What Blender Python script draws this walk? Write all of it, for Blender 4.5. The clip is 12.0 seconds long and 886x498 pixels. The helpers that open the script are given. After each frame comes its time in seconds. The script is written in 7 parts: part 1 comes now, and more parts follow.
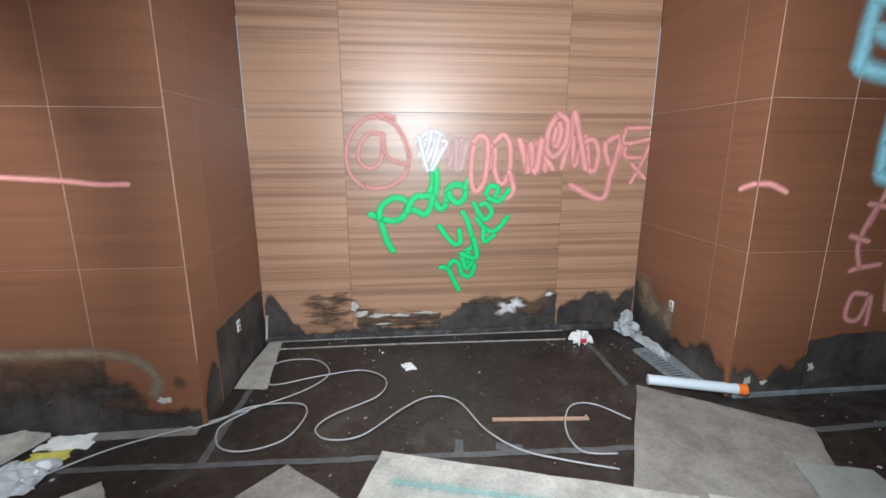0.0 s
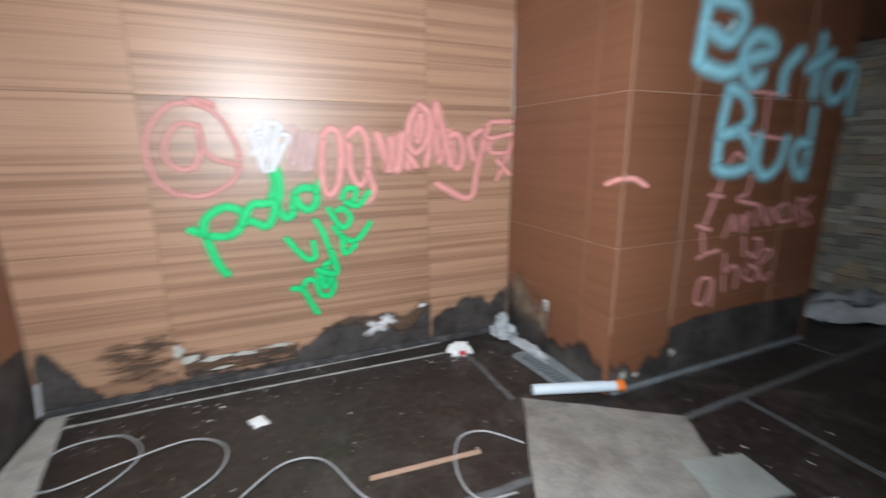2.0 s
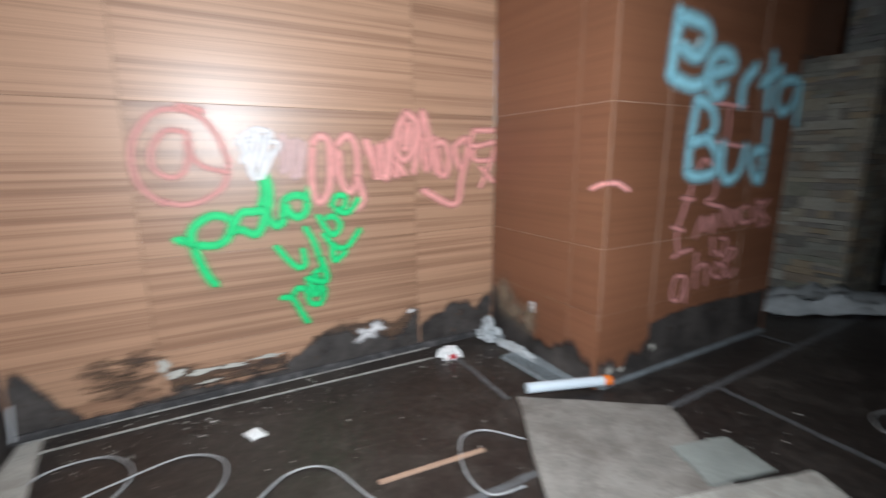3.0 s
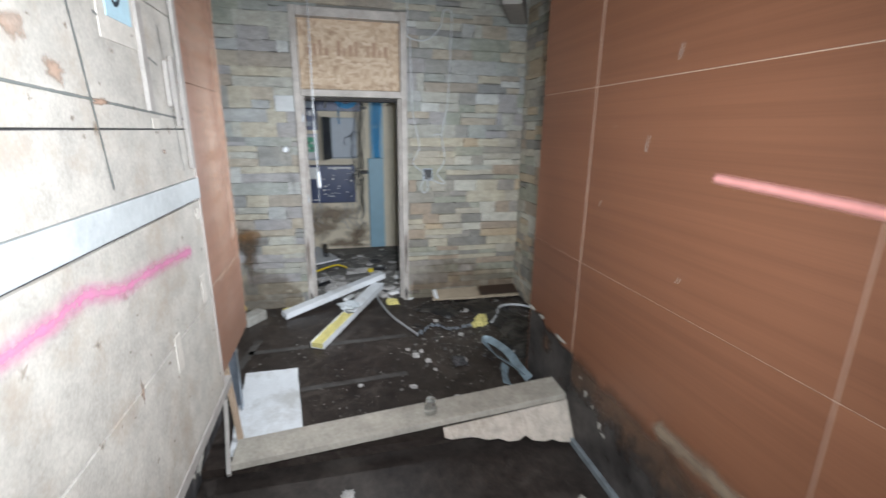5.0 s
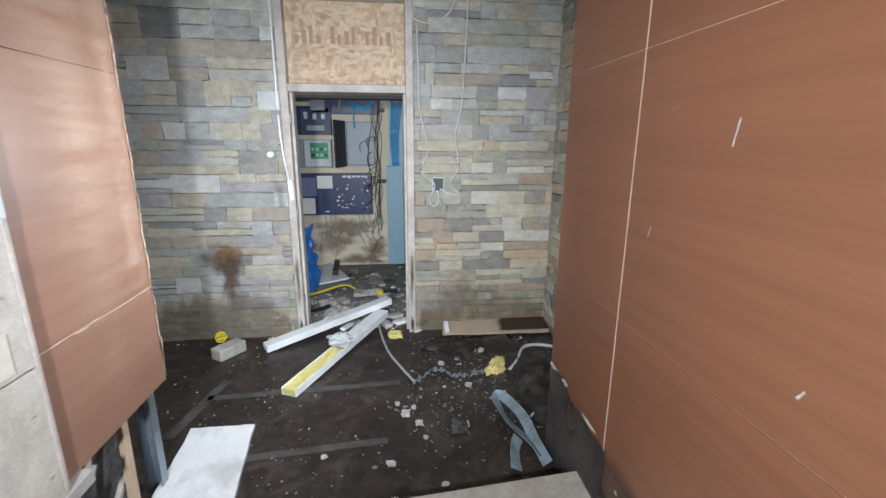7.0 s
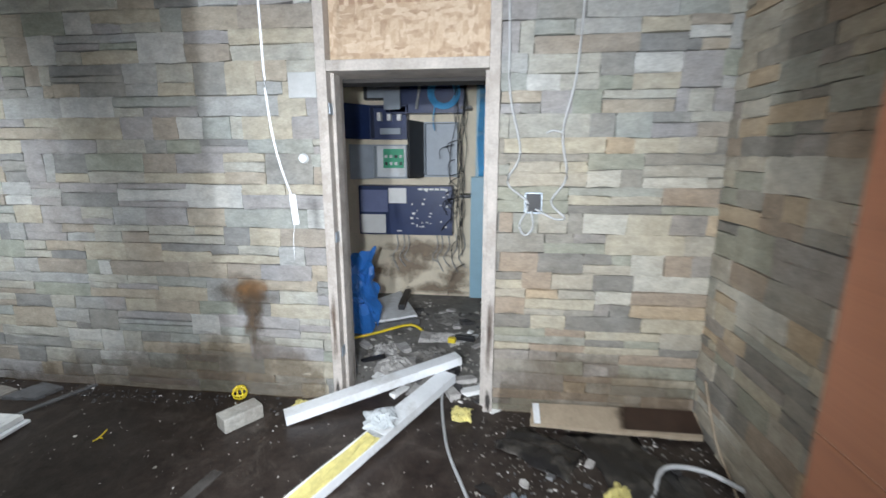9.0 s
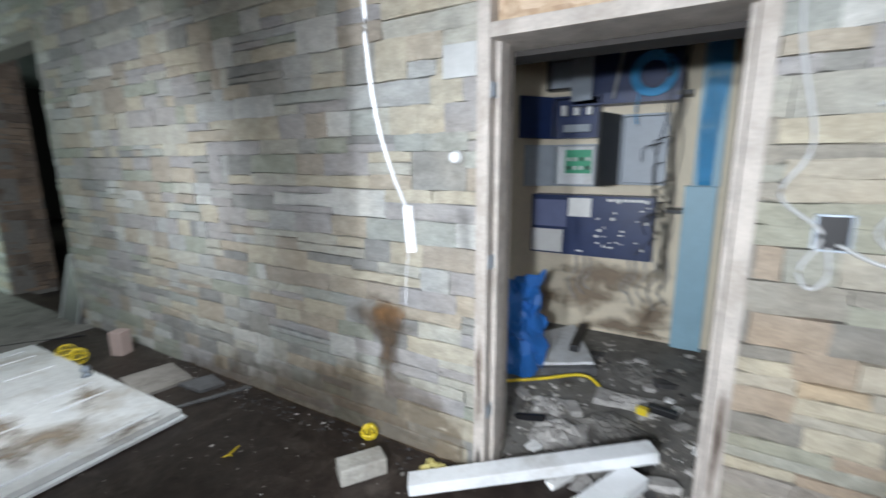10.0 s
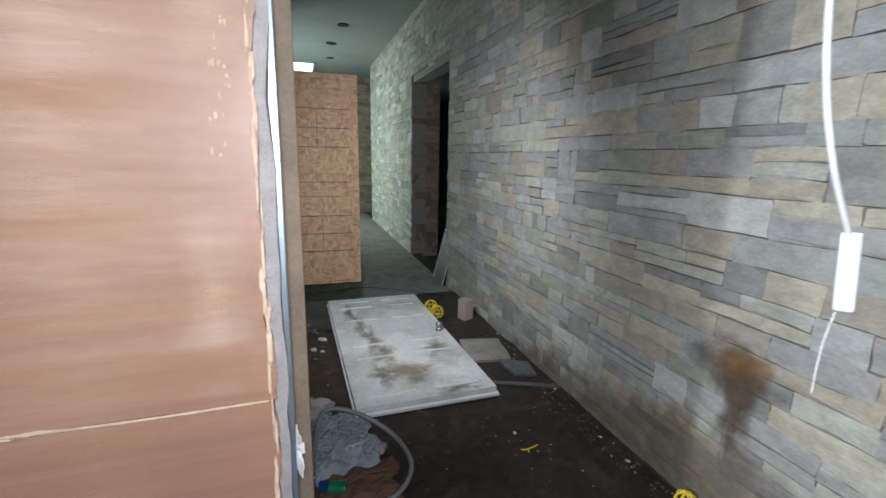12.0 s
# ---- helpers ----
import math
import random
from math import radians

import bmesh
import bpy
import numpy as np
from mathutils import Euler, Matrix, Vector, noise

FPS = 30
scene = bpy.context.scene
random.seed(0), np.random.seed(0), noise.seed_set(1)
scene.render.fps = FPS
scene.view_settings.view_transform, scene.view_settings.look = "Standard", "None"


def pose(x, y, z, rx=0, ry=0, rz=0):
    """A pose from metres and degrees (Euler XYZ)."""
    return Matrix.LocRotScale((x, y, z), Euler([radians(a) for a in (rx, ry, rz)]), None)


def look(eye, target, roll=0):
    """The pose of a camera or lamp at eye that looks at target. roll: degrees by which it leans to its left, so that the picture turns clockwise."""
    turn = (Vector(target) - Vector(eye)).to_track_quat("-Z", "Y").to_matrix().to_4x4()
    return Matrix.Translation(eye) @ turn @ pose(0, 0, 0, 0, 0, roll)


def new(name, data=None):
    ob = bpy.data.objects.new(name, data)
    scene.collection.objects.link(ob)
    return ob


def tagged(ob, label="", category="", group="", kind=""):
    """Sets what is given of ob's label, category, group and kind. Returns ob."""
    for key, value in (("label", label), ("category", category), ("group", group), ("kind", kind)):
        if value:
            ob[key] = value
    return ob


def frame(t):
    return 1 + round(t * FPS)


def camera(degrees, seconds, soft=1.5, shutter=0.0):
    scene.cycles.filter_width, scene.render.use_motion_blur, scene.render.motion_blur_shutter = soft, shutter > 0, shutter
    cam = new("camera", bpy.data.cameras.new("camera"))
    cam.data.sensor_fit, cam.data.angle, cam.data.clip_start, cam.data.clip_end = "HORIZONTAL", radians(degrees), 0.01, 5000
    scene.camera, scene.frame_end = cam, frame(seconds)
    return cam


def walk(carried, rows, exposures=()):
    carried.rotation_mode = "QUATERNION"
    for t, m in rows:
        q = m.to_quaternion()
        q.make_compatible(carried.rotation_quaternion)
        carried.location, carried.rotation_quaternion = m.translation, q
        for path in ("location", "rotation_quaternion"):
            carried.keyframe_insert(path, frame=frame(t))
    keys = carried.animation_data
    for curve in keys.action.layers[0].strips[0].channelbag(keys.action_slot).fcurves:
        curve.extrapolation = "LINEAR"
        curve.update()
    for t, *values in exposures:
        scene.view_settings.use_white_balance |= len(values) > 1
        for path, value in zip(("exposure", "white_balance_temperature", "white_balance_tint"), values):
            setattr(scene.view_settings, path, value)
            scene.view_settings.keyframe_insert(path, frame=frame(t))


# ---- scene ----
cam = camera(90.7, 12.0, shutter=0.5)
PATH = [
    (0, (1.222, -2.548, 1.676), (1.417, -0.607, 1.239), 0.0),
    (0.5, (1.287, -2.351, 1.682), (1.524, -0.414, 1.245), -0.0),
    (1, (1.247, -2.095, 1.669), (1.574, -0.17, 1.235), 0.2),
    (1.5, (1.278, -1.99, 1.644), (1.551, -0.057, 1.207), 0.2),
    (2, (1.353, -2.029, 1.67), (2.139, -0.246, 1.216), -0.3),
    (2.5, (1.348, -2.099, 1.7), (2.509, -0.535, 1.245), -0.8),
    (3, (1.127, -1.991, 1.648), (2.074, -0.279, 1.238), -0.4),
    (3.5, (0.871, -1.845, 1.611), (0.798, 0.116, 1.225), 0.2),
    (3.7, (0.77, -1.801, 1.622), (0.321, 0.105, 1.218), 1.2),
    (5.3, (0.055, -1.137, 1.697), (-1.858, -0.884, 1.172), 0.1),
    (5.5, (-0.006, -1.124, 1.696), (-1.922, -0.891, 1.17), -0.0),
    (6, (-0.138, -1.059, 1.655), (-2.052, -0.803, 1.136), 0.1),
    (6.5, (-0.329, -0.865, 1.655), (-2.243, -0.614, 1.134), -0.0),
    (6.7, (-0.387, -0.817, 1.649), (-2.307, -0.574, 1.147), 0.2),
    (8.3, (-1.189, -0.615, 1.558), (-3.138, -0.653, 1.108), 0.1),
    (8.5, (-1.33, -0.589, 1.564), (-3.275, -0.73, 1.122), -0.1),
    (9, (-1.578, -0.621, 1.548), (-3.519, -0.844, 1.12), 0.0),
    (9.5, (-2.062, -0.673, 1.56), (-3.924, -1.256, 1.119), -0.2),
    (10, (-2.27, -0.768, 1.502), (-3.969, -1.747, 1.11), -0.3),
    (10.5, (-2.44, -0.866, 1.518), (-3.675, -2.383, 1.099), 0.3),
    (11, (-2.452, -0.905, 1.498), (-3.287, -2.675, 1.086), 0.9),
    (11.5, (-2.441, -0.923, 1.502), (-3.143, -2.75, 1.09), 1.0),
    (12, (-2.403, -0.962, 1.49), (-3.005, -2.825, 1.083), 1.1),
]
walk(cam, [(t, look(eye, target, roll)) for t, eye, target, roll in PATH],
     exposures=((0, -0.15), (3.7, -0.05), (5.3, -0.06), (6.7, 0.12), (8.3, 0.53), (10.5, 0.47), (12, 0.0)))


# ---- world and lights ----
world = bpy.data.worlds.new("world")
scene.world = world
world.use_nodes = True
wn = world.node_tree
sky = wn.nodes.new("ShaderNodeTexSky")
sky.sky_type = 'NISHITA'
sky.sun_disc = False
sky.sun_elevation = radians(35)
sky.sun_rotation = radians(200)
wn.nodes["Background"].inputs["Strength"].default_value = 0.12
wn.links.new(sky.outputs[0], wn.nodes["Background"].inputs["Color"])


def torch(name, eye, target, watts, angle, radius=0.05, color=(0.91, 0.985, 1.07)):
    """A fixed lamp that stands in for the light the walker carries."""
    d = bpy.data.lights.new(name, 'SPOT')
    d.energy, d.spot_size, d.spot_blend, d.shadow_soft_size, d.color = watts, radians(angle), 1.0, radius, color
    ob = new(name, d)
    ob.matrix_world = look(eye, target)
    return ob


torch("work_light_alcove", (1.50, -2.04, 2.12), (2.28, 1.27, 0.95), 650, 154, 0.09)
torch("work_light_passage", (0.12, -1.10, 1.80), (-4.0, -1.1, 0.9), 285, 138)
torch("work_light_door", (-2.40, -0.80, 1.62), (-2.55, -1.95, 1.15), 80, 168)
# added fill for the far stone, further on than the walker goes
torch("fill_light_corridor", (-2.62, -3.15, 1.72), (-3.7, -5.0, 0.8), 112, 152)
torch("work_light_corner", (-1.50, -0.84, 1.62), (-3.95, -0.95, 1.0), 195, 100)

day = bpy.data.lights.new("window_daylight", 'AREA')
day.shape, day.size, day.size_y, day.energy, day.color = 'RECTANGLE', 2.6, 2.2, 130, (0.80, 1.0, 0.93)
new("window_daylight", day).matrix_world = look((-1.42, -10.0, 1.7), (-4.0, -10.0, 1.6))


# ---- materials ----
class Mat:
    """A small builder of node materials."""

    def __init__(self, name, rough=0.6, metal=0.0, spec=0.5):
        self.m = bpy.data.materials.new(name)
        self.m.use_nodes = True
        self.t = self.m.node_tree
        self.b = self.t.nodes["Principled BSDF"]
        self.b.inputs["Roughness"].default_value = rough
        self.b.inputs["Metallic"].default_value = metal
        self.b.inputs["Specular IOR Level"].default_value = spec
        self.co = None

    def node(self, kind, **values):
        n = self.t.nodes.new(kind)
        for key, v in values.items():
            n.inputs[key.replace("_", " ")].default_value = v
        return n

    def link(self, a, b):
        self.t.links.new(a, b)

    def coords(self, scale=(1, 1, 1), world_space=True):
        src = self.node("ShaderNodeNewGeometry").outputs["Position"] if world_space else self.node("ShaderNodeTexCoord").outputs["Object"]
        mp = self.node("ShaderNodeMapping", Scale=scale)
        self.link(src, mp.inputs["Vector"])
        return mp.outputs[0]

    def noise(self, scale, detail=4.0, rough=0.6, stretch=(1, 1, 1), world_space=True, distort=0.0, own=0.0):
        """own: how far each object's pattern is shifted from that of its neighbours."""
        n = self.node("ShaderNodeTexNoise", Scale=scale, Detail=detail, Roughness=rough, Distortion=distort)
        v = self.coords(stretch, world_space)
        if own:
            add = self.t.nodes.new("ShaderNodeVectorMath")
            add.operation = 'MULTIPLY_ADD'
            self.link(self.node("ShaderNodeObjectInfo").outputs["Random"], add.inputs[0])
            add.inputs[1].default_value = (own, own * 0.7, own * 1.3)
            self.link(v, add.inputs[2])
            v = add.outputs[0]
        self.link(v, n.inputs["Vector"])
        return n.outputs["Fac"]

    def ramp(self, fac, *stops, smooth=False, step=False):
        r = self.node("ShaderNodeValToRGB")
        e = r.color_ramp.elements
        while len(e) < len(stops):
            e.new(0.5)
        for s, (p, c) in zip(e, stops):
            s.position = p
            s.color = (*c, 1) if len(c) == 3 else c
        if step:
            r.color_ramp.interpolation = 'CONSTANT'
        if smooth:
            r.color_ramp.interpolation = 'EASE'
        self.link(fac, r.inputs[0])
        return r.outputs[0]

    def mix(self, fac, a, b, mode='MIX'):
        n = self.t.nodes.new("ShaderNodeMix")
        n.data_type, n.blend_type = 'RGBA', mode
        for socket, v in ((n.inputs[0], fac), (n.inputs[6], a), (n.inputs[7], b)):
            if isinstance(v, (int, float)):
                socket.default_value = v
            elif isinstance(v, tuple):
                socket.default_value = (*v, 1) if len(v) == 3 else v
            else:
                self.link(v, socket)
        return n.outputs[2]

    def color(self, out):
        if isinstance(out, tuple):
            self.b.inputs["Base Color"].default_value = (*out, 1)
        else:
            self.link(out, self.b.inputs["Base Color"])
        return self

    def rough(self, fac, lo, hi):
        m = self.node("ShaderNodeMapRange")
        m.inputs["To Min"].default_value, m.inputs["To Max"].default_value = lo, hi
        self.link(fac, m.inputs[0])
        self.link(m.outputs[0], self.b.inputs["Roughness"])
        return self

    def bump(self, fac, strength=0.3, dist=0.01):
        n = self.node("ShaderNodeBump", Strength=strength, Distance=dist)
        self.link(fac, n.inputs["Height"])
        self.link(n.outputs[0], self.b.inputs["Normal"])
        return self


def plain(name, c, rough=0.6, metal=0.0, vary=0.18, scale=9.0, bump=0.08, grime=None, spec=0.5):
    """A surface of one colour with two scales of wear."""
    m = Mat(name, rough, metal, spec)
    a, b = m.noise(scale, 5, 0.65), m.noise(scale * 9, 3, 0.6)
    lo = tuple(v * (1 - vary) for v in c)
    hi = tuple(min(1, v * (1 + vary * 0.6)) for v in c)
    col = m.mix(0.35, m.ramp(a, (0.3, lo), (0.7, hi)), m.ramp(b, (0.3, lo), (0.7, hi)))
    if grime:
        col = m.mix(m.ramp(m.noise(scale * 0.6, 6, 0.7), (0.5, (0, 0, 0)), (0.68, (0.75, 0.75, 0.75))), col, grime)
    m.color(col).bump(b, bump, 0.004).rough(a, rough * 0.8, min(1, rough * 1.2))
    return m.m


def laminate(name, light, dark, zebra, rough):
    """Wood laminate with a level grain; zebra: how strong its dark bands are."""
    m = Mat(name, rough)
    band = m.noise(1.0, 5, 0.6, (0.16, 0.16, 19), own=7.0)
    fine = m.noise(1.0, 4, 0.7, (1.6, 1.6, 130))
    big = m.noise(0.9, 3, 0.5, (0.6, 0.6, 0.9))
    mid = tuple((a + b) / 2 for a, b in zip(light, dark))
    c = m.ramp(band, (0.41 - 0.03 * zebra, dark), (0.475, mid), (0.56, light))
    c = m.mix(1 - zebra, c, mid)
    c = m.mix(0.30, c, m.ramp(fine, (0.3, dark), (0.7, light)))
    c = m.mix(0.35, c, m.ramp(big, (0.35, tuple(v * 0.75 for v in mid)), (0.65, tuple(v * 1.2 for v in mid))))
    c = m.mix(0.5, c, m.ramp(m.node("ShaderNodeObjectInfo").outputs["Random"], (0.0, (0.84, 0.82, 0.80)), (1.0, (1.12, 1.12, 1.12))), 'MULTIPLY')
    scuff = m.ramp(m.noise(5.0, 7, 0.75), (0.66, (0, 0, 0)), (0.80, (0.35, 0.35, 0.35)))
    c = m.mix(scuff, c, (0.42, 0.32, 0.25))
    m.color(c).bump(fine, 0.06, 0.002).rough(big, rough * 0.85, rough * 1.2)
    m.b.inputs["Coat Weight"].default_value = 0.5 * zebra
    m.b.inputs["Coat Roughness"].default_value = 0.47
    return m.m


M_back = laminate("striped_laminate", (0.54, 0.32, 0.20), (0.20, 0.096, 0.055), 1.0, 0.38)
M_brown = laminate("red_brown_laminate", (0.285, 0.122, 0.064), (0.150, 0.058, 0.030), 0.42, 0.45)
M_fin = laminate("faded_brown_laminate", (0.31, 0.170, 0.116), (0.170, 0.086, 0.060), 0.42, 0.5)
M_rot = plain("rotten_black_board", (0.045, 0.043, 0.044), 0.75, 0, 0.5, 14, 0.5, (0.16, 0.15, 0.15))
M_joint = plain("pale_laminate_edge", (0.52, 0.38, 0.29), 0.6)
M_jointd = plain("dark_laminate_edge", (0.24, 0.14, 0.08), 0.6)
M_dark = plain("near_black", (0.03, 0.026, 0.024), 0.8)
M_ceiling = plain("grey_plaster_ceiling", (0.20, 0.22, 0.215), 0.7, 0, 0.2, 2)
M_white = plain("white_paint", (0.74, 0.76, 0.78), 0.5, 0, 0.12, 6, 0.05, (0.45, 0.44, 0.42))
M_paper = plain("white_paper", (0.78, 0.78, 0.77), 0.8, 0, 0.1, 20, 0.2)
M_board = plain("grey_cement_board", (0.265, 0.245, 0.22), 0.8, 0, 0.45, 5, 0.35, (0.13, 0.11, 0.095))
M_board2 = plain("pale_cement_board", (0.43, 0.415, 0.375), 0.8, 0, 0.45, 6, 0.35, (0.25, 0.225, 0.19))
M_tube2 = plain("dirty_caulk", (0.34, 0.325, 0.30), 0.8, 0, 0.5, 16, 0.4, (0.10, 0.09, 0.08))
M_tape = plain("grey_tape", (0.115, 0.117, 0.122), 0.55, 0, 0.4, 18, 0.3, (0.06, 0.055, 0.05))
M_trim = plain("pale_blue_grey_trim", (0.20, 0.225, 0.24), 0.6, 0, 0.4, 14, 0.3, (0.07, 0.07, 0.07))
M_boardg = plain("greenish_cement_board", (0.27, 0.29, 0.27), 0.75, 0, 0.25, 6, 0.2, (0.19, 0.195, 0.18))
M_tapem = plain("mud_covered_tape", (0.075, 0.069, 0.064), 0.6, 0, 0.6, 13, 0.4, (0.025, 0.019, 0.016))
M_cable = plain("grey_cable", (0.36, 0.365, 0.37), 0.45)
M_cabled = plain("dusty_white_cable", (0.33, 0.335, 0.345), 0.6)
M_cablew = plain("white_cable", (0.46, 0.47, 0.48), 0.5)
M_wood = plain("bare_wood", (0.42, 0.31, 0.22), 0.7, 0, 0.25, 12, 0.2)
M_stud = plain("aged_stud_timber", (0.27, 0.20, 0.145), 0.75, 0, 0.35, 12, 0.25)
M_woodg = plain("weathered_wood", (0.35, 0.325, 0.30), 0.75, 0, 0.25, 12, 0.25)
M_steel = plain("galvanised_steel", (0.36, 0.41, 0.47), 0.48, 0.85, 0.25, 16, 0.1)


def floor_mat():
    m = Mat("wet_dirty_floor", 0.5)
    a, b, c = m.noise(1.9, 7, 0.68, distort=0.7), m.noise(17, 6, 0.75), m.noise(60, 4, 0.7)
    col = m.ramp(a, (0.3, (0.011, 0.008, 0.008)), (0.52, (0.020, 0.015, 0.013)), (0.70, (0.082, 0.070, 0.061)))
    col = m.mix(0.45, col, m.ramp(b, (0.35, (0.007, 0.006, 0.006)), (0.7, (0.078, 0.063, 0.054))))
    silt = m.ramp(m.noise(3.4, 8, 0.78, distort=1.2), (0.56, (0, 0, 0)), (0.74, (0.5, 0.5, 0.5)))
    col = m.mix(silt, col, (0.105, 0.092, 0.080))
    specks = m.ramp(c, (0.69, (0, 0, 0)), (0.76, (0.8, 0.8, 0.8)))
    col = m.mix(specks, col, (0.22, 0.20, 0.18))
    m.color(col).rough(a, 0.22, 0.7).bump(b, 0.3, 0.008)
    return m.m


M_floor = floor_mat()


def mud_mat():
    m = Mat("wet_brown_mud", 0.5, spec=0.35)
    a, b = m.noise(1.1, 6, 0.6), m.noise(14, 6, 0.75)
    col = m.ramp(a, (0.3, (0.013, 0.009, 0.008)), (0.58, (0.026, 0.018, 0.015)), (0.75, (0.062, 0.047, 0.038)))
    col = m.mix(0.4, col, m.ramp(b, (0.35, (0.008, 0.006, 0.005)), (0.7, (0.078, 0.060, 0.049))))
    silt = m.ramp(m.noise(4.5, 8, 0.8, distort=1.0), (0.51, (0, 0, 0)), (0.70, (0.6, 0.6, 0.6)))
    col = m.mix(silt, col, (0.105, 0.088, 0.074))
    grit = m.ramp(m.noise(75, 4, 0.75), (0.68, (0, 0, 0)), (0.75, (0.7, 0.7, 0.7)))
    col = m.mix(grit, col, (0.20, 0.18, 0.155))
    m.color(col).rough(m.noise(2.6, 5, 0.65), 0.16, 0.75).bump(b, 0.32, 0.008)
    return m.m


M_mud = mud_mat()


def stone_mat(name, island, tones):
    """Split ledge stone; tones: the base colours that its stones take by chance."""
    m = Mat(name, 0.82)
    src = m.node("ShaderNodeNewGeometry").outputs["Random Per Island"] if island else m.node("ShaderNodeObjectInfo").outputs["Random"]
    col = m.ramp(src, *[(i / len(tones), c) for i, c in enumerate(tones)], step=True)
    g = m.noise(5, 6, 0.7)
    f = m.noise(48, 5, 0.7, (1, 1, 2.2))
    col = m.mix(0.16, col, m.ramp(g, (0.3, (0.20, 0.185, 0.155)), (0.7, (0.56, 0.545, 0.49))))
    col = m.mix(0.7, col, m.ramp(m.noise(13, 5, 0.65, (1, 1, 1.8)), (0.3, (0.66, 0.66, 0.66)), (0.7, (1.2, 1.2, 1.2))), 'MULTIPLY')
    col = m.mix(0.5, col, m.ramp(m.noise(3.2, 4, 0.6), (0.35, (1.0, 0.97, 0.90)), (0.65, (0.95, 1.0, 1.03))), 'MULTIPLY')
    col = m.mix(0.55, col, m.ramp(f, (0.3, (0.64, 0.64, 0.64)), (0.7, (1.15, 1.15, 1.15))), 'MULTIPLY')
    m.color(col).bump(f, 0.34, 0.008)
    return m.m


COOL = (  # grey, green and tan, little saturated
        (0.232, 0.229, 0.219), (0.377, 0.367, 0.323), (0.280, 0.294, 0.277), (0.342, 0.294, 0.233), (0.263, 0.280, 0.236), (0.457, 0.457, 0.443), (0.285, 0.245, 0.204),
        (0.275, 0.261, 0.265), (0.354, 0.344, 0.306), (0.190, 0.190, 0.190), (0.326, 0.330, 0.326), (0.388, 0.348, 0.273), (0.293, 0.280, 0.283))
WARM = ((0.258, 0.233, 0.196), (0.420, 0.370, 0.280), (0.293, 0.289, 0.248), (0.409, 0.311, 0.205), (0.276, 0.272, 0.214), (0.472, 0.439, 0.373), (0.307, 0.234, 0.172),
        (0.258, 0.229, 0.205), (0.386, 0.341, 0.271), (0.190, 0.174, 0.153), (0.352, 0.319, 0.262))
# brown stone, also toned darker because these faces catch little daylight
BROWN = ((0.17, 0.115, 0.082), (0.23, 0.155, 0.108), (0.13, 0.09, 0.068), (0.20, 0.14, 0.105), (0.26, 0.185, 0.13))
M_stone, M_stones = stone_mat("ledge_stone", False, COOL), stone_mat("ledge_stone_joined", True, COOL)
M_stonew, M_stonesw = stone_mat("tan_ledge_stone", False, WARM), stone_mat("tan_ledge_stone_joined", True, WARM)
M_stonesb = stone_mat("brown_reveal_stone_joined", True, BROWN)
M_mortar = plain("grey_mortar", (0.22, 0.21, 0.19), 0.95, 0, 0.3, 30, 0.5)


def osb_mat(name, a, b, dark, relief=0.2):
    """Strand board: long flakes lying at odds, two layers over one another."""
    m = Mat(name, 0.75)
    layers = []
    for turn, stretch in ((25, (16, 16, 46)), (-35, (42, 42, 18))):
        v = m.node("ShaderNodeTexVoronoi", Scale=1.0, Randomness=1.0)
        mp = m.node("ShaderNodeMapping", Rotation=(radians(turn), radians(turn), 0))
        m.link(m.coords(stretch), mp.inputs["Vector"])
        m.link(mp.outputs[0], v.inputs["Vector"])
        layers.append(v)
    n = m.noise(40, 5, 0.7)
    col = m.mix(m.ramp(m.noise(9, 4, 0.6), (0.45, (0, 0, 0)), (0.55, (1, 1, 1))),
                m.ramp(layers[0].outputs["Color"], (0.15, dark), (0.4, a), (0.85, b)), m.ramp(layers[1].outputs["Color"], (0.15, dark), (0.45, a), (0.85, b)))
    col = m.mix(0.35, col, m.ramp(n, (0.3, dark), (0.7, b)))
    m.color(col).bump(layers[0].outputs["Distance"], relief, 0.004)
    return m.m


M_osb = osb_mat("strand_board", (0.44, 0.32, 0.21), (0.60, 0.48, 0.36), (0.29, 0.19, 0.12))
M_osbd = osb_mat("weathered_strand_board", (0.33, 0.195, 0.112), (0.45, 0.285, 0.17), (0.20, 0.112, 0.062))
M_ply = plain("pale_washed_plywood", (0.46, 0.43, 0.385), 0.75, 0, 0.34, 11, 0.2, (0.36, 0.30, 0.24))
M_room = plain("cream_plywood_backing", (0.74, 0.66, 0.52), 0.75, 0, 0.15, 4)
M_navy = plain("navy_enamel", (0.018, 0.035, 0.11), 0.4, 0, 0.3, 8)
M_grey = plain("grey_enamel", (0.33, 0.37, 0.42), 0.45, 0, 0.15, 8)
M_teal = plain("pale_blue_trunking", (0.27, 0.44, 0.54), 0.5, 0, 0.12, 8)
M_blue = plain("blue_plastic", (0.03, 0.16, 0.50), 0.35)
M_bluec = plain("blue_cable", (0.06, 0.33, 0.62), 0.45)
M_black = plain("black_plastic", (0.012, 0.012, 0.014), 0.45)
M_yellow = plain("yellow_plastic", (0.72, 0.55, 0.03), 0.45)
M_foam = plain("yellow_insulation", (0.66, 0.58, 0.22), 0.9, 0, 0.3, 25, 0.6)
M_orange = plain("orange_plastic", (0.85, 0.20, 0.03), 0.45)
M_tube = plain("pale_blue_white_plastic", (0.62, 0.70, 0.76), 0.4, 0, 0.08)
M_rubble = plain("pale_rubble", (0.44, 0.42, 0.40), 0.95, 0, 0.5, 20, 0.5)


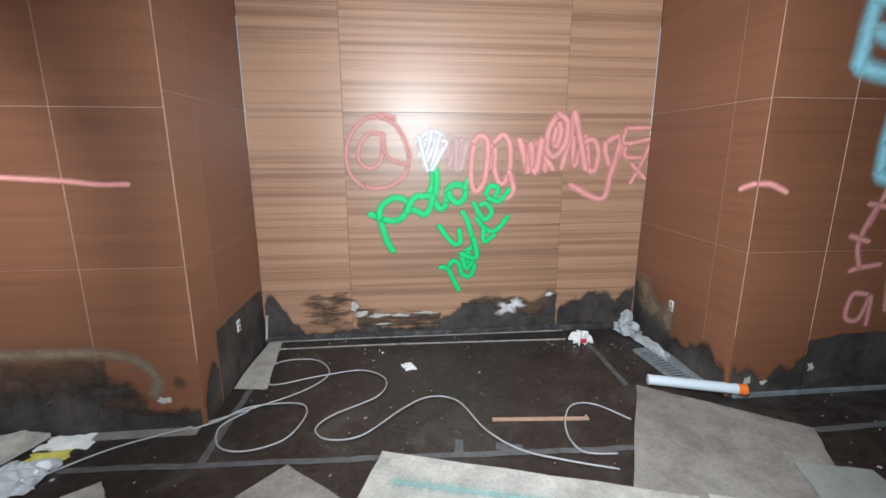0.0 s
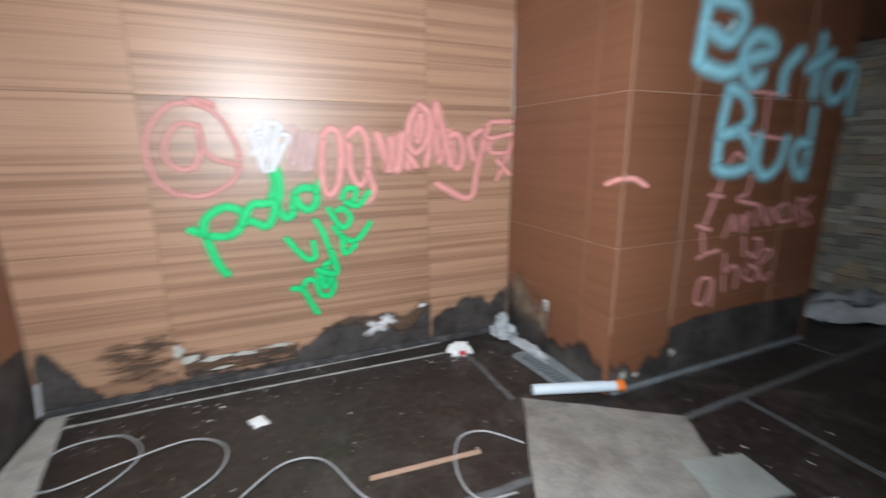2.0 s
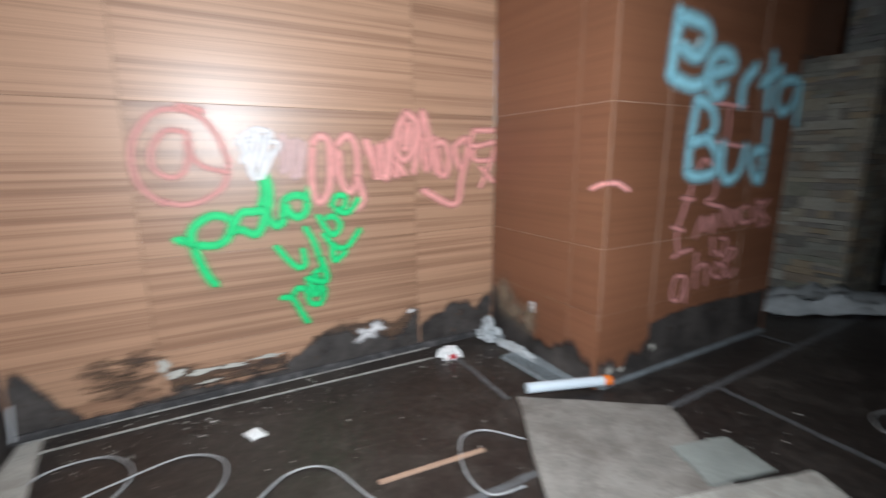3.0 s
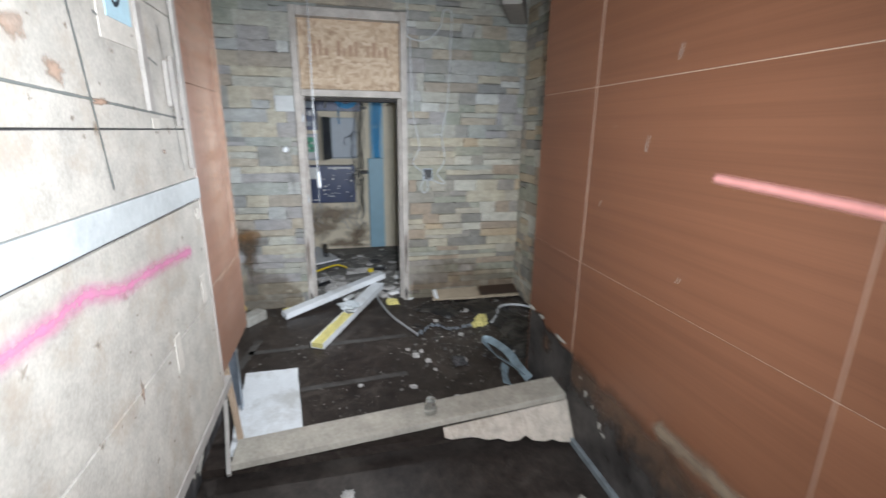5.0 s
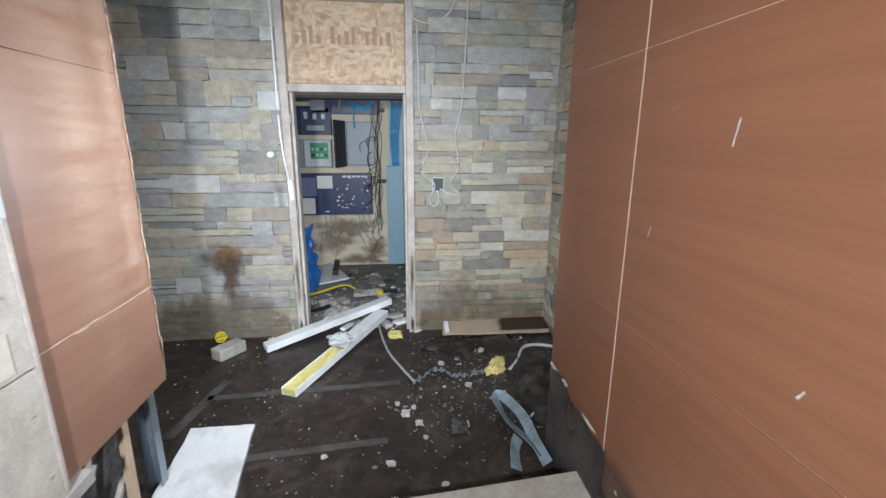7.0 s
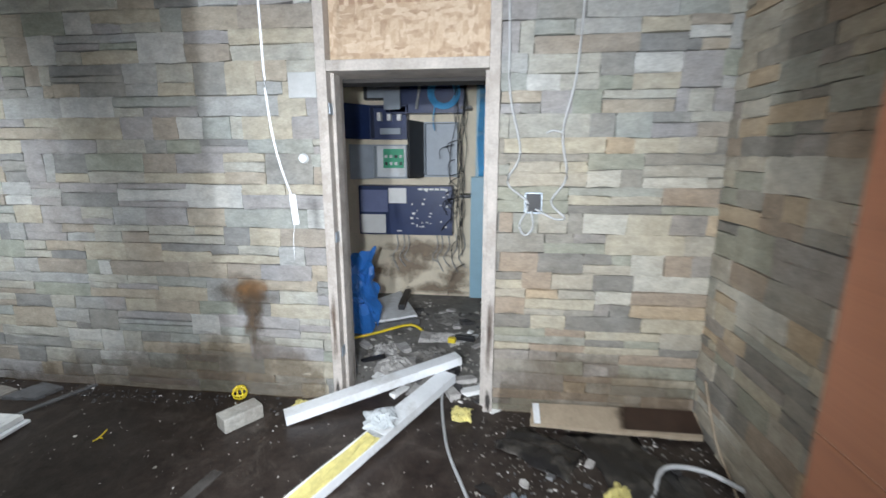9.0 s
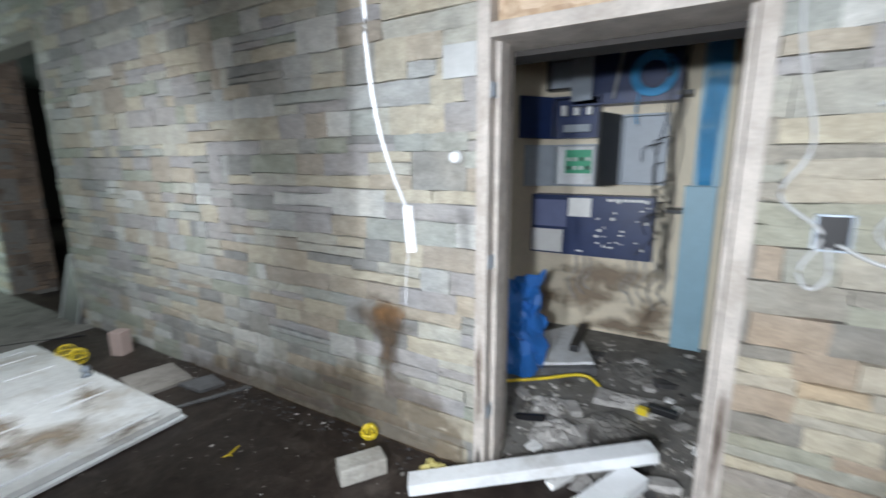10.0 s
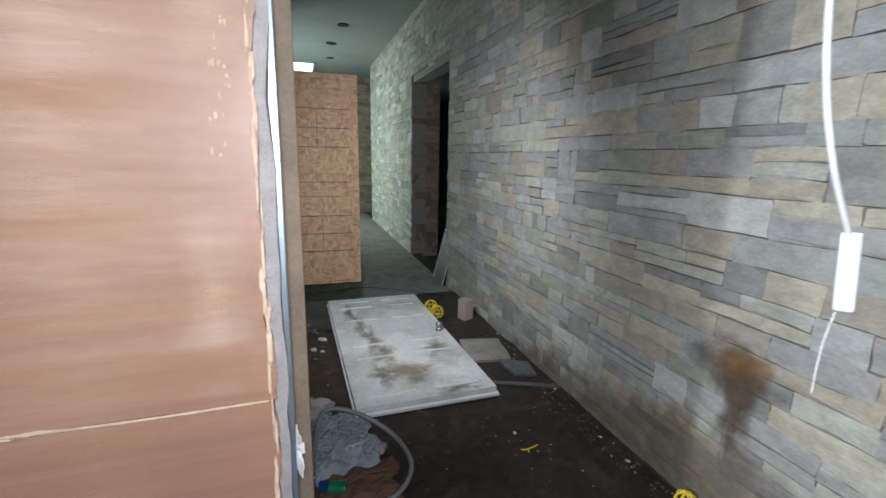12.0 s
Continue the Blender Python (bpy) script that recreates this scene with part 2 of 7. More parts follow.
# ---- geometry helpers ----
def box(bm, x0, y0, z0, x1, y1, z1, m=None):
    r = bmesh.ops.create_cube(bm, size=1.0)
    t = Matrix.Translation(((x0 + x1) / 2, (y0 + y1) / 2, (z0 + z1) / 2)) @ Matrix.Diagonal((abs(x1 - x0), abs(y1 - y0), abs(z1 - z0), 1))
    bmesh.ops.transform(bm, matrix=(m @ t) if m else t, verts=r["verts"])
    return r["verts"]


def part(name, bm, material, parent=None, label="", bevel=0.0, at=None, smooth=False):
    """Links a bmesh as one mesh object, under a thing or a part."""
    if bevel:
        bmesh.ops.bevel(bm, geom=bm.edges[:], offset=bevel, segments=2, affect='EDGES', profile=0.6)
    me = bpy.data.meshes.new(name)
    bm.normal_update()
    bm.to_mesh(me)
    bm.free()
    if smooth:
        for p in me.polygons:
            p.use_smooth = True
    me.materials.append(material)
    ob = new(name, me)
    if parent is not None:
        ob.parent = parent
    if at is not None:
        ob.matrix_basis = at
    if label:
        ob["label"] = label
    return ob


def block(name, x0, y0, z0, x1, y1, z1, material, parent=None, label="", bevel=0.0, at=None):
    bm = bmesh.new()
    box(bm, x0, y0, z0, x1, y1, z1)
    return part(name, bm, material, parent, label, bevel, at)


def thing(name, label, category, group="", at=None):
    ob = tagged(new(name), label, category, group)
    if at is not None:
        ob.matrix_basis = at
    return ob


def tube(bm, points, radius, sides=8, closed=False, smooth_steps=6):
    """A round bar or cable swept along a smooth line through the points."""
    pts = [Vector(p) for p in points]
    if smooth_steps and len(pts) > 2:
        out = []
        n = len(pts)
        for i in range(n - (0 if closed else 1)):
            p0 = pts[(i - 1) % n] if closed or i else pts[0]
            p1, p2 = pts[i], pts[(i + 1) % n]
            p3 = pts[(i + 2) % n] if closed or i + 2 < n else pts[-1]
            for k in range(smooth_steps):
                u = k / smooth_steps
                out.append(0.5 * ((2 * p1) + (p2 - p0) * u + (2 * p0 - 5 * p1 + 4 * p2 - p3) * u * u + (3 * p1 - p0 - 3 * p2 + p3) * u ** 3))
        if not closed:
            out.append(pts[-1])
        pts = out
    rings = []
    n = len(pts)
    for i, p in enumerate(pts):
        d = (pts[(i + 1) % n] - pts[i - 1]) if closed else (pts[min(i + 1, n - 1)] - pts[max(i - 1, 0)])
        d.normalize()
        side = d.cross(Vector((0, 0, 1)))
        if side.length < 0.05:
            side = d.cross(Vector((1, 0, 0)))
        side.normalize()
        up = side.cross(d)
        rings.append([bm.verts.new(p + radius * (math.cos(a) * side + math.sin(a) * up)) for a in [2 * math.pi * k / sides for k in range(sides)]])
    for i in range(n if closed else n - 1):
        a, b = rings[i], rings[(i + 1) % n]
        for k in range(sides):
            bm.faces.new((a[k], a[(k + 1) % sides], b[(k + 1) % sides], b[k]))
    if not closed:
        bm.faces.new(rings[0][::-1])
        bm.faces.new(rings[-1])


def structure(ob, label, category):
    return tagged(ob, label, category, kind="structure")


# ---- floor, ceiling, outer walls ----
structure(block("floor", -14, -16, -0.3, 14, 4, 0.0, M_floor), "dark wet dirty floor with specks of debris", "floor")
structure(block("floor_passage", -4.1, -16, 0.002, -1.86, 3.0, 0.05, M_mud), "dark muddy floor of the stone passage", "floor")
structure(block("ceiling", -14, -16, 3.42, 14, 4, 3.7, M_ceiling), "grey plaster ceiling with holes for lamps", "ceiling")
structure(block("wall_hall_south", -0.42, -7.3, 0, 13, -7, 3.42, M_dark), "near-black wall of the hall", "wall")
structure(block("wall_hall_east", 12.7, -7, 0, 13, 4, 3.42, M_dark), "near-black wall of the hall", "wall")
# added wall: keeps sky from showing through the far opening
structure(block("wall_far_south", -8.3, -16.3, 0, -0.4, -16, 3.42, M_dark), "dark wall added to keep the sky out of the far opening", "wall")
structure(block("wall_hall_north", 5.6, 3.5, 0, 12.7, 3.8, 3.42, M_dark), "near-black wall of the hall", "wall")


# ---- alcove: panels with narrow open joints on a backing ----
def panelled(name, axis, level, sign, a0, a1, cuts, z_cuts, material, label, thick=0.3, top=3.42, joint=None):
    """A wall lined with laminate panels. axis 'y': the face lies at y = level and looks along sign * y; cuts split its length."""
    def put(bm, u0, u1, z0, z1, d0, d1):
        lo, hi = sorted((level + sign * d0, level + sign * d1))
        if axis == 'y':
            box(bm, u0, lo, z0, u1, hi, z1)
        else:
            box(bm, lo, u0, z0, hi, u1, z1)
    bm = bmesh.new()
    put(bm, a0 + 0.013, a1 - 0.013, 0, top, -0.0042, -thick)
    wall = structure(part(name, bm, joint or M_joint), label, "wall")
    us, zs = [a0, *cuts, a1], [0.0, *z_cuts, top]
    for i in range(len(us) - 1):
        for k in range(len(zs) - 1):
            bm = bmesh.new()
            put(bm, us[i] + 0.003, us[i + 1] - 0.003, zs[k] + 0.0016, zs[k + 1] - 0.0016, 0, -0.0040)
            part("panel", bm, material, wall, bevel=0.0008)
    return wall


SEAMS = (0.555, 1.03, 1.99, 2.95)
wall_back = panelled("wall_alcove_back", 'y', 1.27, -1, 0.0, 3.46, (0.775, 2.675), (0.40, 1.03, 1.99, 2.95), M_back,
                     "glossy striped wood-laminate wall with spray paint and a rotten foot", joint=M_jointd)
wall_left = panelled("wall_alcove_left", 'x', 0.0, 1, 0.0, 1.27, (0.36,), SEAMS, M_brown, "red-brown laminate side wall of the alcove")
wall_right = panelled("wall_alcove_right", 'x', 3.46, -1, 0.0, 1.27, (0.295,), SEAMS, M_brown, "red-brown laminate side wall of the alcove")
wall_pass = panelled("wall_passage_north", 'y', 0.0, -1, -2.40, 0.0, (-1.825, -0.565), (1.03, 1.90, 2.95), M_brown,
                     "red-brown laminate wall of the passage with a pink dash")
wall_pillar = panelled("wall_pillar", 'y', 0.0, -1, 3.46, 5.70, (4.02, 5.14), SEAMS, M_brown, "red-brown laminate pillar with blue and pink graffiti")
structure(block("wall_pillar_end", 5.70, 0.002, 0, 5.74, 3.5, 3.42, M_brown), "brown end of the pillar", "wall")

# plywood-clad wall opposite
structure(block("wall_plywood_core", -2.30, -2.35, 0.0, -0.46, -1.99, 3.42, M_dark), "core of the boarded wall", "wall")
structure(block("wall_hall_west", -0.46, -7, 0.0, -0.42, -1.99, 3.42, M_brown), "brown laminate end wall", "wall")
structure(block("wall_corridor_east", -2.05, -16, 0.0, -0.46, -13, 3.42, M_white), "pale wall of the corridor", "wall")
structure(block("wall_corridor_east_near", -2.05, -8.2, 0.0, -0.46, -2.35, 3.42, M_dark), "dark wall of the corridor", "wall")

# ---- stone walls ----
def stone_mesh(rng, w, h, d):
    """One split stone with an uneven face, its back at x = 0 and its face towards +x."""
    bm = bmesh.new()
    j = lambda s: rng.uniform(-s, s)
    nu = 3 if w > 0.2 else 2
    cols = []
    for i in range(nu + 1):
        y = -w / 2 + w * i / nu
        rim = i in (0, nu)
        cols.append([bm.verts.new((d * (0.9 if rim or k in (0, 3) else 1) + j(0.0025), y + (j(0.005) if rim else j(0.012)), z + j(0.005)))
                     for k, z in enumerate((-h / 2, -h * 0.32, h * 0.32, h / 2))])
    back = [[bm.verts.new((0, -w / 2, z)) for z in (-h / 2, h / 2)], [bm.verts.new((0, w / 2, z)) for z in (-h / 2, h / 2)]]
    for i in range(nu):
        for k in range(3):
            bm.faces.new((cols[i][k], cols[i + 1][k], cols[i + 1][k + 1], cols[i][k + 1]))
    bm.faces.new([back[0][0], back[0][1], *cols[0][::-1]][::-1])
    bm.faces.new([back[1][0], back[1][1], *cols[nu][::-1]])
    bm.faces.new([back[0][1], back[1][1], *[c[3] for c in cols][::-1]][::-1])
    bm.faces.new([back[0][0], back[1][0], *[c[0] for c in cols][::-1]])
    bmesh.ops.recalc_face_normals(bm, faces=bm.faces[:])
    return bm


STONE_RNG = random.Random(7)
STONES = []
for w_ in (0.06, 0.10, 0.15, 0.20, 0.27, 0.36, 0.48):
    for h_ in (0.04, 0.06, 0.085, 0.12, 0.17):
        for _ in range(3):
            b_ = stone_mesh(STONE_RNG, w_, h_, 0.03)
            both = []
            for mat_ in (M_stone, M_stonew):
                me_ = bpy.data.meshes.new("stone")
                b_.to_mesh(me_)
                me_.materials.append(mat_)
                both.append(me_)
            b_.free()
            STONES.append((w_, h_, *both))


def stone_courses(rng, length, height):
    """Random ledge stones in blocks of broken courses: (middle along, middle up, width, height)."""
    z = 0.0
    while z < height:
        H = rng.choice((rng.uniform(0.075, 0.12), rng.uniform(0.11, 0.175)))
        u = -rng.uniform(0, 0.4)
        while u < length:
            W_ = rng.uniform(0.16, 0.52)
            rows = rng.choice((1, 2, 2, 2, 3)) if H > 0.13 else rng.choice((1, 1, 1, 2))
            if rows == 1 and H > 0.13:
                W_ = rng.uniform(0.18, 0.36)
            cuts = [rng.uniform(0.6, 1.5) for _ in range(rows)]
            low = z
            for c in cuts:
                h = H * c / sum(cuts)
                n = rng.choice((1, 1, 2, 2)) if W_ > 0.34 else rng.choice((1, 1, 1, 2))
                parts_ = [rng.uniform(0.6, 1.6) for _ in range(n)]
                a = u
                for q in parts_:
                    w = W_ * q / sum(parts_)
                    yield a + w / 2, low + h / 2, w, h
                    a += w
                low += h
            u += W_
        z += H


def stone_face(parent, origin, along, normal, length, height, seed, gaps=(), single=lambda u, z: False, most=300, warm=lambda u: False, joined_mat=None):
    """Lays stones on a face; those that single() picks are objects of their own, the others one joined mesh."""
    rng = random.Random(seed)
    o, a, n = Vector(origin), Vector(along), Vector(normal)
    verts, faces, made = [], [], 0
    for u, z, w, h in stone_courses(rng, length, height):
        if u - w / 2 < 0:
            w, u = u + w / 2, (u + w / 2) / 2
        if u + w / 2 > length:
            w, u = length - (u - w / 2), (length + u - w / 2) / 2
        for g0, g1, top in gaps:
            if z - h / 2 < top and u + w / 2 > g0 and u - w / 2 < g1:
                a0, a1 = u - w / 2, u + w / 2
                if a0 < g0 and u < (g0 + g1) / 2:
                    a1 = g0
                elif a1 > g1:
                    a0 = g1
                else:
                    a1 = a0
                w, u = a1 - a0, (a0 + a1) / 2
        if w < 0.025:
            continue
        pick = min(STONES, key=lambda s: abs(s[0] - w) + 3 * abs(s[1] - h) + rng.uniform(0, 0.05))
        sw, sh, me = pick[0], pick[1], pick[3 if warm(u) else 2]
        m = Matrix((( n.x, a.x, 0, 0), (n.y, a.y, 0, 0), (0, 0, 1, 0), (0, 0, 0, 1)))
        m = Matrix.Translation(o + a * u + Vector((0, 0, z)) + n * rng.uniform(-0.004, 0.003)) @ m @ Matrix.Diagonal((rng.uniform(0.9, 1.1), (w - 0.0025) / sw, (h - (0.007 if rng.random() < 0.12 else 0.0016)) / sh, 1))
        if made < most and single(u, z):
            ob = new("stone", me)
            ob.parent = parent
            ob.matrix_basis = m
            made += 1
        else:
            k = len(verts)
            verts += [m @ v.co for v in me.vertices]
            faces += [[k + i for i in p.vertices] for p in me.polygons]
    me = bpy.data.meshes.new("stonework")
    me.from_pydata(verts, [], faces)
    me.materials.append(joined_mat or M_stones)
    ob = new("stonework", me)
    ob.parent = parent
    tagged(ob, kind="stuff")


def stone_wall(name, x0, y0, x1, y1, label, z1=3.42, z0=0.0, openings=()):
    """The core of a stone wall, in pieces round its openings along y."""
    bm = bmesh.new()
    y = y0
    for a, b, top in openings:
        box(bm, x0, y, z0, x1, a, z1)
        box(bm, x0, a, top, x1, b, z1)
        y = b
    box(bm, x0, y, z0, x1, y1, z1)
    return structure(part(name, bm, M_mortar), label, "wall")


# wall with the service-room door, running along the passage
SX = -3.95
door_y0, door_y1, open_y0, open_y1 = -1.56, -0.60, -7.32, -5.62
w_stone = stone_wall("wall_stone_west", SX - 0.22, -11.2, SX - 0.02, 0.95, "ledge-stone wall in grey, tan and green courses",
                     openings=((open_y0, open_y1, 2.52), (door_y0, door_y1, 2.66)))
stone_face(w_stone, (SX - 0.02, 0.53, 0.05), (0, -1, 0), (1, 0, 0), 11.7, 3.38, 11,
           gaps=((0.53 - door_y1, 0.53 - door_y0, 2.58), (0.53 - open_y1, 0.53 - open_y0, 2.46)),
           single=lambda u, z: z < 2.3 and (1.12 > u or 2.05 < u < 4.3), warm=lambda u: u < 1.2)
# reveal of the far opening
w_rev = stone_wall("wall_stone_reveal", SX - 0.42, open_y0 - 0.06, SX - 0.04, open_y0 - 0.02, "stone reveal of the far opening")
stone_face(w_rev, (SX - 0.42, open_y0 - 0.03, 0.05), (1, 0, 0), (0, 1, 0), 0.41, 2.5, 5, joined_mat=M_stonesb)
# return wall beyond the laminate
w_ret = stone_wall("wall_stone_return", -3.97, 0.55, -2.30, 0.95, "ledge-stone return wall beside the door")
stone_face(w_ret, (-3.95, 0.55, 0.05), (1, 0, 0), (0, -1, 0), 1.6, 3.38, 21, single=lambda u, z: True, warm=lambda u: True)
# far end of the corridor
w_end = stone_wall("wall_stone_end", -4.4, -12.9, -2.05, -12.6, "far stone end wall of the corridor")
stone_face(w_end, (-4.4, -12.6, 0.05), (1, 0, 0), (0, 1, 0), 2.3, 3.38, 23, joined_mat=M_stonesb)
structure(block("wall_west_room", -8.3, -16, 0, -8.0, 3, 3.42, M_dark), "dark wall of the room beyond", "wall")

# stone column in the hall
w_col = structure(block("column_hall", 7.42, 0.02, 0.0, 8.35, 1.5, 2.70, M_mortar), "square ledge-stone column with plastic sheeting", "column")
stone_face(w_col, (7.42, 0.02, 0.0), (1, 0, 0), (0, -1, 0), 0.95, 2.7, 31, single=lambda u, z: True, warm=lambda u: True)
stone_face(w_col, (7.42, 1.5, 0.0), (0, -1, 0), (-1, 0, 0), 1.48, 2.7, 32, single=lambda u, z: True, warm=lambda u: True)
w_col2 = structure(block("column_upper", 7.9, 0.05, 2.70, 8.35, 0.5, 3.42, M_mortar), "slim upper part of the stone column", "column")
stone_face(w_col2, (7.9, 0.05, 2.7), (1, 0, 0), (0, -1, 0), 0.45, 0.72, 33)
stone_face(w_col2, (7.9, 0.5, 2.7), (0, -1, 0), (-1, 0, 0), 0.45, 0.72, 34)

M_dust = plain('dusty_concrete', (0.20, 0.19, 0.175), 0.9, 0, 0.45, 9, 0.5, (0.07, 0.06, 0.055))
# service room behind the door
structure(block("wall_room_back", -6.16, -2.75, 0, -6.06, 0.0, 3.42, M_room), "cream board wall hung with electrical cabinets", "wall")
structure(block("wall_room_south", -6.06, -2.75, 0, -4.175, -2.65, 3.42, M_room), "cream board side wall", "wall")
structure(block("wall_room_north", -6.06, -0.40, 0, -4.175, -0.30, 3.42, M_room), "cream board side wall", "wall")
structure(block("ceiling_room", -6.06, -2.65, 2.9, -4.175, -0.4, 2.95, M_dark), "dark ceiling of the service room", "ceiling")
structure(block("floor_room", -6.06, -2.65, 0.002, -4.1, -0.4, 0.048, M_dust), "dusty dirty floor of the service room", "floor")
structure(block("floor_corridor", -3.94, -12.6, 0.0505, -2.05, -5.35, 0.056, M_dust), "dusty grey screed floor of the far corridor", "floor")

# ---- paint strokes, stains and rot on the walls ----
def paint_mat(name, c, soft=0.35, ragged=0.25, rough=0.6, dark=None, scale=30, density=1.0, stretch=(1, 1, 1)):
    """Paint or dirt that thins out towards the edge of its own patch."""
    m = Mat(name, rough)
    uv = m.node("ShaderNodeUVMap")
    sep = m.node("ShaderNodeSeparateXYZ")
    m.link(uv.outputs[0], sep.inputs[0])
    n = m.noise(scale, 5, 0.7, stretch)
    add = m.t.nodes.new("ShaderNodeMath")
    add.operation = 'MULTIPLY_ADD'
    m.link(n, add.inputs[0])
    add.inputs[1].default_value = ragged * 2
    m.link(sep.outputs[1], add.inputs[2])
    r = m.node("ShaderNodeMapRange")
    r.interpolation_type = 'SMOOTHSTEP'
    r.inputs["From Min"].default_value, r.inputs["From Max"].default_value = ragged * 1.3, ragged * 1.3 + soft
    r.inputs["To Max"].default_value = density
    m.link(add.outputs[0], r.inputs[0])
    m.link(r.outputs[0], m.b.inputs["Alpha"])
    d = dark or tuple(v * 0.8 for v in c)
    g = m.noise(scale * 0.4, 6, 0.7, stretch)
    m.color(m.ramp(g, (0.35, d), (0.65, c)))
    return m.m


P_pink = paint_mat("pink_spray", (0.84, 0.37, 0.33), 0.95, 0.12)
P_pinkt = paint_mat("thin_pink_spray", (0.80, 0.36, 0.32), 0.9, 0.2, density=0.8)
P_pinkp = paint_mat("pale_pink_spray", (0.82, 0.56, 0.53), 0.9, 0.3, density=0.7)
P_bluew = paint_mat("pale_blue_spray", (0.70, 0.93, 0.98), 0.9, 0.3, density=0.7)
P_pinkd = paint_mat("dull_pink_spray", (0.72, 0.32, 0.29), 0.9, 0.15)
P_mag = paint_mat("magenta_spray", (0.85, 0.22, 0.48), 1.1, 0.45, density=0.6)
P_green = paint_mat("green_spray", (0.0, 0.66, 0.20), 0.85, 0.1)
P_blue = paint_mat("blue_spray", (0.40, 0.84, 0.97), 1.0, 0.15)
P_white = paint_mat("white_spray", (0.90, 0.88, 0.88), 0.9, 0.2, density=0.9)
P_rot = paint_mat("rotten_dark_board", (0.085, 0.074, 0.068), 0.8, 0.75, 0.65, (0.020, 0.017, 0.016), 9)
P_smear = paint_mat("brown_damp_smear", (0.15, 0.088, 0.055), 1.0, 0.6, 0.6, (0.075, 0.050, 0.036), 5, 0.85)
P_soot = paint_mat("brown_water_stain", (0.13, 0.075, 0.045), 0.9, 1.0, 0.6, (0.05, 0.035, 0.03), 11, 0.9, (0.45, 0.45, 2.4))
P_pale = paint_mat("pale_water_mark", (0.31, 0.235, 0.165), 0.9, 0.5, 0.6, (0.21, 0.155, 0.11), 12, 0.85)
P_crust = paint_mat("white_lime_crust", (0.56, 0.54, 0.48), 0.35, 0.5, 0.9, (0.42, 0.40, 0.36), 45)
P_rust = paint_mat("rusty_stain", (0.13, 0.085, 0.048), 0.9, 0.55, 0.8, (0.065, 0.045, 0.03), 9, 0.92)
P_ochre = paint_mat("orange_rust_stain", (0.27, 0.13, 0.042), 0.7, 0.45, 0.8, (0.13, 0.07, 0.03), 13, 0.55)
P_damp = paint_mat("brown_damp_film", (0.17, 0.118, 0.07), 0.8, 0.9, 0.7, (0.10, 0.07, 0.043), 7, 0.46)


def smooth_line(pts, steps=6):
    out, n = [], len(pts)
    for i in range(n - 1):
        p0, p1, p2, p3 = pts[max(i - 1, 0)], pts[i], pts[i + 1], pts[min(i + 2, n - 1)]
        for k in range(steps):
            u = k / steps
            out.append(tuple(0.5 * ((2 * b) + (c - a) * u + (2 * a - 5 * b + 4 * c - d) * u * u + (3 * b - a - 3 * c + d) * u ** 3) for a, b, c, d in zip(p0, p1, p2, p3)))
    return out + [tuple(pts[-1])]


def on_plane(axis, level):
    """Maps (along, up, out) onto a wall face; out is towards the room."""
    if axis == '-y':
        return lambda u, z, o: (u, level - o, z)
    if axis == '+y':
        return lambda u, z, o: (u, level + o, z)
    if axis == '+x':
        return lambda u, z, o: (level + o, u, z)
    if axis == '-x':
        return lambda u, z, o: (level - o, u, z)
    return lambda u, z, o: (u, z, level + o)


LIFT = [0]


def lift():
    """A small height of its own for each thin patch, so that no two lie in one plane."""
    LIFT[0] = (LIFT[0] + 7) % 23
    return 0.00015 * LIFT[0]


def stroke(parent, axis, level, pts, width, material, name="paint_stroke"):
    """One sprayed stroke: a ribbon whose rim fades."""
    put = on_plane(axis, level)
    off = 0.0016 + lift()
    line = smooth_line(pts, 5) if len(pts) > 2 else [tuple(a + (b - a) * k / 6 for a, b in zip(*pts)) for k in range(7)]
    def unit(i):
        a, b = line[max(i - 1, 0)], line[min(i + 1, len(line) - 1)]
        dx, dz = b[0] - a[0], b[1] - a[1]
        q = math.hypot(dx, dz) or 1
        return dx / q, dz / q
    h = width / 2
    rows = []
    d = unit(0)
    rows.append((line[0][0] - d[0] * h, line[0][1] - d[1] * h, d, 0.0))
    for i, p in enumerate(line):
        rows.append((p[0], p[1], unit(i), 1.0))
    d = unit(len(line) - 1)
    rows.append((line[-1][0] + d[0] * h, line[-1][1] + d[1] * h, d, 0.0))
    bm = bmesh.new()
    uv = bm.loops.layers.uv.new("UVMap")
    grid = []
    for x, z, d, core in rows:
        w = h * 1.15 if core else h * 0.5
        rise = off + 0.00004 * len(grid)
        grid.append([(bm.verts.new(put(x - d[1] * w * s, z + d[0] * w * s, rise)), 0.0 if s else core) for s in (-1, 0, 1)])
    for i in range(len(grid) - 1):
        for k in range(2):
            q = (grid[i][k], grid[i + 1][k], grid[i + 1][k + 1], grid[i][k + 1])
            f = bm.faces.new([v for v, _ in q])
            for loop, (_, val) in zip(f.loops, q):
                loop[uv].uv = (0.5, val)
    return part(name, bm, material, parent)


def writing(parent, axis, level, strokes, width, material):
    for s in strokes:
        stroke(parent, axis, level, s, width, material)


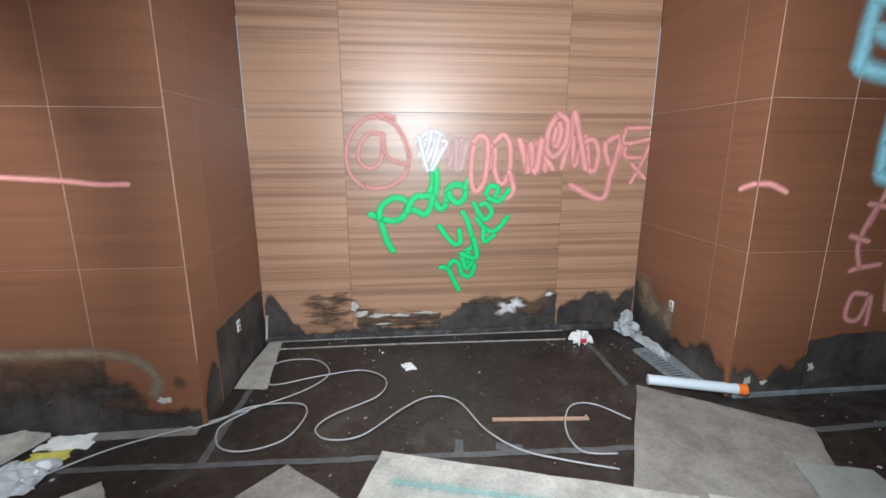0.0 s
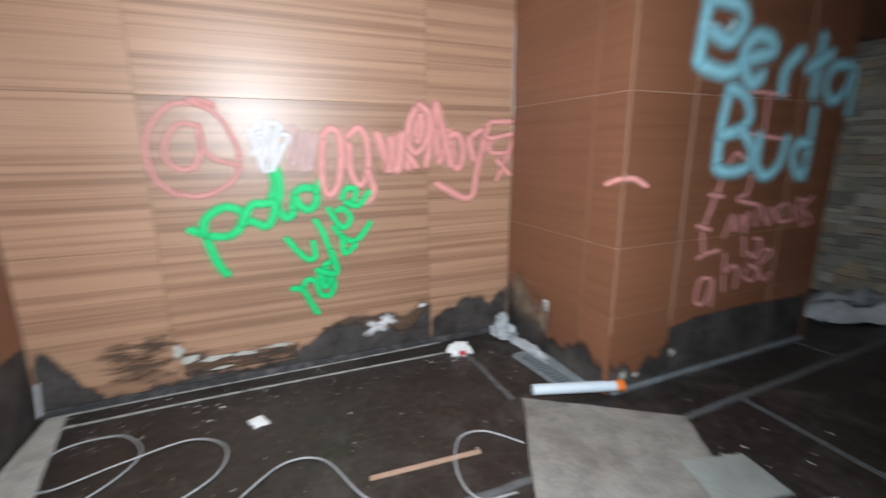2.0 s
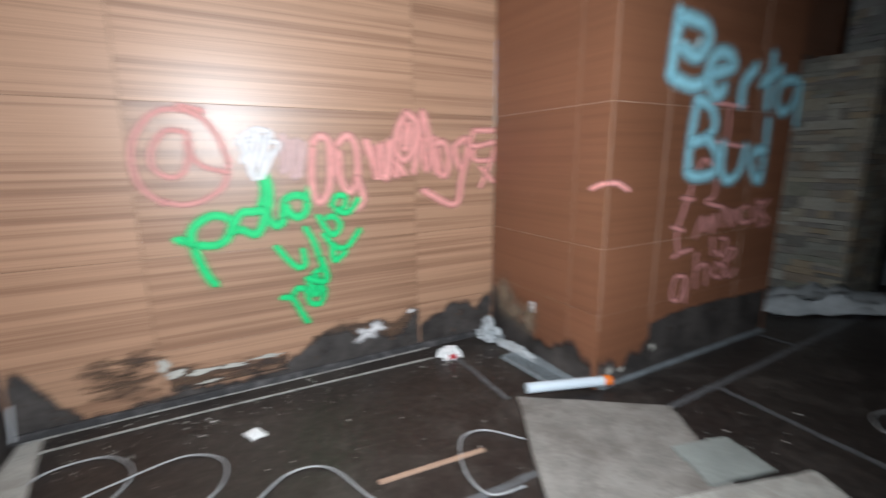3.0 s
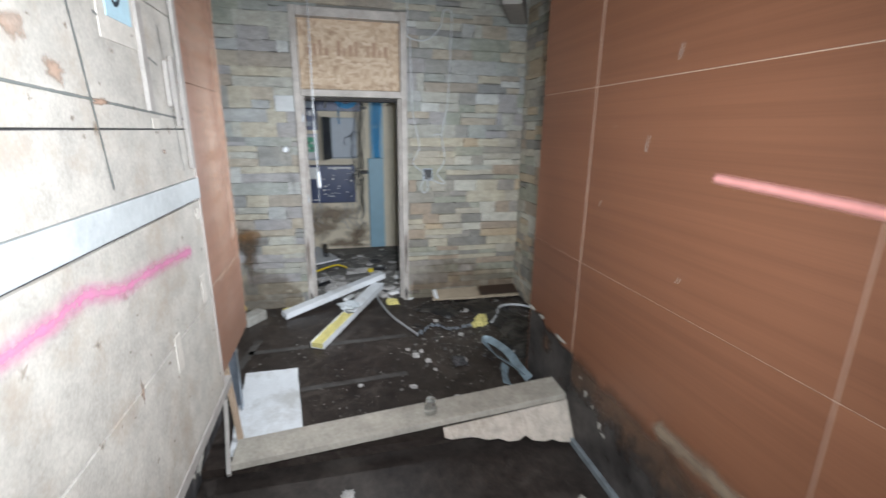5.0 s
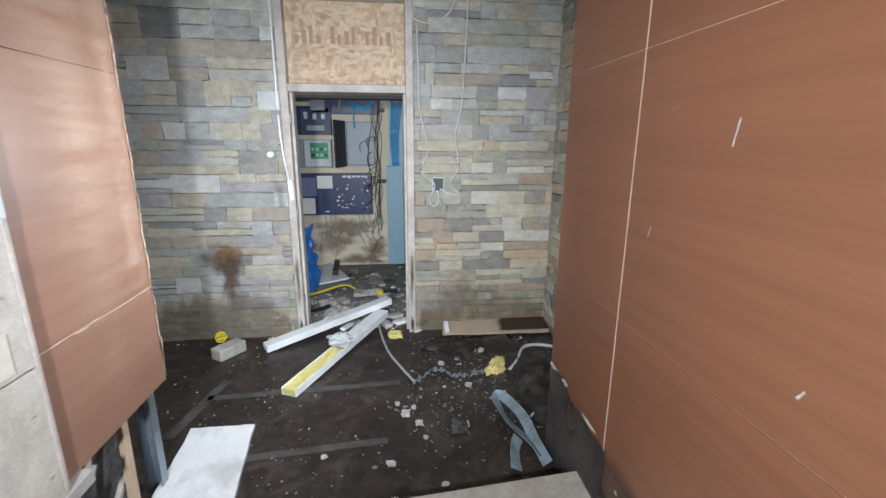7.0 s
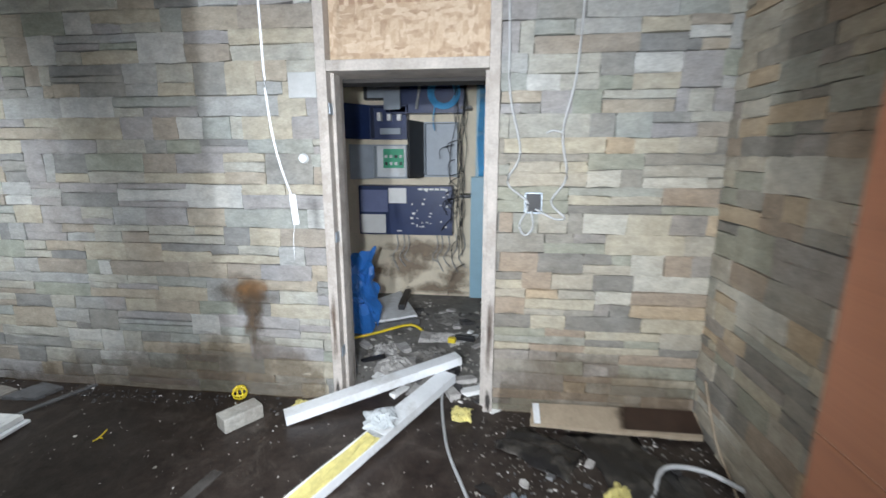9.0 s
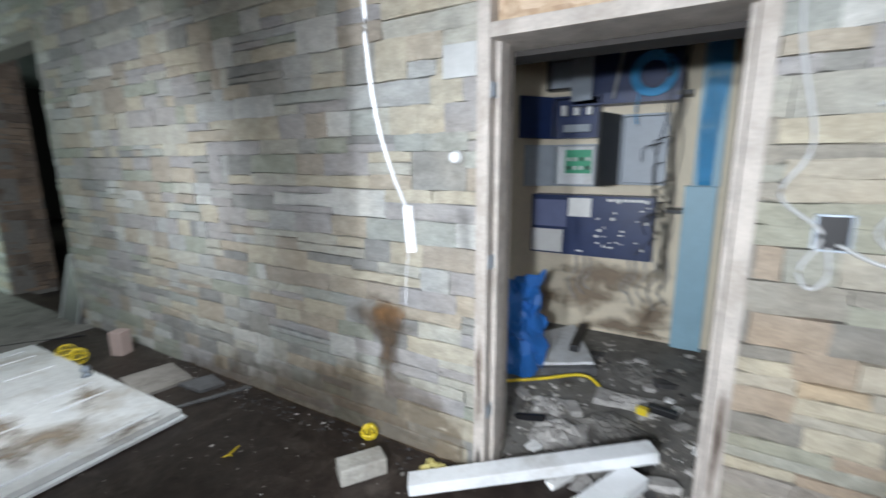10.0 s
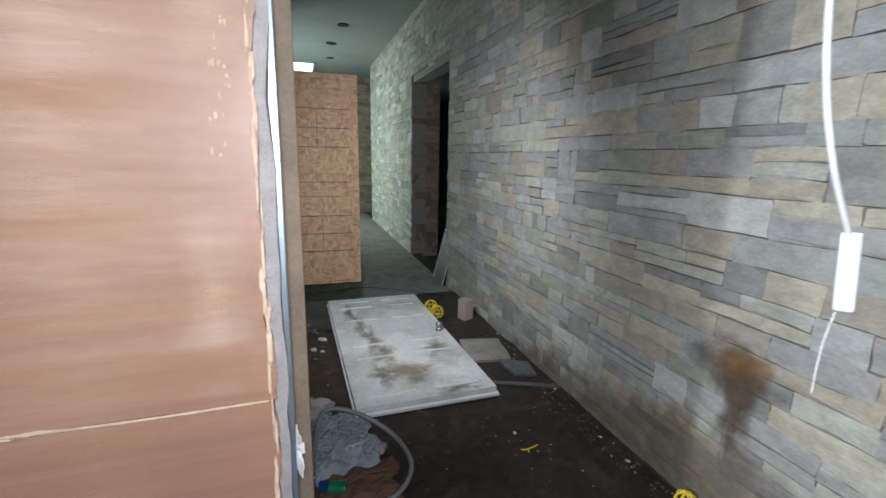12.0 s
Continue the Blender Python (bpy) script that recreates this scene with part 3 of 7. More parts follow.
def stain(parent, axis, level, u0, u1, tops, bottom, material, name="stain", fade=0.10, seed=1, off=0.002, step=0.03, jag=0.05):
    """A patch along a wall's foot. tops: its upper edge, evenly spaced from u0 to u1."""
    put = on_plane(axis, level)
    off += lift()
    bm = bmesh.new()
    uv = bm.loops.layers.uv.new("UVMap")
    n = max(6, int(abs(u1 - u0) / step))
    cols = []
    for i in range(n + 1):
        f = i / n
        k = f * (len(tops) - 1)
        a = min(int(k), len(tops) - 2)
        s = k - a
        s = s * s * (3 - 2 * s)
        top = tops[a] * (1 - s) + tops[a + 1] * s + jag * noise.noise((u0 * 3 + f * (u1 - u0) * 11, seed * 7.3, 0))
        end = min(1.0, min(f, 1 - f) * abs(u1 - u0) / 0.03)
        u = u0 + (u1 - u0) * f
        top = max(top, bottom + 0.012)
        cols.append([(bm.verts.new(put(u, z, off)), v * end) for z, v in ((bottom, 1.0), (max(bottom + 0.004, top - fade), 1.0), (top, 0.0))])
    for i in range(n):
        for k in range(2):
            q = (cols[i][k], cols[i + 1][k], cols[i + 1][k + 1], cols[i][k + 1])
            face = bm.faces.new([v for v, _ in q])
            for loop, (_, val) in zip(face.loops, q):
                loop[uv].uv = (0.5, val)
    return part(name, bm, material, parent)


def blot(parent, axis, level, u, z, ru, rz, material, name="stain", seed=1, off=0.0025, wobble=0.35):
    """A blot with an uneven rim that fades."""
    put = on_plane(axis, level)
    off += lift()
    bm = bmesh.new()
    uv = bm.loops.layers.uv.new("UVMap")
    mid = bm.verts.new(put(u, z, off))
    rings = []
    for r in (0.6, 1.0):
        rings.append([bm.verts.new(put(u + ru * r * q * math.cos(a), z + rz * r * q * math.sin(a), off))
                      for a, q in [(a, 1 + wobble * noise.noise((math.cos(a) * 1.7, math.sin(a) * 1.7, seed * 5.1))) for a in [2 * math.pi * k / 20 for k in range(20)]]])
    for k in range(20):
        j = (k + 1) % 20
        for vs, vals in (((mid, rings[0][k], rings[0][j]), (1, 0.5, 0.5)), ((rings[0][k], rings[1][k], rings[1][j], rings[0][j]), (0.5, 0, 0, 0.5))):
            f = bm.faces.new(vs)
            for loop, v in zip(f.loops, vals):
                loop[uv].uv = (0.5, v)
    return part(name, bm, material, parent)


# writing on the alcove's back wall
B = ('-y', 1.27)
writing(wall_back, *B, [
    [(1.32, 1.63), (1.28, 1.48), (1.16, 1.39), (1.03, 1.36), (0.92, 1.39), (0.93, 1.37), (0.82, 1.48), (0.79, 1.64), (0.83, 1.80), (0.97, 1.94), (1.21, 1.94), (1.06, 1.97), (1.19, 1.90), (1.27, 1.79), (1.32, 1.63)],
    [(1.10, 1.81), (0.99, 1.82), (0.91, 1.73), (0.89, 1.61), (0.96, 1.54), (1.05, 1.56), (1.10, 1.69), (1.10, 1.81)],
    [(1.09, 1.75), (1.11, 1.67), (1.17, 1.60), (1.31, 1.56)],], 0.061, P_pinkt)
writing(wall_back, *B, [
    [(1.38, 1.75), (1.49, 1.84), (1.60, 1.80), (1.40, 1.74), (1.54, 1.65), (1.64, 1.75), (1.46, 1.77)],
    [(1.40, 1.63), (1.51, 1.84), (1.44, 1.54), (1.58, 1.82), (1.50, 1.51), (1.61, 1.70)],
    [(1.40, 1.79), (1.45, 1.58), (1.47, 1.51)],], 0.061, P_white)
writing(wall_back, *B, [
    [(1.67, 1.80), (1.66, 1.55), (1.72, 1.77), (1.72, 1.52)],
    [(1.77, 1.77), (1.76, 1.52), (1.81, 1.75)],], 0.101, P_pinkp)
writing(wall_back, *B, [
    [(1.87, 1.75), (1.92, 1.80), (1.99, 1.75), (1.98, 1.48), (1.93, 1.35), (1.87, 1.35), (1.85, 1.52), (1.87, 1.71)],
    [(2.05, 1.75), (2.13, 1.81), (2.19, 1.72), (2.19, 1.50), (2.12, 1.39), (2.06, 1.51), (2.06, 1.69)],
    [(2.02, 1.72), (2.01, 1.53)],
    [(2.19, 1.50), (2.23, 1.35), (2.18, 1.27), (2.10, 1.27)],], 0.089, P_pink)
writing(wall_back, *B, [
    [(2.27, 1.77), (2.32, 1.63), (2.36, 1.49), (2.37, 1.74), (2.42, 1.49), (2.47, 1.77)],
    [(2.28, 1.70), (2.37, 1.70), (2.48, 1.74), (2.43, 1.50)],
    [(2.51, 1.74), (2.51, 1.51)],], 0.107, P_pink)
writing(wall_back, *B, [
    [(2.61, 1.99), (2.53, 1.86), (2.52, 1.69), (2.59, 1.63), (2.68, 1.74), (2.69, 1.92), (2.61, 1.99)],
    [(2.62, 1.91), (2.58, 1.80), (2.60, 1.71), (2.64, 1.83), (2.62, 1.91)],
    [(2.75, 2.00), (2.72, 1.80), (2.66, 1.53)],
    [(2.75, 2.00), (2.81, 1.80), (2.88, 1.52)],
    [(2.75, 1.80), (2.78, 1.54), (2.86, 1.80), (2.91, 1.52)],
    [(2.84, 1.74), (2.94, 1.77), (2.99, 1.65), (2.96, 1.50), (2.86, 1.56), (2.85, 1.68)],
    [(2.50, 1.63), (2.58, 1.52)],
    [(3.05, 1.74), (3.16, 1.80), (3.21, 1.71), (3.12, 1.55), (3.06, 1.65), (3.05, 1.74)],
    [(3.19, 1.77), (3.12, 1.48), (3.05, 1.25), (2.75, 1.38)],], 0.095, P_pink)
writing(wall_back, *B, [
    [(3.23, 1.87), (3.59, 1.88)],
    [(3.23, 1.86), (3.23, 1.74), (3.52, 1.78), (3.69, 1.69)],
    [(3.25, 1.74), (3.26, 1.62), (3.58, 1.64)],
    [(3.48, 1.77), (3.39, 1.54), (3.31, 1.39)],
    [(3.31, 1.56), (3.45, 1.43)],], 0.071, P_pink)
writing(wall_back, *B, [
    [(0.97, 1.14), (1.05, 1.10), (1.07, 1.03), (1.11, 0.90), (1.16, 0.81)],
    [(1.05, 1.10), (1.06, 1.19), (1.12, 1.25), (1.19, 1.28), (1.27, 1.26), (1.30, 1.20), (1.26, 1.12), (1.19, 1.08), (1.09, 1.09)],
    [(1.29, 1.18), (1.36, 1.17), (1.44, 1.13), (1.49, 1.19), (1.51, 1.29), (1.43, 1.29), (1.37, 1.29), (1.32, 1.23), (1.29, 1.16)],
    [(1.48, 1.29), (1.52, 1.41), (1.52, 1.55), (1.55, 1.48), (1.55, 1.36), (1.53, 1.26), (1.58, 1.18), (1.63, 1.21)],
    [(1.63, 1.21), (1.65, 1.35), (1.73, 1.39), (1.80, 1.36), (1.79, 1.27), (1.73, 1.23), (1.67, 1.28), (1.66, 1.32)],
    [(1.80, 1.36), (1.84, 1.44)],], 0.087, P_green)
writing(wall_back, *B, [
    [(1.57, 1.03), (1.64, 0.93), (1.71, 0.86), (1.76, 0.88), (1.75, 0.99)],
    [(1.78, 1.15), (1.83, 1.05), (1.88, 0.88), (1.92, 0.77)],
    [(1.88, 1.23), (1.93, 1.13), (1.99, 1.08), (2.04, 1.15), (1.99, 1.22), (1.94, 1.21)],
    [(1.98, 1.30), (2.02, 1.37), (2.09, 1.36), (2.06, 1.26), (2.00, 1.28), (2.10, 1.24), (2.19, 1.34)],
    [(1.91, 1.09), (1.97, 1.01), (2.07, 0.97), (2.19, 1.10)],
    [(1.97, 1.01), (1.98, 0.88), (2.07, 0.94)],], 0.072, P_green)
writing(wall_back, *B, [
    [(1.58, 0.65), (1.65, 0.63), (1.70, 0.53), (1.75, 0.43)],
    [(1.65, 0.63), (1.69, 0.70), (1.75, 0.68), (1.78, 0.58), (1.85, 0.56), (1.89, 0.66), (1.83, 0.78)],
    [(1.77, 0.77), (1.82, 0.63), (1.88, 0.71)],
    [(1.77, 0.77), (1.91, 0.73), (1.88, 0.91)],
    [(1.79, 0.71), (1.86, 0.67)],
    [(1.81, 0.79), (1.90, 0.85)],], 0.072, P_green)

# writing on the pillar
F_ = ('-y', 0.0)
writing(wall_pillar, *F_, [
    [(4.03, 2.58), (4.01, 2.40), (3.99, 2.18)],
    [(4.07, 2.55), (4.17, 2.55), (4.32, 2.53), (4.38, 2.44), (4.26, 2.32), (4.09, 2.36)],
    [(3.99, 2.18), (4.21, 2.13), (4.36, 2.16), (4.44, 2.25)],
    [(4.42, 2.22), (4.71, 2.29), (4.67, 2.37), (4.51, 2.37), (4.42, 2.26), (4.47, 2.13), (4.55, 2.08), (4.64, 2.14)],
    [(4.88, 2.04), (4.89, 2.19), (5.04, 2.32)],
    [(5.28, 2.44), (5.27, 2.24), (5.27, 2.03)],
    [(5.15, 2.21), (5.42, 2.33)],], 0.165, P_blue)
writing(wall_pillar, *F_, [
    [(5.69, 2.27), (5.47, 2.24), (5.41, 2.10), (5.52, 2.00), (5.67, 2.08), (5.76, 2.26), (5.77, 1.91)],
    [(4.33, 2.04), (4.29, 1.79), (4.29, 1.53)],
    [(4.33, 2.04), (4.49, 2.00), (4.57, 1.87), (4.49, 1.78), (4.31, 1.74)],
    [(4.49, 1.78), (4.63, 1.66), (4.62, 1.52), (4.41, 1.49), (4.29, 1.52)],
    [(4.71, 1.74), (4.72, 1.54), (4.83, 1.45), (4.98, 1.53), (5.03, 1.72)],
    [(5.32, 1.93), (5.33, 1.68), (5.32, 1.43)],
    [(5.33, 1.68), (5.18, 1.68), (5.15, 1.56), (5.26, 1.44), (5.33, 1.49)],], 0.143, P_blue)
writing(wall_pillar, *F_, [
    [(4.08, 2.39), (4.19, 2.35), (4.28, 2.43)],
    [(4.03, 2.53), (4.00, 2.33)],], 0.110, P_bluew)
writing(wall_pillar, *F_, [
    [(4.53, 2.03), (4.96, 2.02)],
    [(4.74, 2.02), (4.75, 1.74)],
    [(4.59, 1.75), (5.04, 1.71)],
    [(4.42, 1.55), (4.49, 1.62), (4.59, 1.57)],
    [(4.68, 1.46), (4.67, 1.34), (4.57, 1.29), (4.81, 1.24)],
    [(4.37, 1.43), (4.29, 1.20)],
    [(4.26, 1.34), (4.40, 1.32)],
    [(4.32, 1.32), (4.24, 1.09), (4.28, 0.92)],
    [(4.17, 1.13), (4.31, 1.09)],
    [(4.22, 0.89), (4.28, 0.91), (4.44, 0.93)],], 0.061, P_pinkd)
writing(wall_pillar, *F_, [
    [(4.47, 1.02), (4.54, 1.18), (4.58, 1.06), (4.66, 1.17), (4.70, 1.04), (4.72, 1.19)],
    [(4.82, 1.08), (4.84, 1.23), (4.97, 1.07), (4.97, 1.21), (5.11, 1.08)],
    [(5.17, 1.23), (5.06, 1.19), (5.14, 1.09), (5.29, 1.11), (5.24, 1.21)],
    [(5.32, 1.27), (5.42, 1.04), (5.34, 1.23), (5.45, 1.24)],
    [(5.51, 1.27), (5.40, 1.18), (5.53, 1.08), (5.42, 1.03)],], 0.061, P_pinkd)
writing(wall_pillar, *F_, [
    [(4.39, 0.72), (4.28, 0.72), (4.26, 0.56), (4.36, 0.54), (4.42, 0.71), (4.43, 0.50)],
    [(4.52, 0.89), (4.55, 0.60)],
    [(4.54, 0.75), (4.63, 0.79), (4.69, 0.74), (4.68, 0.61)],
    [(4.82, 0.78), (4.78, 0.69), (4.88, 0.64), (4.94, 0.71), (4.82, 0.78)],
    [(4.96, 0.77), (5.08, 0.84), (5.00, 0.88), (4.94, 0.79), (5.01, 0.63), (5.12, 0.68)],
    [(4.71, 1.00), (4.74, 0.85)],
    [(4.79, 0.88), (4.88, 0.83), (4.91, 0.96), (4.83, 0.98)],], 0.061, P_pinkd)
writing(wall_pillar, *F_, [[(3.47, 1.475), (3.55, 1.47), (3.66, 1.42)]], 0.06, P_pink)
writing(wall_right, '-x', 3.46, [[(0.14, 1.43), (0.08, 1.455), (0.015, 1.475)]], 0.06, P_pink)
writing(wall_pass, *F_, [[(-1.05, 1.55), (-0.87, 1.54), (-0.56, 1.52), (-0.39, 1.50), (-0.23, 1.50)]], 0.045, P_pink)

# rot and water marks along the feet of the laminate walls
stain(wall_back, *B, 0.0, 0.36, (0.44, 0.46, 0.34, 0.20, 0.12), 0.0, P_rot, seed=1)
for u, z, a, b, s in ((0.47, 0.34, 0.20, 0.15, 2), (0.66, 0.36, 0.24, 0.14, 7), (0.56, 0.22, 0.30, 0.16, 9)):
    blot(wall_back, *B, u, z, a, b, P_soot, "stain", s, 0.0016, 0.6)
stain(wall_back, *B, 0.80, 1.60, (0.36, 0.30, 0.28, 0.28), 0.10, P_soot, seed=3, off=0.0016)
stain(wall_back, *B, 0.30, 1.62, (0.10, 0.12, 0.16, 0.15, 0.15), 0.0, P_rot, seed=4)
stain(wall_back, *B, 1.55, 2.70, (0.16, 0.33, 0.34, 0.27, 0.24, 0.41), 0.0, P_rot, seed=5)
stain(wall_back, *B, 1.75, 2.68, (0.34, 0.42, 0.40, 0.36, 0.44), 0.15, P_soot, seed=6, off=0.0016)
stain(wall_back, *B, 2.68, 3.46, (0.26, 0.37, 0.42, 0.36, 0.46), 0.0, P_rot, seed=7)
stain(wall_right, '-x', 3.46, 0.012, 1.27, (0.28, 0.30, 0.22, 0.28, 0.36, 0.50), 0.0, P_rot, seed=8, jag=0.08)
for u, z, a, b, s in ((1.08, 0.42, 0.20, 0.26, 9), (0.90, 0.33, 0.22, 0.22, 10), (0.72, 0.30, 0.16, 0.20, 19)):
    blot(wall_right, '-x', 3.46, u, z, a, b, P_pale, 'stain', s, 0.0095, 0.4)
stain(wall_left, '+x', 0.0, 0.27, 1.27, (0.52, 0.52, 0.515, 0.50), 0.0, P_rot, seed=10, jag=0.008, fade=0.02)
stroke(wall_left, '+x', 0.0, [(0.27, 0.06), (0.268, 0.30), (0.272, 0.515)], 0.018, P_pale, "torn_edge")
stroke(wall_left, '+x', 0.0, [(0.28, 0.522), (0.6, 0.523), (1.0, 0.516), (1.25, 0.505)], 0.014, P_pale, "torn_edge")
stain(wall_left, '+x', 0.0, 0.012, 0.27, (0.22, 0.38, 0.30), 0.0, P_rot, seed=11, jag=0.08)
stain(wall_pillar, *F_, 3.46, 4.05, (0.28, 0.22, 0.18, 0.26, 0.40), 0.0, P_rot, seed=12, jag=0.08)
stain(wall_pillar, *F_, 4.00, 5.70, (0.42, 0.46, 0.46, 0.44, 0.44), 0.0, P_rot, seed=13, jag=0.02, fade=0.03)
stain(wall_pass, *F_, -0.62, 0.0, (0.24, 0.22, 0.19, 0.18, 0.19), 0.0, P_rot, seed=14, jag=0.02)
stain(wall_pass, *F_, -1.10, -0.30, (0.50, 0.50, 0.48, 0.46, 0.28), 0.12, P_smear, seed=15, off=0.0012, jag=0.02, fade=0.14)
stroke(wall_pass, *F_, [(-1.12, 0.53), (-0.78, 0.53), (-0.50, 0.52), (-0.33, 0.46), (-0.24, 0.34), (-0.27, 0.25)], 0.13, P_pale, "tide_mark")
blot(wall_pass, *F_, -0.52, 0.27, 0.20, 0.12, P_rot, "stain", 29, 0.003, 0.6)
blot(wall_pass, *F_, -0.12, 0.31, 0.07, 0.06, P_smear, "stain", 27, 0.003, 0.6)
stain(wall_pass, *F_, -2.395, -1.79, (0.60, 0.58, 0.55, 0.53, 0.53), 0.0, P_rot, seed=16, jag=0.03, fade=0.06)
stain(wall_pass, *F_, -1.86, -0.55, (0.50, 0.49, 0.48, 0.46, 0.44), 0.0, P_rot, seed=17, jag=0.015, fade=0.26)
stain(wall_pass, *F_, -1.84, -0.50, (0.56, 0.56, 0.55, 0.54), 0.1, P_smear, seed=18, off=0.0012, jag=0.015, fade=0.12)
blot(wall_pass, *F_, -2.12, 0.42, 0.10, 0.14, P_soot, seed=3, off=0.004)
# lime crusts and flakes
for u, z, a, b, s in ((0.80, 0.30, 0.05, 0.06, 1), (0.86, 0.23, 0.10, 0.035, 2), (1.02, 0.21, 0.14, 0.025, 3), (1.22, 0.205, 0.12, 0.022, 4),
                      (1.45, 0.22, 0.14, 0.018, 5), (1.05, 0.125, 0.09, 0.014, 8)):
    blot(wall_back, *B, u, z, a, b, P_crust, "lime_crust", s, 0.006, 0.9)
for u, z, a, b, s in ((2.20, 0.24, 0.13, 0.08, 11), (2.28, 0.28, 0.09, 0.06, 12), (2.60, 0.36, 0.05, 0.025, 13)):
    blot(wall_back, *B, u, z, a, b, P_white, "peeled_patch", s, 0.006, 1.2)
for u, z, a, b, s in ((-0.22, 0.205, 0.06, 0.03, 21), (-1.64, 0.36, 0.016, 0.022, 22), (-1.57, 0.33, 0.012, 0.02, 26), (-1.50, 0.27, 0.014, 0.028, 23), (-1.46, 0.24, 0.022, 0.012, 24), (-1.70, 0.42, 0.010, 0.010, 25)):
    blot(wall_pass, *F_, u, z, a, b, P_crust, "lime_crust", s, 0.006, 0.9)
for u, z, a, b, s in ((-2.34, 0.56, 0.05, 0.02, 31), (-2.2, 0.555, 0.06, 0.018, 32), (-1.95, 0.53, 0.09, 0.014, 33)):
    blot(wall_pass, *F_, u, z, a, b, P_crust, "lime_crust", s, 0.006, 0.9)
for u, z, a, b, s in ((3.60, 0.12, 0.03, 0.05, 41), (3.72, 0.10, 0.03, 0.03, 42), (4.06, 0.20, 0.03, 0.04, 43)):
    blot(wall_pillar, *F_, u, z, a, b, P_crust, "lime_crust", s, 0.006, 0.9)
# scuffs on the passage wall
for u, z, h in ((-1.42, 1.62, 0.06), (-1.30, 1.95, 0.05), (-1.15, 1.15, 0.02), (-1.7, 1.35, 0.03)):
    stroke(wall_pass, *F_, [(u, z), (u + 0.012, z + h)], 0.006, P_crust, "scratch")

# skirting and the plinth at the foot of the alcove
structure(block("baseboard", 0.0, 1.235, 0.0, 3.46, 1.262, 0.055, M_rot, bevel=0.004), "blackened skirting board", "baseboard")
structure(block("trim_pillar", 3.50, -0.03, 0.0, 5.70, -0.006, 0.03, M_trim, bevel=0.004), "grey dirty floor trim at the pillar", "trim")
structure(block("trim_passage", -1.80, -0.03, 0.0, -0.9, -0.006, 0.035, M_trim, bevel=0.004), "grey floor trim along the passage wall", "trim")
structure(block("trim_left", -0.62, -0.075, 0.0, -0.03, -0.006, 0.012, M_board, bevel=0.003), "pale strip at the foot of the wall", "trim")
bm = bmesh.new()
tube(bm, [(0.10, 1.07, 0.006), (0.9, 1.075, 0.007), (1.7, 1.06, 0.006), (2.7, 1.03, 0.006)], 0.008)
tube(bm, [(0.05, 1.225, 0.006), (0.8, 1.228, 0.008), (1.9, 1.222, 0.007), (2.75, 1.226, 0.006)], 0.006)
structure(part("trim_caulk", bm, M_tube2), "line of pale caulk on the floor", "trim")
# pale worn edges of the laminate
for x0, x1, wall in ((-1.829, -1.822, wall_pass), (-0.004, 0.0025, wall_pass), (3.4575, 3.464, wall_pillar), (4.017, 4.0225, wall_pillar), (5.137, 5.143, wall_pillar)):
    block("edge_bead", x0 + 0.0012, -0.0022, 0.45, x1 - 0.0012, -0.0004, 3.41, M_joint, wall)

# ---- boarded wall opposite the laminate ----
PY = -1.75
M_rail = plain("grey_white_rail_paint", (0.46, 0.485, 0.49), 0.6, 0, 0.25, 5)
w_ply = structure(block("wall_plywood", -1.70, PY - 0.03, 0.60, -0.46, PY - 0.012, 3.42, M_rot), "wall clad with pale stained plywood boards", "wall")
for z0, z1 in ((0.60, 1.018), (1.025, 1.424), (1.512, 1.686), (1.691, 2.05), (2.055, 2.7), (2.705, 3.42)):
    for x0, x1 in ((-1.70, -0.46),):
        block("board", x0 + 0.001, PY - 0.0118, z0, x1 - 0.001, PY, z1, M_ply, w_ply, bevel=0.0015)
block("rail", -1.70, PY - 0.0118, 1.434, -0.46, PY + 0.006, 1.510, M_rail, w_ply, "grey-white painted rail", 0.002)
# battens, torn labels and stains on the plywood
for x, z0, z1, w in ((-1.36, 1.74, 2.03, 0.035), (-1.58, 1.70, 1.92, 0.022), (-1.52, 1.76, 1.90, 0.02), (-1.66, 1.55, 2.4, 0.03)):
    block("batten", x, PY + 0.001, z0, x + w, PY + 0.014, z1, M_woodg, w_ply, bevel=0.002)
P_label = plain("torn_pale_label", (0.55, 0.51, 0.455), 0.8, 0, 0.2, 40)
for x, z, w, h in ((-1.62, 1.04, 0.05, 0.11), (-1.30, 0.93, 0.05, 0.12), (-1.40, 1.69, 0.05, 0.03), (-1.66, 1.36, 0.03, 0.04)):
    block("patch", x, PY + 0.001, z, x + w, PY + 0.004, z + h, P_label, w_ply, bevel=0.001)
P_dirtply = paint_mat("brown_scrape", (0.36, 0.23, 0.16), 0.9, 0.6, 0.8, (0.42, 0.33, 0.27), 22)
for x, z, a, b, s in ((-0.80, 1.86, 0.07, 0.03, 1), (-0.90, 1.80, 0.06, 0.03, 2), (-0.72, 1.95, 0.05, 0.05, 3), (-1.06, 1.75, 0.06, 0.012, 4), (-1.00, 1.02, 0.014, 0.05, 5), (-1.40, 1.62, 0.02, 0.01, 6), (-1.29, 1.0, 0.012, 0.04, 7)):
    blot(w_ply, '+y', PY, x, z, a, b, P_dirtply, "scrape", s, 0.003, 0.9)
P_pencil = paint_mat("grey_scuff_line", (0.16, 0.17, 0.16), 0.5, 0.5, 0.8, None, 25)
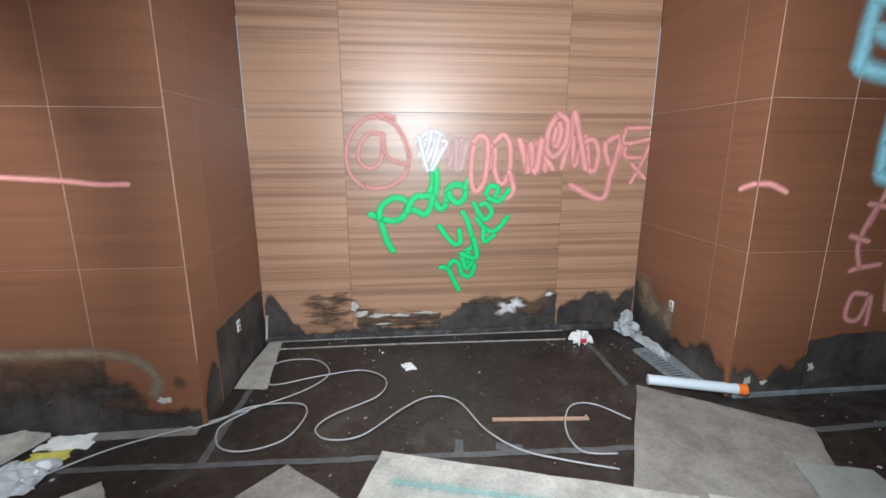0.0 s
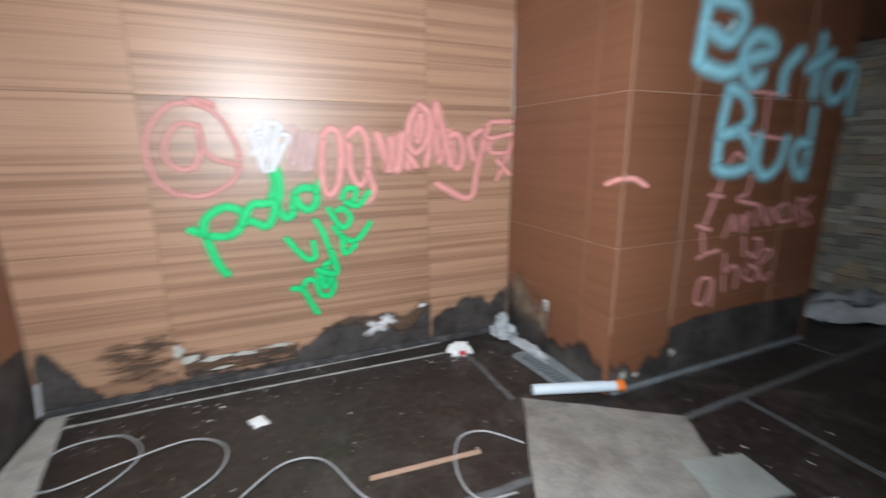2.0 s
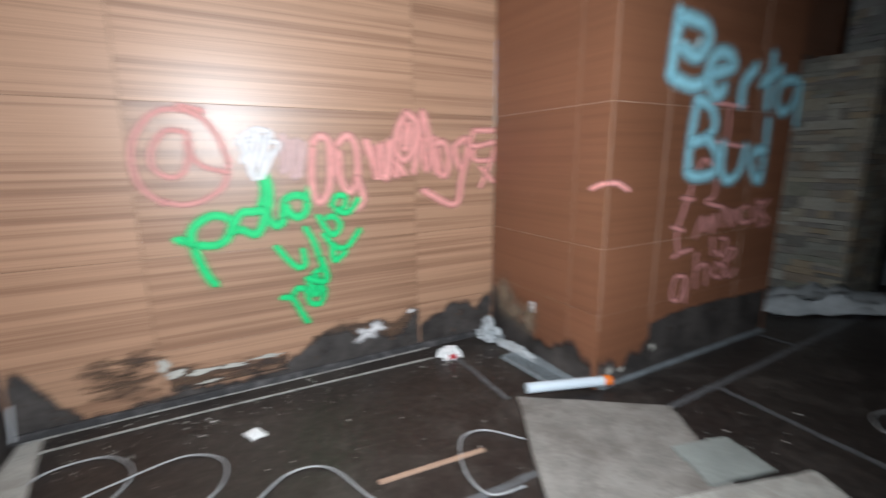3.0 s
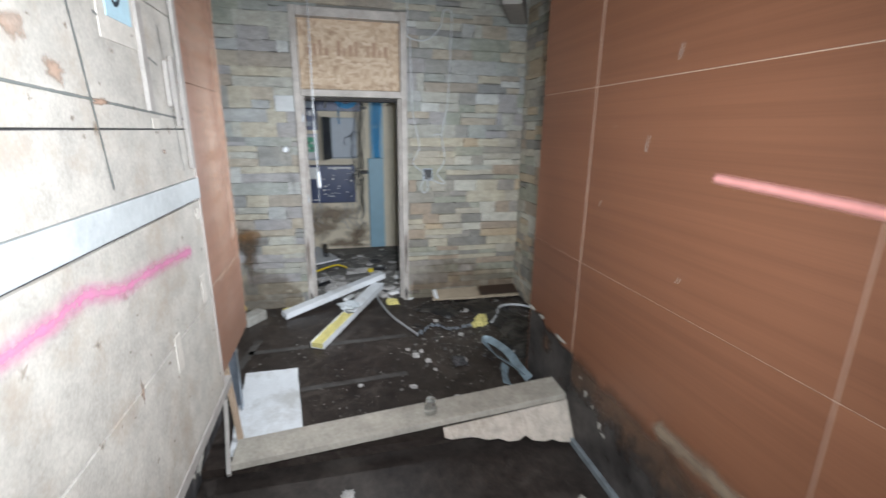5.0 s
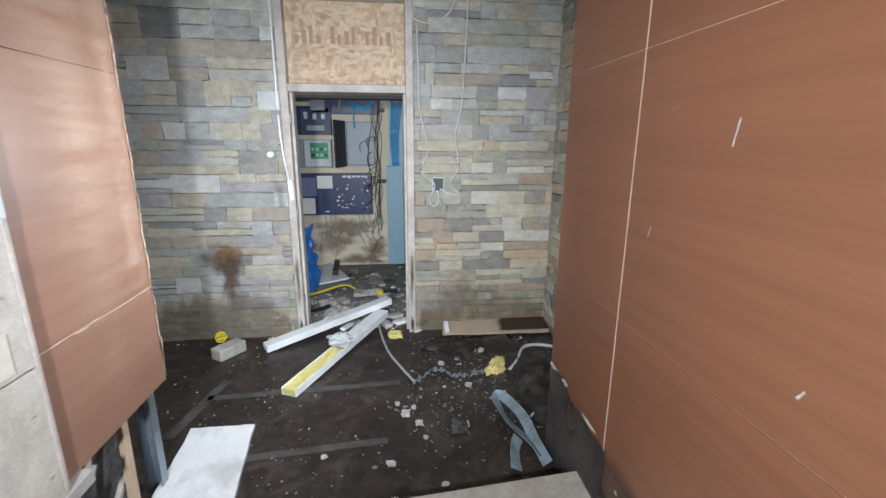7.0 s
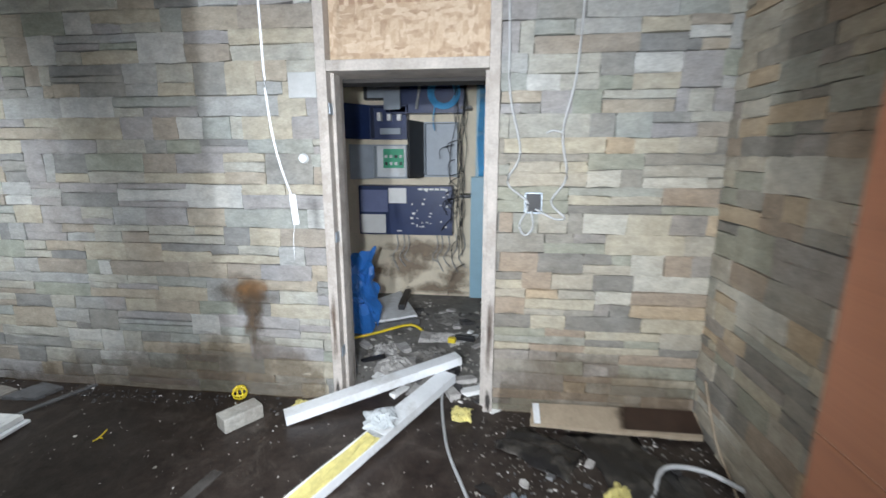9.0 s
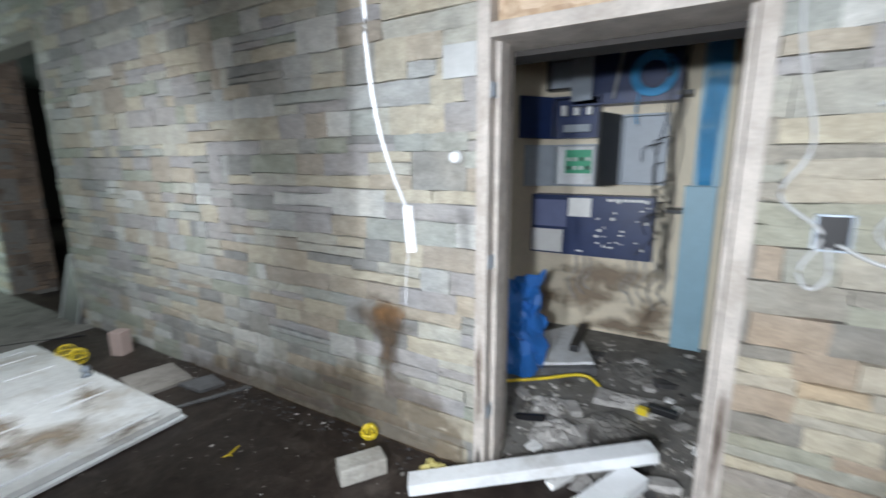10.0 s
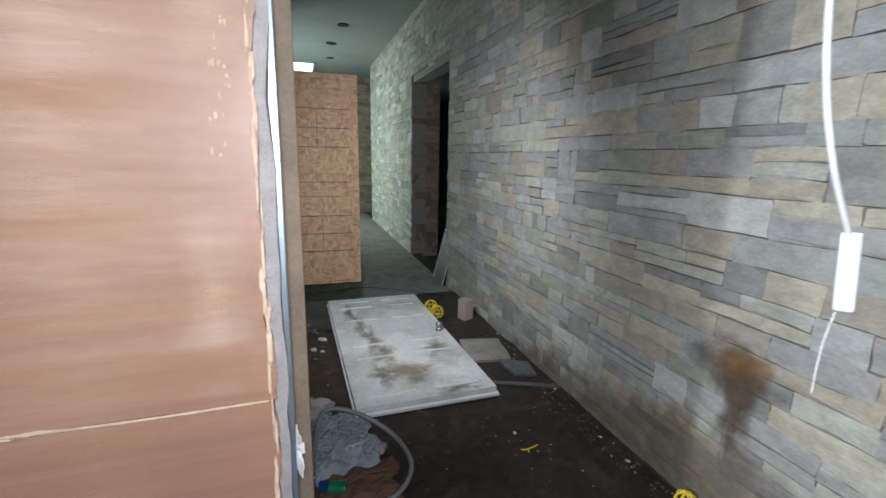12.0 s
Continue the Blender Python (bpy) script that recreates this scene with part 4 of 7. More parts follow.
for pts, w in (([(-0.98, 2.05), (-1.05, 1.55)], 0.012), ([(-1.5, 2.0), (-1.56, 1.55)], 0.008), ([(-1.62, 2.1), (-1.64, 1.6)], 0.008), ([(-0.5, 1.78), (-1.69, 1.72)], 0.009), ([(-1.1, 1.95), (-1.45, 1.88)], 0.008)):
    stroke(w_ply, '+y', PY, pts, w, P_pencil, "scuff_line")
writing(w_ply, '+y', PY, [[(-0.50, 1.34), (-0.71, 1.34), (-0.84, 1.35), (-1.00, 1.31), (-1.20, 1.30), (-1.50, 1.27)]], 0.075, P_mag)
block("paper", -1.36, PY + 0.001, 1.90, -1.12, PY + 0.004, 2.15, P_label, w_ply)
block("notice", -1.30, PY + 0.0045, 1.955, -1.16, PY + 0.007, 2.15, plain("pale_blue_notice", (0.42, 0.60, 0.68), 0.6), w_ply, "torn pale blue notice")
stroke(w_ply, '+y', PY + 0.006, [(-1.20, 2.10), (-1.24, 2.02), (-1.21, 1.99), (-1.19, 2.03), (-1.22, 2.08)], 0.012, paint_mat("black_ink", (0.01, 0.02, 0.03), 0.3, 0.1), "ink_mark")
P_dab = paint_mat("brown_wood_scrape", (0.36, 0.27, 0.19), 1.0, 0.7, 0.8, (0.29, 0.215, 0.15), 45, 0.6)
rg = random.Random(9)
for k in range(70):
    a = rg.uniform(0.006, 0.022)
    blot(w_ply, '+y', PY, rg.uniform(-1.66, -0.52), rg.choice((rg.uniform(1.64, 2.4), rg.uniform(0.66, 1.38))), a, a * rg.uniform(0.3, 1.0), P_dab, "scrape", k, 0.002, 0.9)
block("sill_board", -1.80, PY - 0.05, 0.555, -0.46, PY + 0.004, 0.60, M_woodg, w_ply, bevel=0.003)
# foot of that wall: torn dark board with scraps
w_foot = structure(block("wall_plywood_foot", -2.29, -1.985, 0.0, -0.46, -1.955, 0.56, M_rot), "rotten foot of the boarded wall with white scraps", "wall")
for u, z, a, b, s in ((-1.95, 0.28, 0.06, 0.14, 1), (-1.75, 0.2, 0.05, 0.12, 2), (-2.05, 0.40, 0.05, 0.06, 3), (-1.6, 0.35, 0.08, 0.05, 4), (-1.85, 0.10, 0.07, 0.06, 5)):
    blot(w_foot, '+y', -1.955, u, z, a, b, P_crust, "lime_crust", s, 0.004, 0.9)


def ragged_panel(name, y, x0, x1, z0, z1, thick, material, parent, label="", seed=3, amp=0.02):
    """A laminate sheet whose far edge at x0 is torn, its face towards +y."""
    bm = bmesh.new()
    n = 46
    front, back = [], []
    for i in range(n + 1):
        z = z0 + (z1 - z0) * i / n
        e = amp * noise.noise((seed, z * 6, 0)) + amp * 0.5 * noise.noise((seed, z * 23, 3))
        front.append((bm.verts.new((x0 + e, y, z)), bm.verts.new((x1, y, z))))
        back.append((bm.verts.new((x0 + e * 0.6, y - thick, z)), bm.verts.new((x1, y - thick, z))))
    for i in range(n):
        bm.faces.new((front[i][0], front[i + 1][0], front[i + 1][1], front[i][1]))
        bm.faces.new((back[i][1], back[i + 1][1], back[i + 1][0], back[i][0]))
        bm.faces.new((back[i][0], back[i + 1][0], front[i + 1][0], front[i][0]))
        bm.faces.new((front[i][1], front[i + 1][1], back[i + 1][1], back[i][1]))
    for i in (0, n):
        bm.faces.new((front[i][0], front[i][1], back[i][1], back[i][0]))
    bmesh.ops.recalc_face_normals(bm, faces=bm.faces[:])
    return part(name, bm, material, parent, label)


FY = -1.775
w_fin = structure(ragged_panel("wall_fin", FY, -2.335, -1.702, 1.036, 1.86, 0.03, M_fin, None), "red-brown laminate end of the boarded wall, torn at its edge", "wall")
ragged_panel("panel", FY, -2.335, -1.702, 0.61, 1.033, 0.03, M_fin, w_fin, seed=5)
ragged_panel("panel", FY, -2.335, -1.702, 1.864, 3.42, 0.03, M_fin, w_fin, seed=9)
ragged_panel("backing_board", FY - 0.031, -2.357, -1.705, 0.62, 3.41, 0.046, plain("grey_gypsum", (0.33, 0.30, 0.30), 0.85, 0, 0.35, 18, 0.5), w_fin, "broken grey gypsum backing", seed=14, amp=0.014)
block("edge_strip", -1.7015, FY - 0.03, 0.62, -1.685, PY + 0.004, 3.41, plain("torn_edge_paper", (0.42, 0.375, 0.345), 0.85, 0, 0.35, 14, 0.3), w_fin, "pale torn edge strip", 0.003)
P_edge = paint_mat("chipped_pale_edge", (0.50, 0.38, 0.29), 0.4, 0.6, 0.9, (0.38, 0.26, 0.18), 40)
for z in np.arange(0.66, 3.2, 0.06):
    blot(w_fin, '+y', FY, -2.3325 + 0.003 * math.sin(z * 31), float(z), 0.0045 + 0.002 * math.sin(z * 17), 0.055, P_edge, "chip", int(z * 100), 0.003, 0.9)
P_lighter = paint_mat("lighter_laminate", (0.56, 0.41, 0.32), 1.4, 0.35, 0.6, (0.40, 0.22, 0.135), 9, 0.8, (0.35, 0.35, 3.2))
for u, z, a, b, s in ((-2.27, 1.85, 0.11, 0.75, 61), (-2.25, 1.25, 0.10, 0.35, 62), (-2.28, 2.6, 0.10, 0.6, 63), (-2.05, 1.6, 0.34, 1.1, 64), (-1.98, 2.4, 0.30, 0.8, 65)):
    blot(w_fin, '+y', FY, u, z, a, b, P_lighter, "faded_patch", s, 0.0012, 0.3)
for u, z, a, b, s in ((-1.90, 1.033, 0.05, 0.006, 4), (-1.97, 1.036, 0.06, 0.005, 5)):
    blot(w_fin, '+y', FY, u, z, a, b, P_edge, "chip", s, 0.003, 0.9)
rg = random.Random(4)
for k in range(22):
    u, z = rg.gauss(-2.288, 0.011), rg.gauss(1.60, 0.07)
    if k > 19:
        u, z = rg.gauss(-2.318, 0.005), rg.uniform(0.66, 0.86)
    blot(w_fin, '+y', FY, min(u, -2.25), z, rg.uniform(0.0012, 0.004), rg.uniform(0.003, 0.011), P_edge, "chip", k, 0.003, 1.1)
stroke(w_fin, '+y', FY, [(-2.325, 1.036), (-2.1, 1.033), (-1.9, 1.036), (-1.71, 1.034)], 0.007, P_edge, "torn_joint")
stroke(w_fin, '+x', -2.374, [(FY - 0.055, 1.06), (FY - 0.05, 1.18)], 0.03, P_mag)
# studs behind the torn edge
stud = thing("steel_stud", "bent galvanised steel stud behind the torn laminate", "stud")
block("web", -2.366, -1.905, 0.05, -2.359, -1.855, 3.42, M_steel, stud)
block("flange", -2.359, -1.911, 0.05, -2.31, -1.905, 3.42, M_steel, stud)
block("flange", -2.359, -1.8545, 0.05, -2.31, -1.850, 3.42, M_steel, stud)
wstud = thing("wooden_stud", "bare upright timber stud of the open wall", "stud")
block("post", -2.398, -2.16, 0.05, -2.315, -2.06, 3.42, M_stud, wstud, bevel=0.004)
wstud2 = thing("wooden_stud", "bare upright timber stud of the open wall", "stud")
block("post", -2.372, -2.36, 0.05, -2.31, -2.25, 3.42, M_stud, wstud2, bevel=0.004)
batten = thing("leaning_batten", "short pale wooden batten leaning at the wall's foot", "batten")
bm = bmesh.new()
box(bm, -0.02, -0.012, 0, 0.02, 0.012, 0.62)
part("strip", bm, M_wood, batten, at=pose(-2.03, -1.80, 0.04, 8, -14, 0), bevel=0.002)
bm = bmesh.new()
box(bm, -0.012, -0.01, 0, 0.012, 0.01, 0.5)
part("strip", bm, M_woodg, batten, at=pose(-1.72, -1.79, 0.12, 0, -65, 12), bevel=0.002)

# ---- door of the service room: frame, boarded transom ----
M_frame = plain("worn_pale_frame_paint", (0.45, 0.41, 0.375), 0.7, 0, 0.35, 9, 0.3, (0.28, 0.245, 0.21))
frame_ob = structure(new("door_frame"), "worn wooden door frame with a strand-board transom", "door frame")
FX0, FX1 = SX - 0.23, SX + 0.035
for y0, y1 in ((door_y0, door_y0 + 0.055), (door_y1 - 0.055, door_y1)):
    block("jamb", FX0, y0, 0.05, FX1, y1, 2.66, M_frame, frame_ob, bevel=0.004)
for y0, y1 in ((door_y0 + 0.055, door_y0 + 0.075), (door_y1 - 0.075, door_y1 - 0.055)):
    block("stop", FX0 + 0.1, y0, 0.05, FX0 + 0.2, y1, 1.97, M_frame, frame_ob, bevel=0.003)
block("transom_bar", FX0, door_y0 + 0.056, 1.965, FX1, door_y1 - 0.056, 2.02, M_frame, frame_ob, bevel=0.004)
block("head_lining", FX0 - 0.16, door_y0 - 0.04, 1.945, FX0 - 0.003, door_y1 + 0.04, 2.25, M_dark, frame_ob, "black lining above the doorway")
block("head", FX0, door_y0 + 0.056, 2.585, FX1, door_y1 - 0.056, 2.655, M_frame, frame_ob, bevel=0.004)
tr = block("transom_panel", SX - 0.06, door_y0 + 0.057, 2.022, SX - 0.04, door_y1 - 0.057, 2.583, M_osb, frame_ob, "strand board nailed over the transom")
for k in range(14):
    if k not in (4, 9):
        h = 0.06 + 0.03 * ((k * 7) % 3)
        block("print_bar", SX - 0.0399, door_y0 + 0.12 + k * 0.05, 2.30, SX - 0.038, door_y0 + 0.145 + k * 0.05 + 0.008 * (k % 2), 2.30 + h, plain("faded_brown_print", (0.34, 0.22, 0.15), 0.8) if k == 0 else bpy.data.materials["faded_brown_print"], tr)
for z in (0.35, 1.05, 1.75):
    block("hinge", SX - 0.05, door_y0 + 0.0555, z, SX + 0.02, door_y0 + 0.062, z + 0.06, M_steel, frame_ob, "steel hinge", 0.001)
blot(frame_ob, '+y', door_y0 + 0.056, SX - 0.1, 0.15, 0.12, 0.14, P_rot, "damp_mark", 4, 0.002)
for y, w in ((door_y0 + 0.027, 0.024), (door_y1 - 0.027, 0.024)):
    blot(frame_ob, '+x', SX + 0.035, y, 0.13, w, 0.10, P_rot, "damp_mark", int(y * 50), 0.002, 0.5)
    blot(frame_ob, '+x', SX + 0.035, y, 0.55, w, 0.30, P_smear, "damp_mark", int(y * 30), 0.002, 0.5)
blot(w_stone, '+x', SX + 0.016, -2.09, 0.71, 0.25, 0.17, P_rust, "rust_stain", 5, 0.014, 0.5)
blot(w_stone, '+x', SX + 0.016, -2.03, 0.76, 0.14, 0.09, P_ochre, "rust_stain", 8, 0.015, 0.5)
blot(w_stone, '+x', SX + 0.016, -2.05, 0.56, 0.10, 0.24, P_rust, "rust_stain", 6, 0.0145, 0.7)

# fittings on the stone
stain(w_stone, '+x', SX + 0.012, -3.9, -1.6, (0.26, 0.34, 0.44, 0.56, 0.46), 0.05, P_damp, "damp_mark", 0.25, 41, jag=0.1)
stain(w_stone, '+x', SX + 0.012, -0.58, 0.52, (0.45, 0.62, 0.55, 0.5), 0.05, P_damp, "damp_mark", 0.3, 42, jag=0.1)
plate = thing("blank_plate", "square white blank plate on the stone wall", "plate")
block("plate", SX + 0.012, -1.72, 1.835, SX + 0.026, -1.565, 1.965, plain("greyed_white_plate", (0.44, 0.45, 0.45), 0.55, 0, 0.15, 8), plate, bevel=0.004)
cap = thing("round_cap", "small round white cap on the stone wall", "cap")
bm = bmesh.new()
bmesh.ops.create_cone(bm, cap_ends=True, segments=20, radius1=0.028, radius2=0.022, depth=0.02, matrix=pose(SX + 0.02, -1.665, 1.52, 0, 90, 0))
part("disc", bm, M_white, cap)
sock = thing("wall_socket", "open dark wall socket box with loose wires", "socket")
bm = bmesh.new()
for a in (0, 1):
    y = -0.45 + a * 0.085
    box(bm, SX + 0.005, y - 0.006, 1.235, SX + 0.024, y, 1.345)
    box(bm, SX + 0.005, -0.456, 1.235 + a * 0.104, SX + 0.024, -0.365, 1.241 + a * 0.104)
part("rim", bm, M_steel, sock)
block("back_box", SX + 0.002, -0.45, 1.241, SX + 0.012, -0.371, 1.339, M_black, sock)


def cable(name, label, runs, radius, material, category="cable", group=""):
    ob = thing(name, label, category, group)
    for r in runs:
        bm = bmesh.new()
        tube(bm, r, radius, 8)
        part("run", bm, material, ob, smooth=True)
    return ob


W = SX + 0.035
cable("wall_cable", "loose white cable looped down the stone wall", [
    [(W, -0.59, 3.3), (W, -0.59, 2.59), (W, -0.585, 2.47), (W, -0.43, 2.45), (W + 0.02, -0.31, 2.55), (W + 0.03, -0.28, 2.68), (W, -0.21, 2.69), (W, -0.20, 2.6), (W, -0.21, 2.34),
     (W, -0.23, 1.93), (W, -0.28, 1.65), (W, -0.25, 1.43), (W, -0.32, 1.30), (W + 0.01, -0.25, 1.22), (W, -0.30, 1.21), (W, -0.40, 1.26)],
    [(W, -0.57, 2.45), (W, -0.56, 2.1), (W, -0.55, 1.84), (W, -0.49, 1.55), (W, -0.55, 1.40), (W, -0.44, 1.29), (W + 0.01, -0.48, 1.18), (W, -0.45, 1.12), (W, -0.41, 1.16), (W, -0.42, 1.25)],
    [(W, -0.28, 1.65), (W, -0.33, 1.66), (W, -0.36, 1.645)]], 0.0055, M_cablew)
hang = cable("hanging_cable", "thick white cable with a junction block hanging from the ceiling", [
    [(-3.00, -1.36, 3.42), (-2.99, -1.36, 2.6), (-3.00, -1.365, 2.0), (-3.005, -1.367, 1.75), (-3.03, -1.367, 1.60), (-3.075, -1.367, 1.49), (-3.125, -1.367, 1.41), (-3.14, -1.367, 1.385)]], 0.0044, M_cabled)
bm = bmesh.new()
box(bm, -0.009, -0.0125, -0.118, 0.009, 0.0125, 0)
part("junction_block", bm, M_cabled, hang, "white junction block", 0.005, at=pose(-3.14, -1.367, 1.40, 4, 3, 30))
bm = bmesh.new()
tube(bm, [(-3.14, -1.367, 1.28), (-3.135, -1.372, 1.22), (-3.13, -1.37, 1.15)], 0.0012, 6)
part("thin_wire", bm, M_cabled, hang)
beam_c = thing("ceiling_beam", "dark weathered timber beam above the stone corner", "beam")
bm = bmesh.new()
box(bm, -0.5, -0.07, 0, 0.9, 0.07, 0.13)
part("timber", bm, M_woodg, beam_c, at=pose(-3.55, 0.25, 2.60, 0, -4, 155), bevel=0.006)

# ---- service room ----
RX = -6.055


def cabinet(name, label, y0, y1, z0, z1, depth, material, inner=None, door=None, cat="cabinet", leaf=None, leaf_mat=None):
    """A wall cabinet with a recessed front; door: degrees its leaf stands open about its y0 side."""
    ob = thing(name, label, cat)
    t = 0.012
    bm = bmesh.new()
    box(bm, RX + 0.005, y0, z0, RX + depth, y0 + t, z1)
    box(bm, RX + 0.005, y1 - t, z0, RX + depth, y1, z1)
    box(bm, RX + 0.005, y0 + t, z0, RX + depth, y1 - t, z0 + t)
    box(bm, RX + 0.005, y0 + t, z1 - t, RX + depth, y1 - t, z1)
    part("body", bm, material, ob)
    block("back", RX + 0.006, y0 + t, z0 + t, RX + 0.03, y1 - t, z1 - t, inner or material, ob)
    if door is not None:
        bm = bmesh.new()
        box(bm, -0.008, 0, 0, 0.008, leaf or (y1 - y0), z1 - z0)
        part("door", bm, leaf_mat or material, ob, at=pose(RX + depth + 0.01, y0, z0, 0, 0, -door), bevel=0.003)
    return ob


c1 = cabinet("breaker_cabinet", "navy breaker cabinet with its door swung open", -1.84, -1.47, 1.68, 2.00, 0.16, M_navy, M_navy, 125, leaf=0.30)
for y in (-1.78, -1.68, -1.58):
    block("breaker", RX + 0.03, y, 1.86, RX + 0.10, y + 0.04, 1.94, M_paper, c1, "white breaker", 0.004)
block("breaker", RX + 0.03, -1.76, 1.73, RX + 0.08, -1.55, 1.79, M_grey, c1, bevel=0.004)
c2 = cabinet("control_cabinet", "pale control cabinet with an exposed circuit board", -1.82, -1.48, 1.30, 1.63, 0.14, M_grey, M_white, 140, leaf=0.24)
pcb = block("circuit_board", RX + 0.031, -1.74, 1.40, RX + 0.045, -1.53, 1.59, plain("green_circuit_board", (0.05, 0.36, 0.20), 0.5), c2, "green circuit board")
for k in range(8):
    block("component", RX + 0.046, -1.72 + 0.05 * (k % 4), 1.43 + 0.07 * (k // 4), RX + 0.06, -1.695 + 0.05 * (k % 4), 1.46 + 0.07 * (k // 4), M_white if k % 3 else M_black, pcb)
c3 = cabinet("tall_cabinet", "grey steel cabinet with its narrow door ajar", -1.31, -0.98, 1.32, 1.84, 0.15, M_grey, M_grey, 105, leaf_mat=M_black)
c4 = cabinet("navy_panel", "wide navy steel panel covered with stickers", -1.97, -1.02, 0.74, 1.23, 0.18, M_navy, M_navy, None)
block("front", RX + 0.181, -1.965, 0.745, RX + 0.19, -1.025, 1.225, M_navy, c4, bevel=0.002)
for y0, z0, w, h in ((-1.955, 0.755, 0.26, 0.19), (-1.66, 1.06, 0.18, 0.15), (-1.95, 0.97, 0.28, 0.22), (-1.58, 0.775, 0.05, 0.012)):
    block("sheet", RX + 0.191, y0, z0, RX + 0.193, y0 + w, z0 + h, M_paper if h != 0.22 else plain("faded_blue_sheet", (0.16, 0.19, 0.34), 0.5), c4)
rg = random.Random(4)
for k in range(26):
    y, z = rg.uniform(-1.45, -1.05), rg.uniform(0.78, 1.2)
    block("sticker", RX + 0.191, y, z, RX + 0.193, y + rg.uniform(0.008, 0.03), z + rg.uniform(0.006, 0.025), M_paper, c4)
for k in range(5):
    block("sticker", RX + 0.191, -1.36 + k * 0.055, 1.19, RX + 0.194, -1.315 + k * 0.055, 1.21, M_paper, c4)
c5 = cabinet("upper_cabinet", "dark upper cabinet hung with blue cable", -1.68, -0.92, 1.92, 2.34, 0.18, M_navy, M_navy, None)
block("front", RX + 0.181, -1.45, 1.93, RX + 0.19, -0.925, 2.33, M_navy, c5, bevel=0.002)
bm = bmesh.new()
box(bm, -0.006, 0, 0, 0.006, 0.18, 0.36)
part("door", bm, M_grey, c5, at=pose(RX + 0.2, -1.68, 1.95, 0, 0, -20), bevel=0.003)
c6 = cabinet("small_meter_box", "small dark meter box", -1.90, -1.66, 2.06, 2.30, 0.12, M_black, M_grey, None)
tk = thing("cable_trunking", "tall pale blue cable trunking beside the cabinets", "trunking")
block("channel", RX + 0.06, -0.84, 0.10, RX + 0.20, -0.64, 1.32, M_teal, tk, bevel=0.004)
block("channel", RX + 0.06, -0.80, 1.32, RX + 0.16, -0.63, 2.6, M_teal, tk, bevel=0.004)
for z in (1.12, 1.95):
    block("clip", RX + 0.01, -0.95, z, RX + 0.2, -0.845, z + 0.03, M_black, tk, bevel=0.003)
rg = random.Random(9)
runs = []
for k in range(8):
    y = -0.94 + rg.uniform(-0.05, 0.05)
    runs.append([(RX + 0.21 + rg.uniform(0, 0.06), y + rg.uniform(-0.05, 0.05), z + rg.uniform(-0.03, 0.03)) for z in (2.3, 1.9, 1.6, 1.3, 1.0, 0.75 + rg.uniform(-0.3, 0.2))])
for k in range(14):
    z = rg.uniform(0.45, 1.7)
    y = -0.95 + rg.uniform(-0.06, 0.06)
    runs.append([(RX + 0.22, y, z), (RX + 0.28, y - rg.uniform(0.02, 0.12), z - 0.04), (RX + 0.26, y - rg.uniform(0.02, 0.14), z - rg.uniform(0.08, 0.18))])
cable("wire_bundle", "tangled bundle of thin dark wires hanging beside the cabinets", runs, 0.0035, M_black, "wires")
cable("torn_wires", "torn pale wires hanging below the panel", [
    [(RX + 0.05, y, 0.74), (RX + 0.08, y + 0.02, 0.6), (RX + 0.06, y - 0.04, 0.48), (RX + 0.1, y + 0.03, 0.34 + 0.05 * (i % 3))] for i, y in enumerate((-1.62, -1.55, -1.50, -1.15, -1.08, -1.2, -1.0, -0.92))], 0.005, M_cable, "wires")
runs = []
for k in range(5):
    r = 0.10 + 0.012 * k
    runs.append([(RX + 0.22 + 0.008 * k, -1.10 + r * math.cos(a), 2.10 + r * math.sin(a)) for a in np.linspace(0.3 * k, 6.0 + 0.3 * k, 14)])
for k in range(8):
    runs.append([(RX + 0.21, -0.74 + 0.016 * k - 0.05, 2.55), (RX + 0.22, -0.76 + 0.016 * k, 2.1), (RX + 0.2, -0.78 + 0.014 * k, 1.7), (RX + 0.21, -0.76 + 0.01 * k, 1.33)])
runs.append([(RX + 0.22, -1.18, 2.03), (RX + 0.24, -1.20, 1.85), (RX + 0.22, -1.19, 1.76)])
cable("blue_cable_coil", "coil and hanging bundle of blue network cable", runs, 0.006, M_bluec)
cable("pale_conduit", "pale conduit slanting across the upper cabinet", [[(RX + 0.24, -1.30, 2.32), (RX + 0.25, -1.36, 1.95)]], 0.013, M_cable, "conduit")
wp = structure(new("wall_room_damage"), "broken plaster at the foot of the service-room wall", "wall")
for u, z, a, b, s in ((-1.5, 0.35, 0.35, 0.2, 1), (-1.0, 0.25, 0.3, 0.22, 2), (-1.9, 0.3, 0.25, 0.2, 3), (-1.2, 0.12, 0.5, 0.1, 4)):
    blot(wp, '+x', RX, u, z, a, b, P_pale, "broken_plaster", s, 0.004, 0.9)
blot(wp, '+x', RX, -1.35, 0.55, 0.5, 0.16, P_pale, "broken_plaster", 9, 0.003, 0.9)


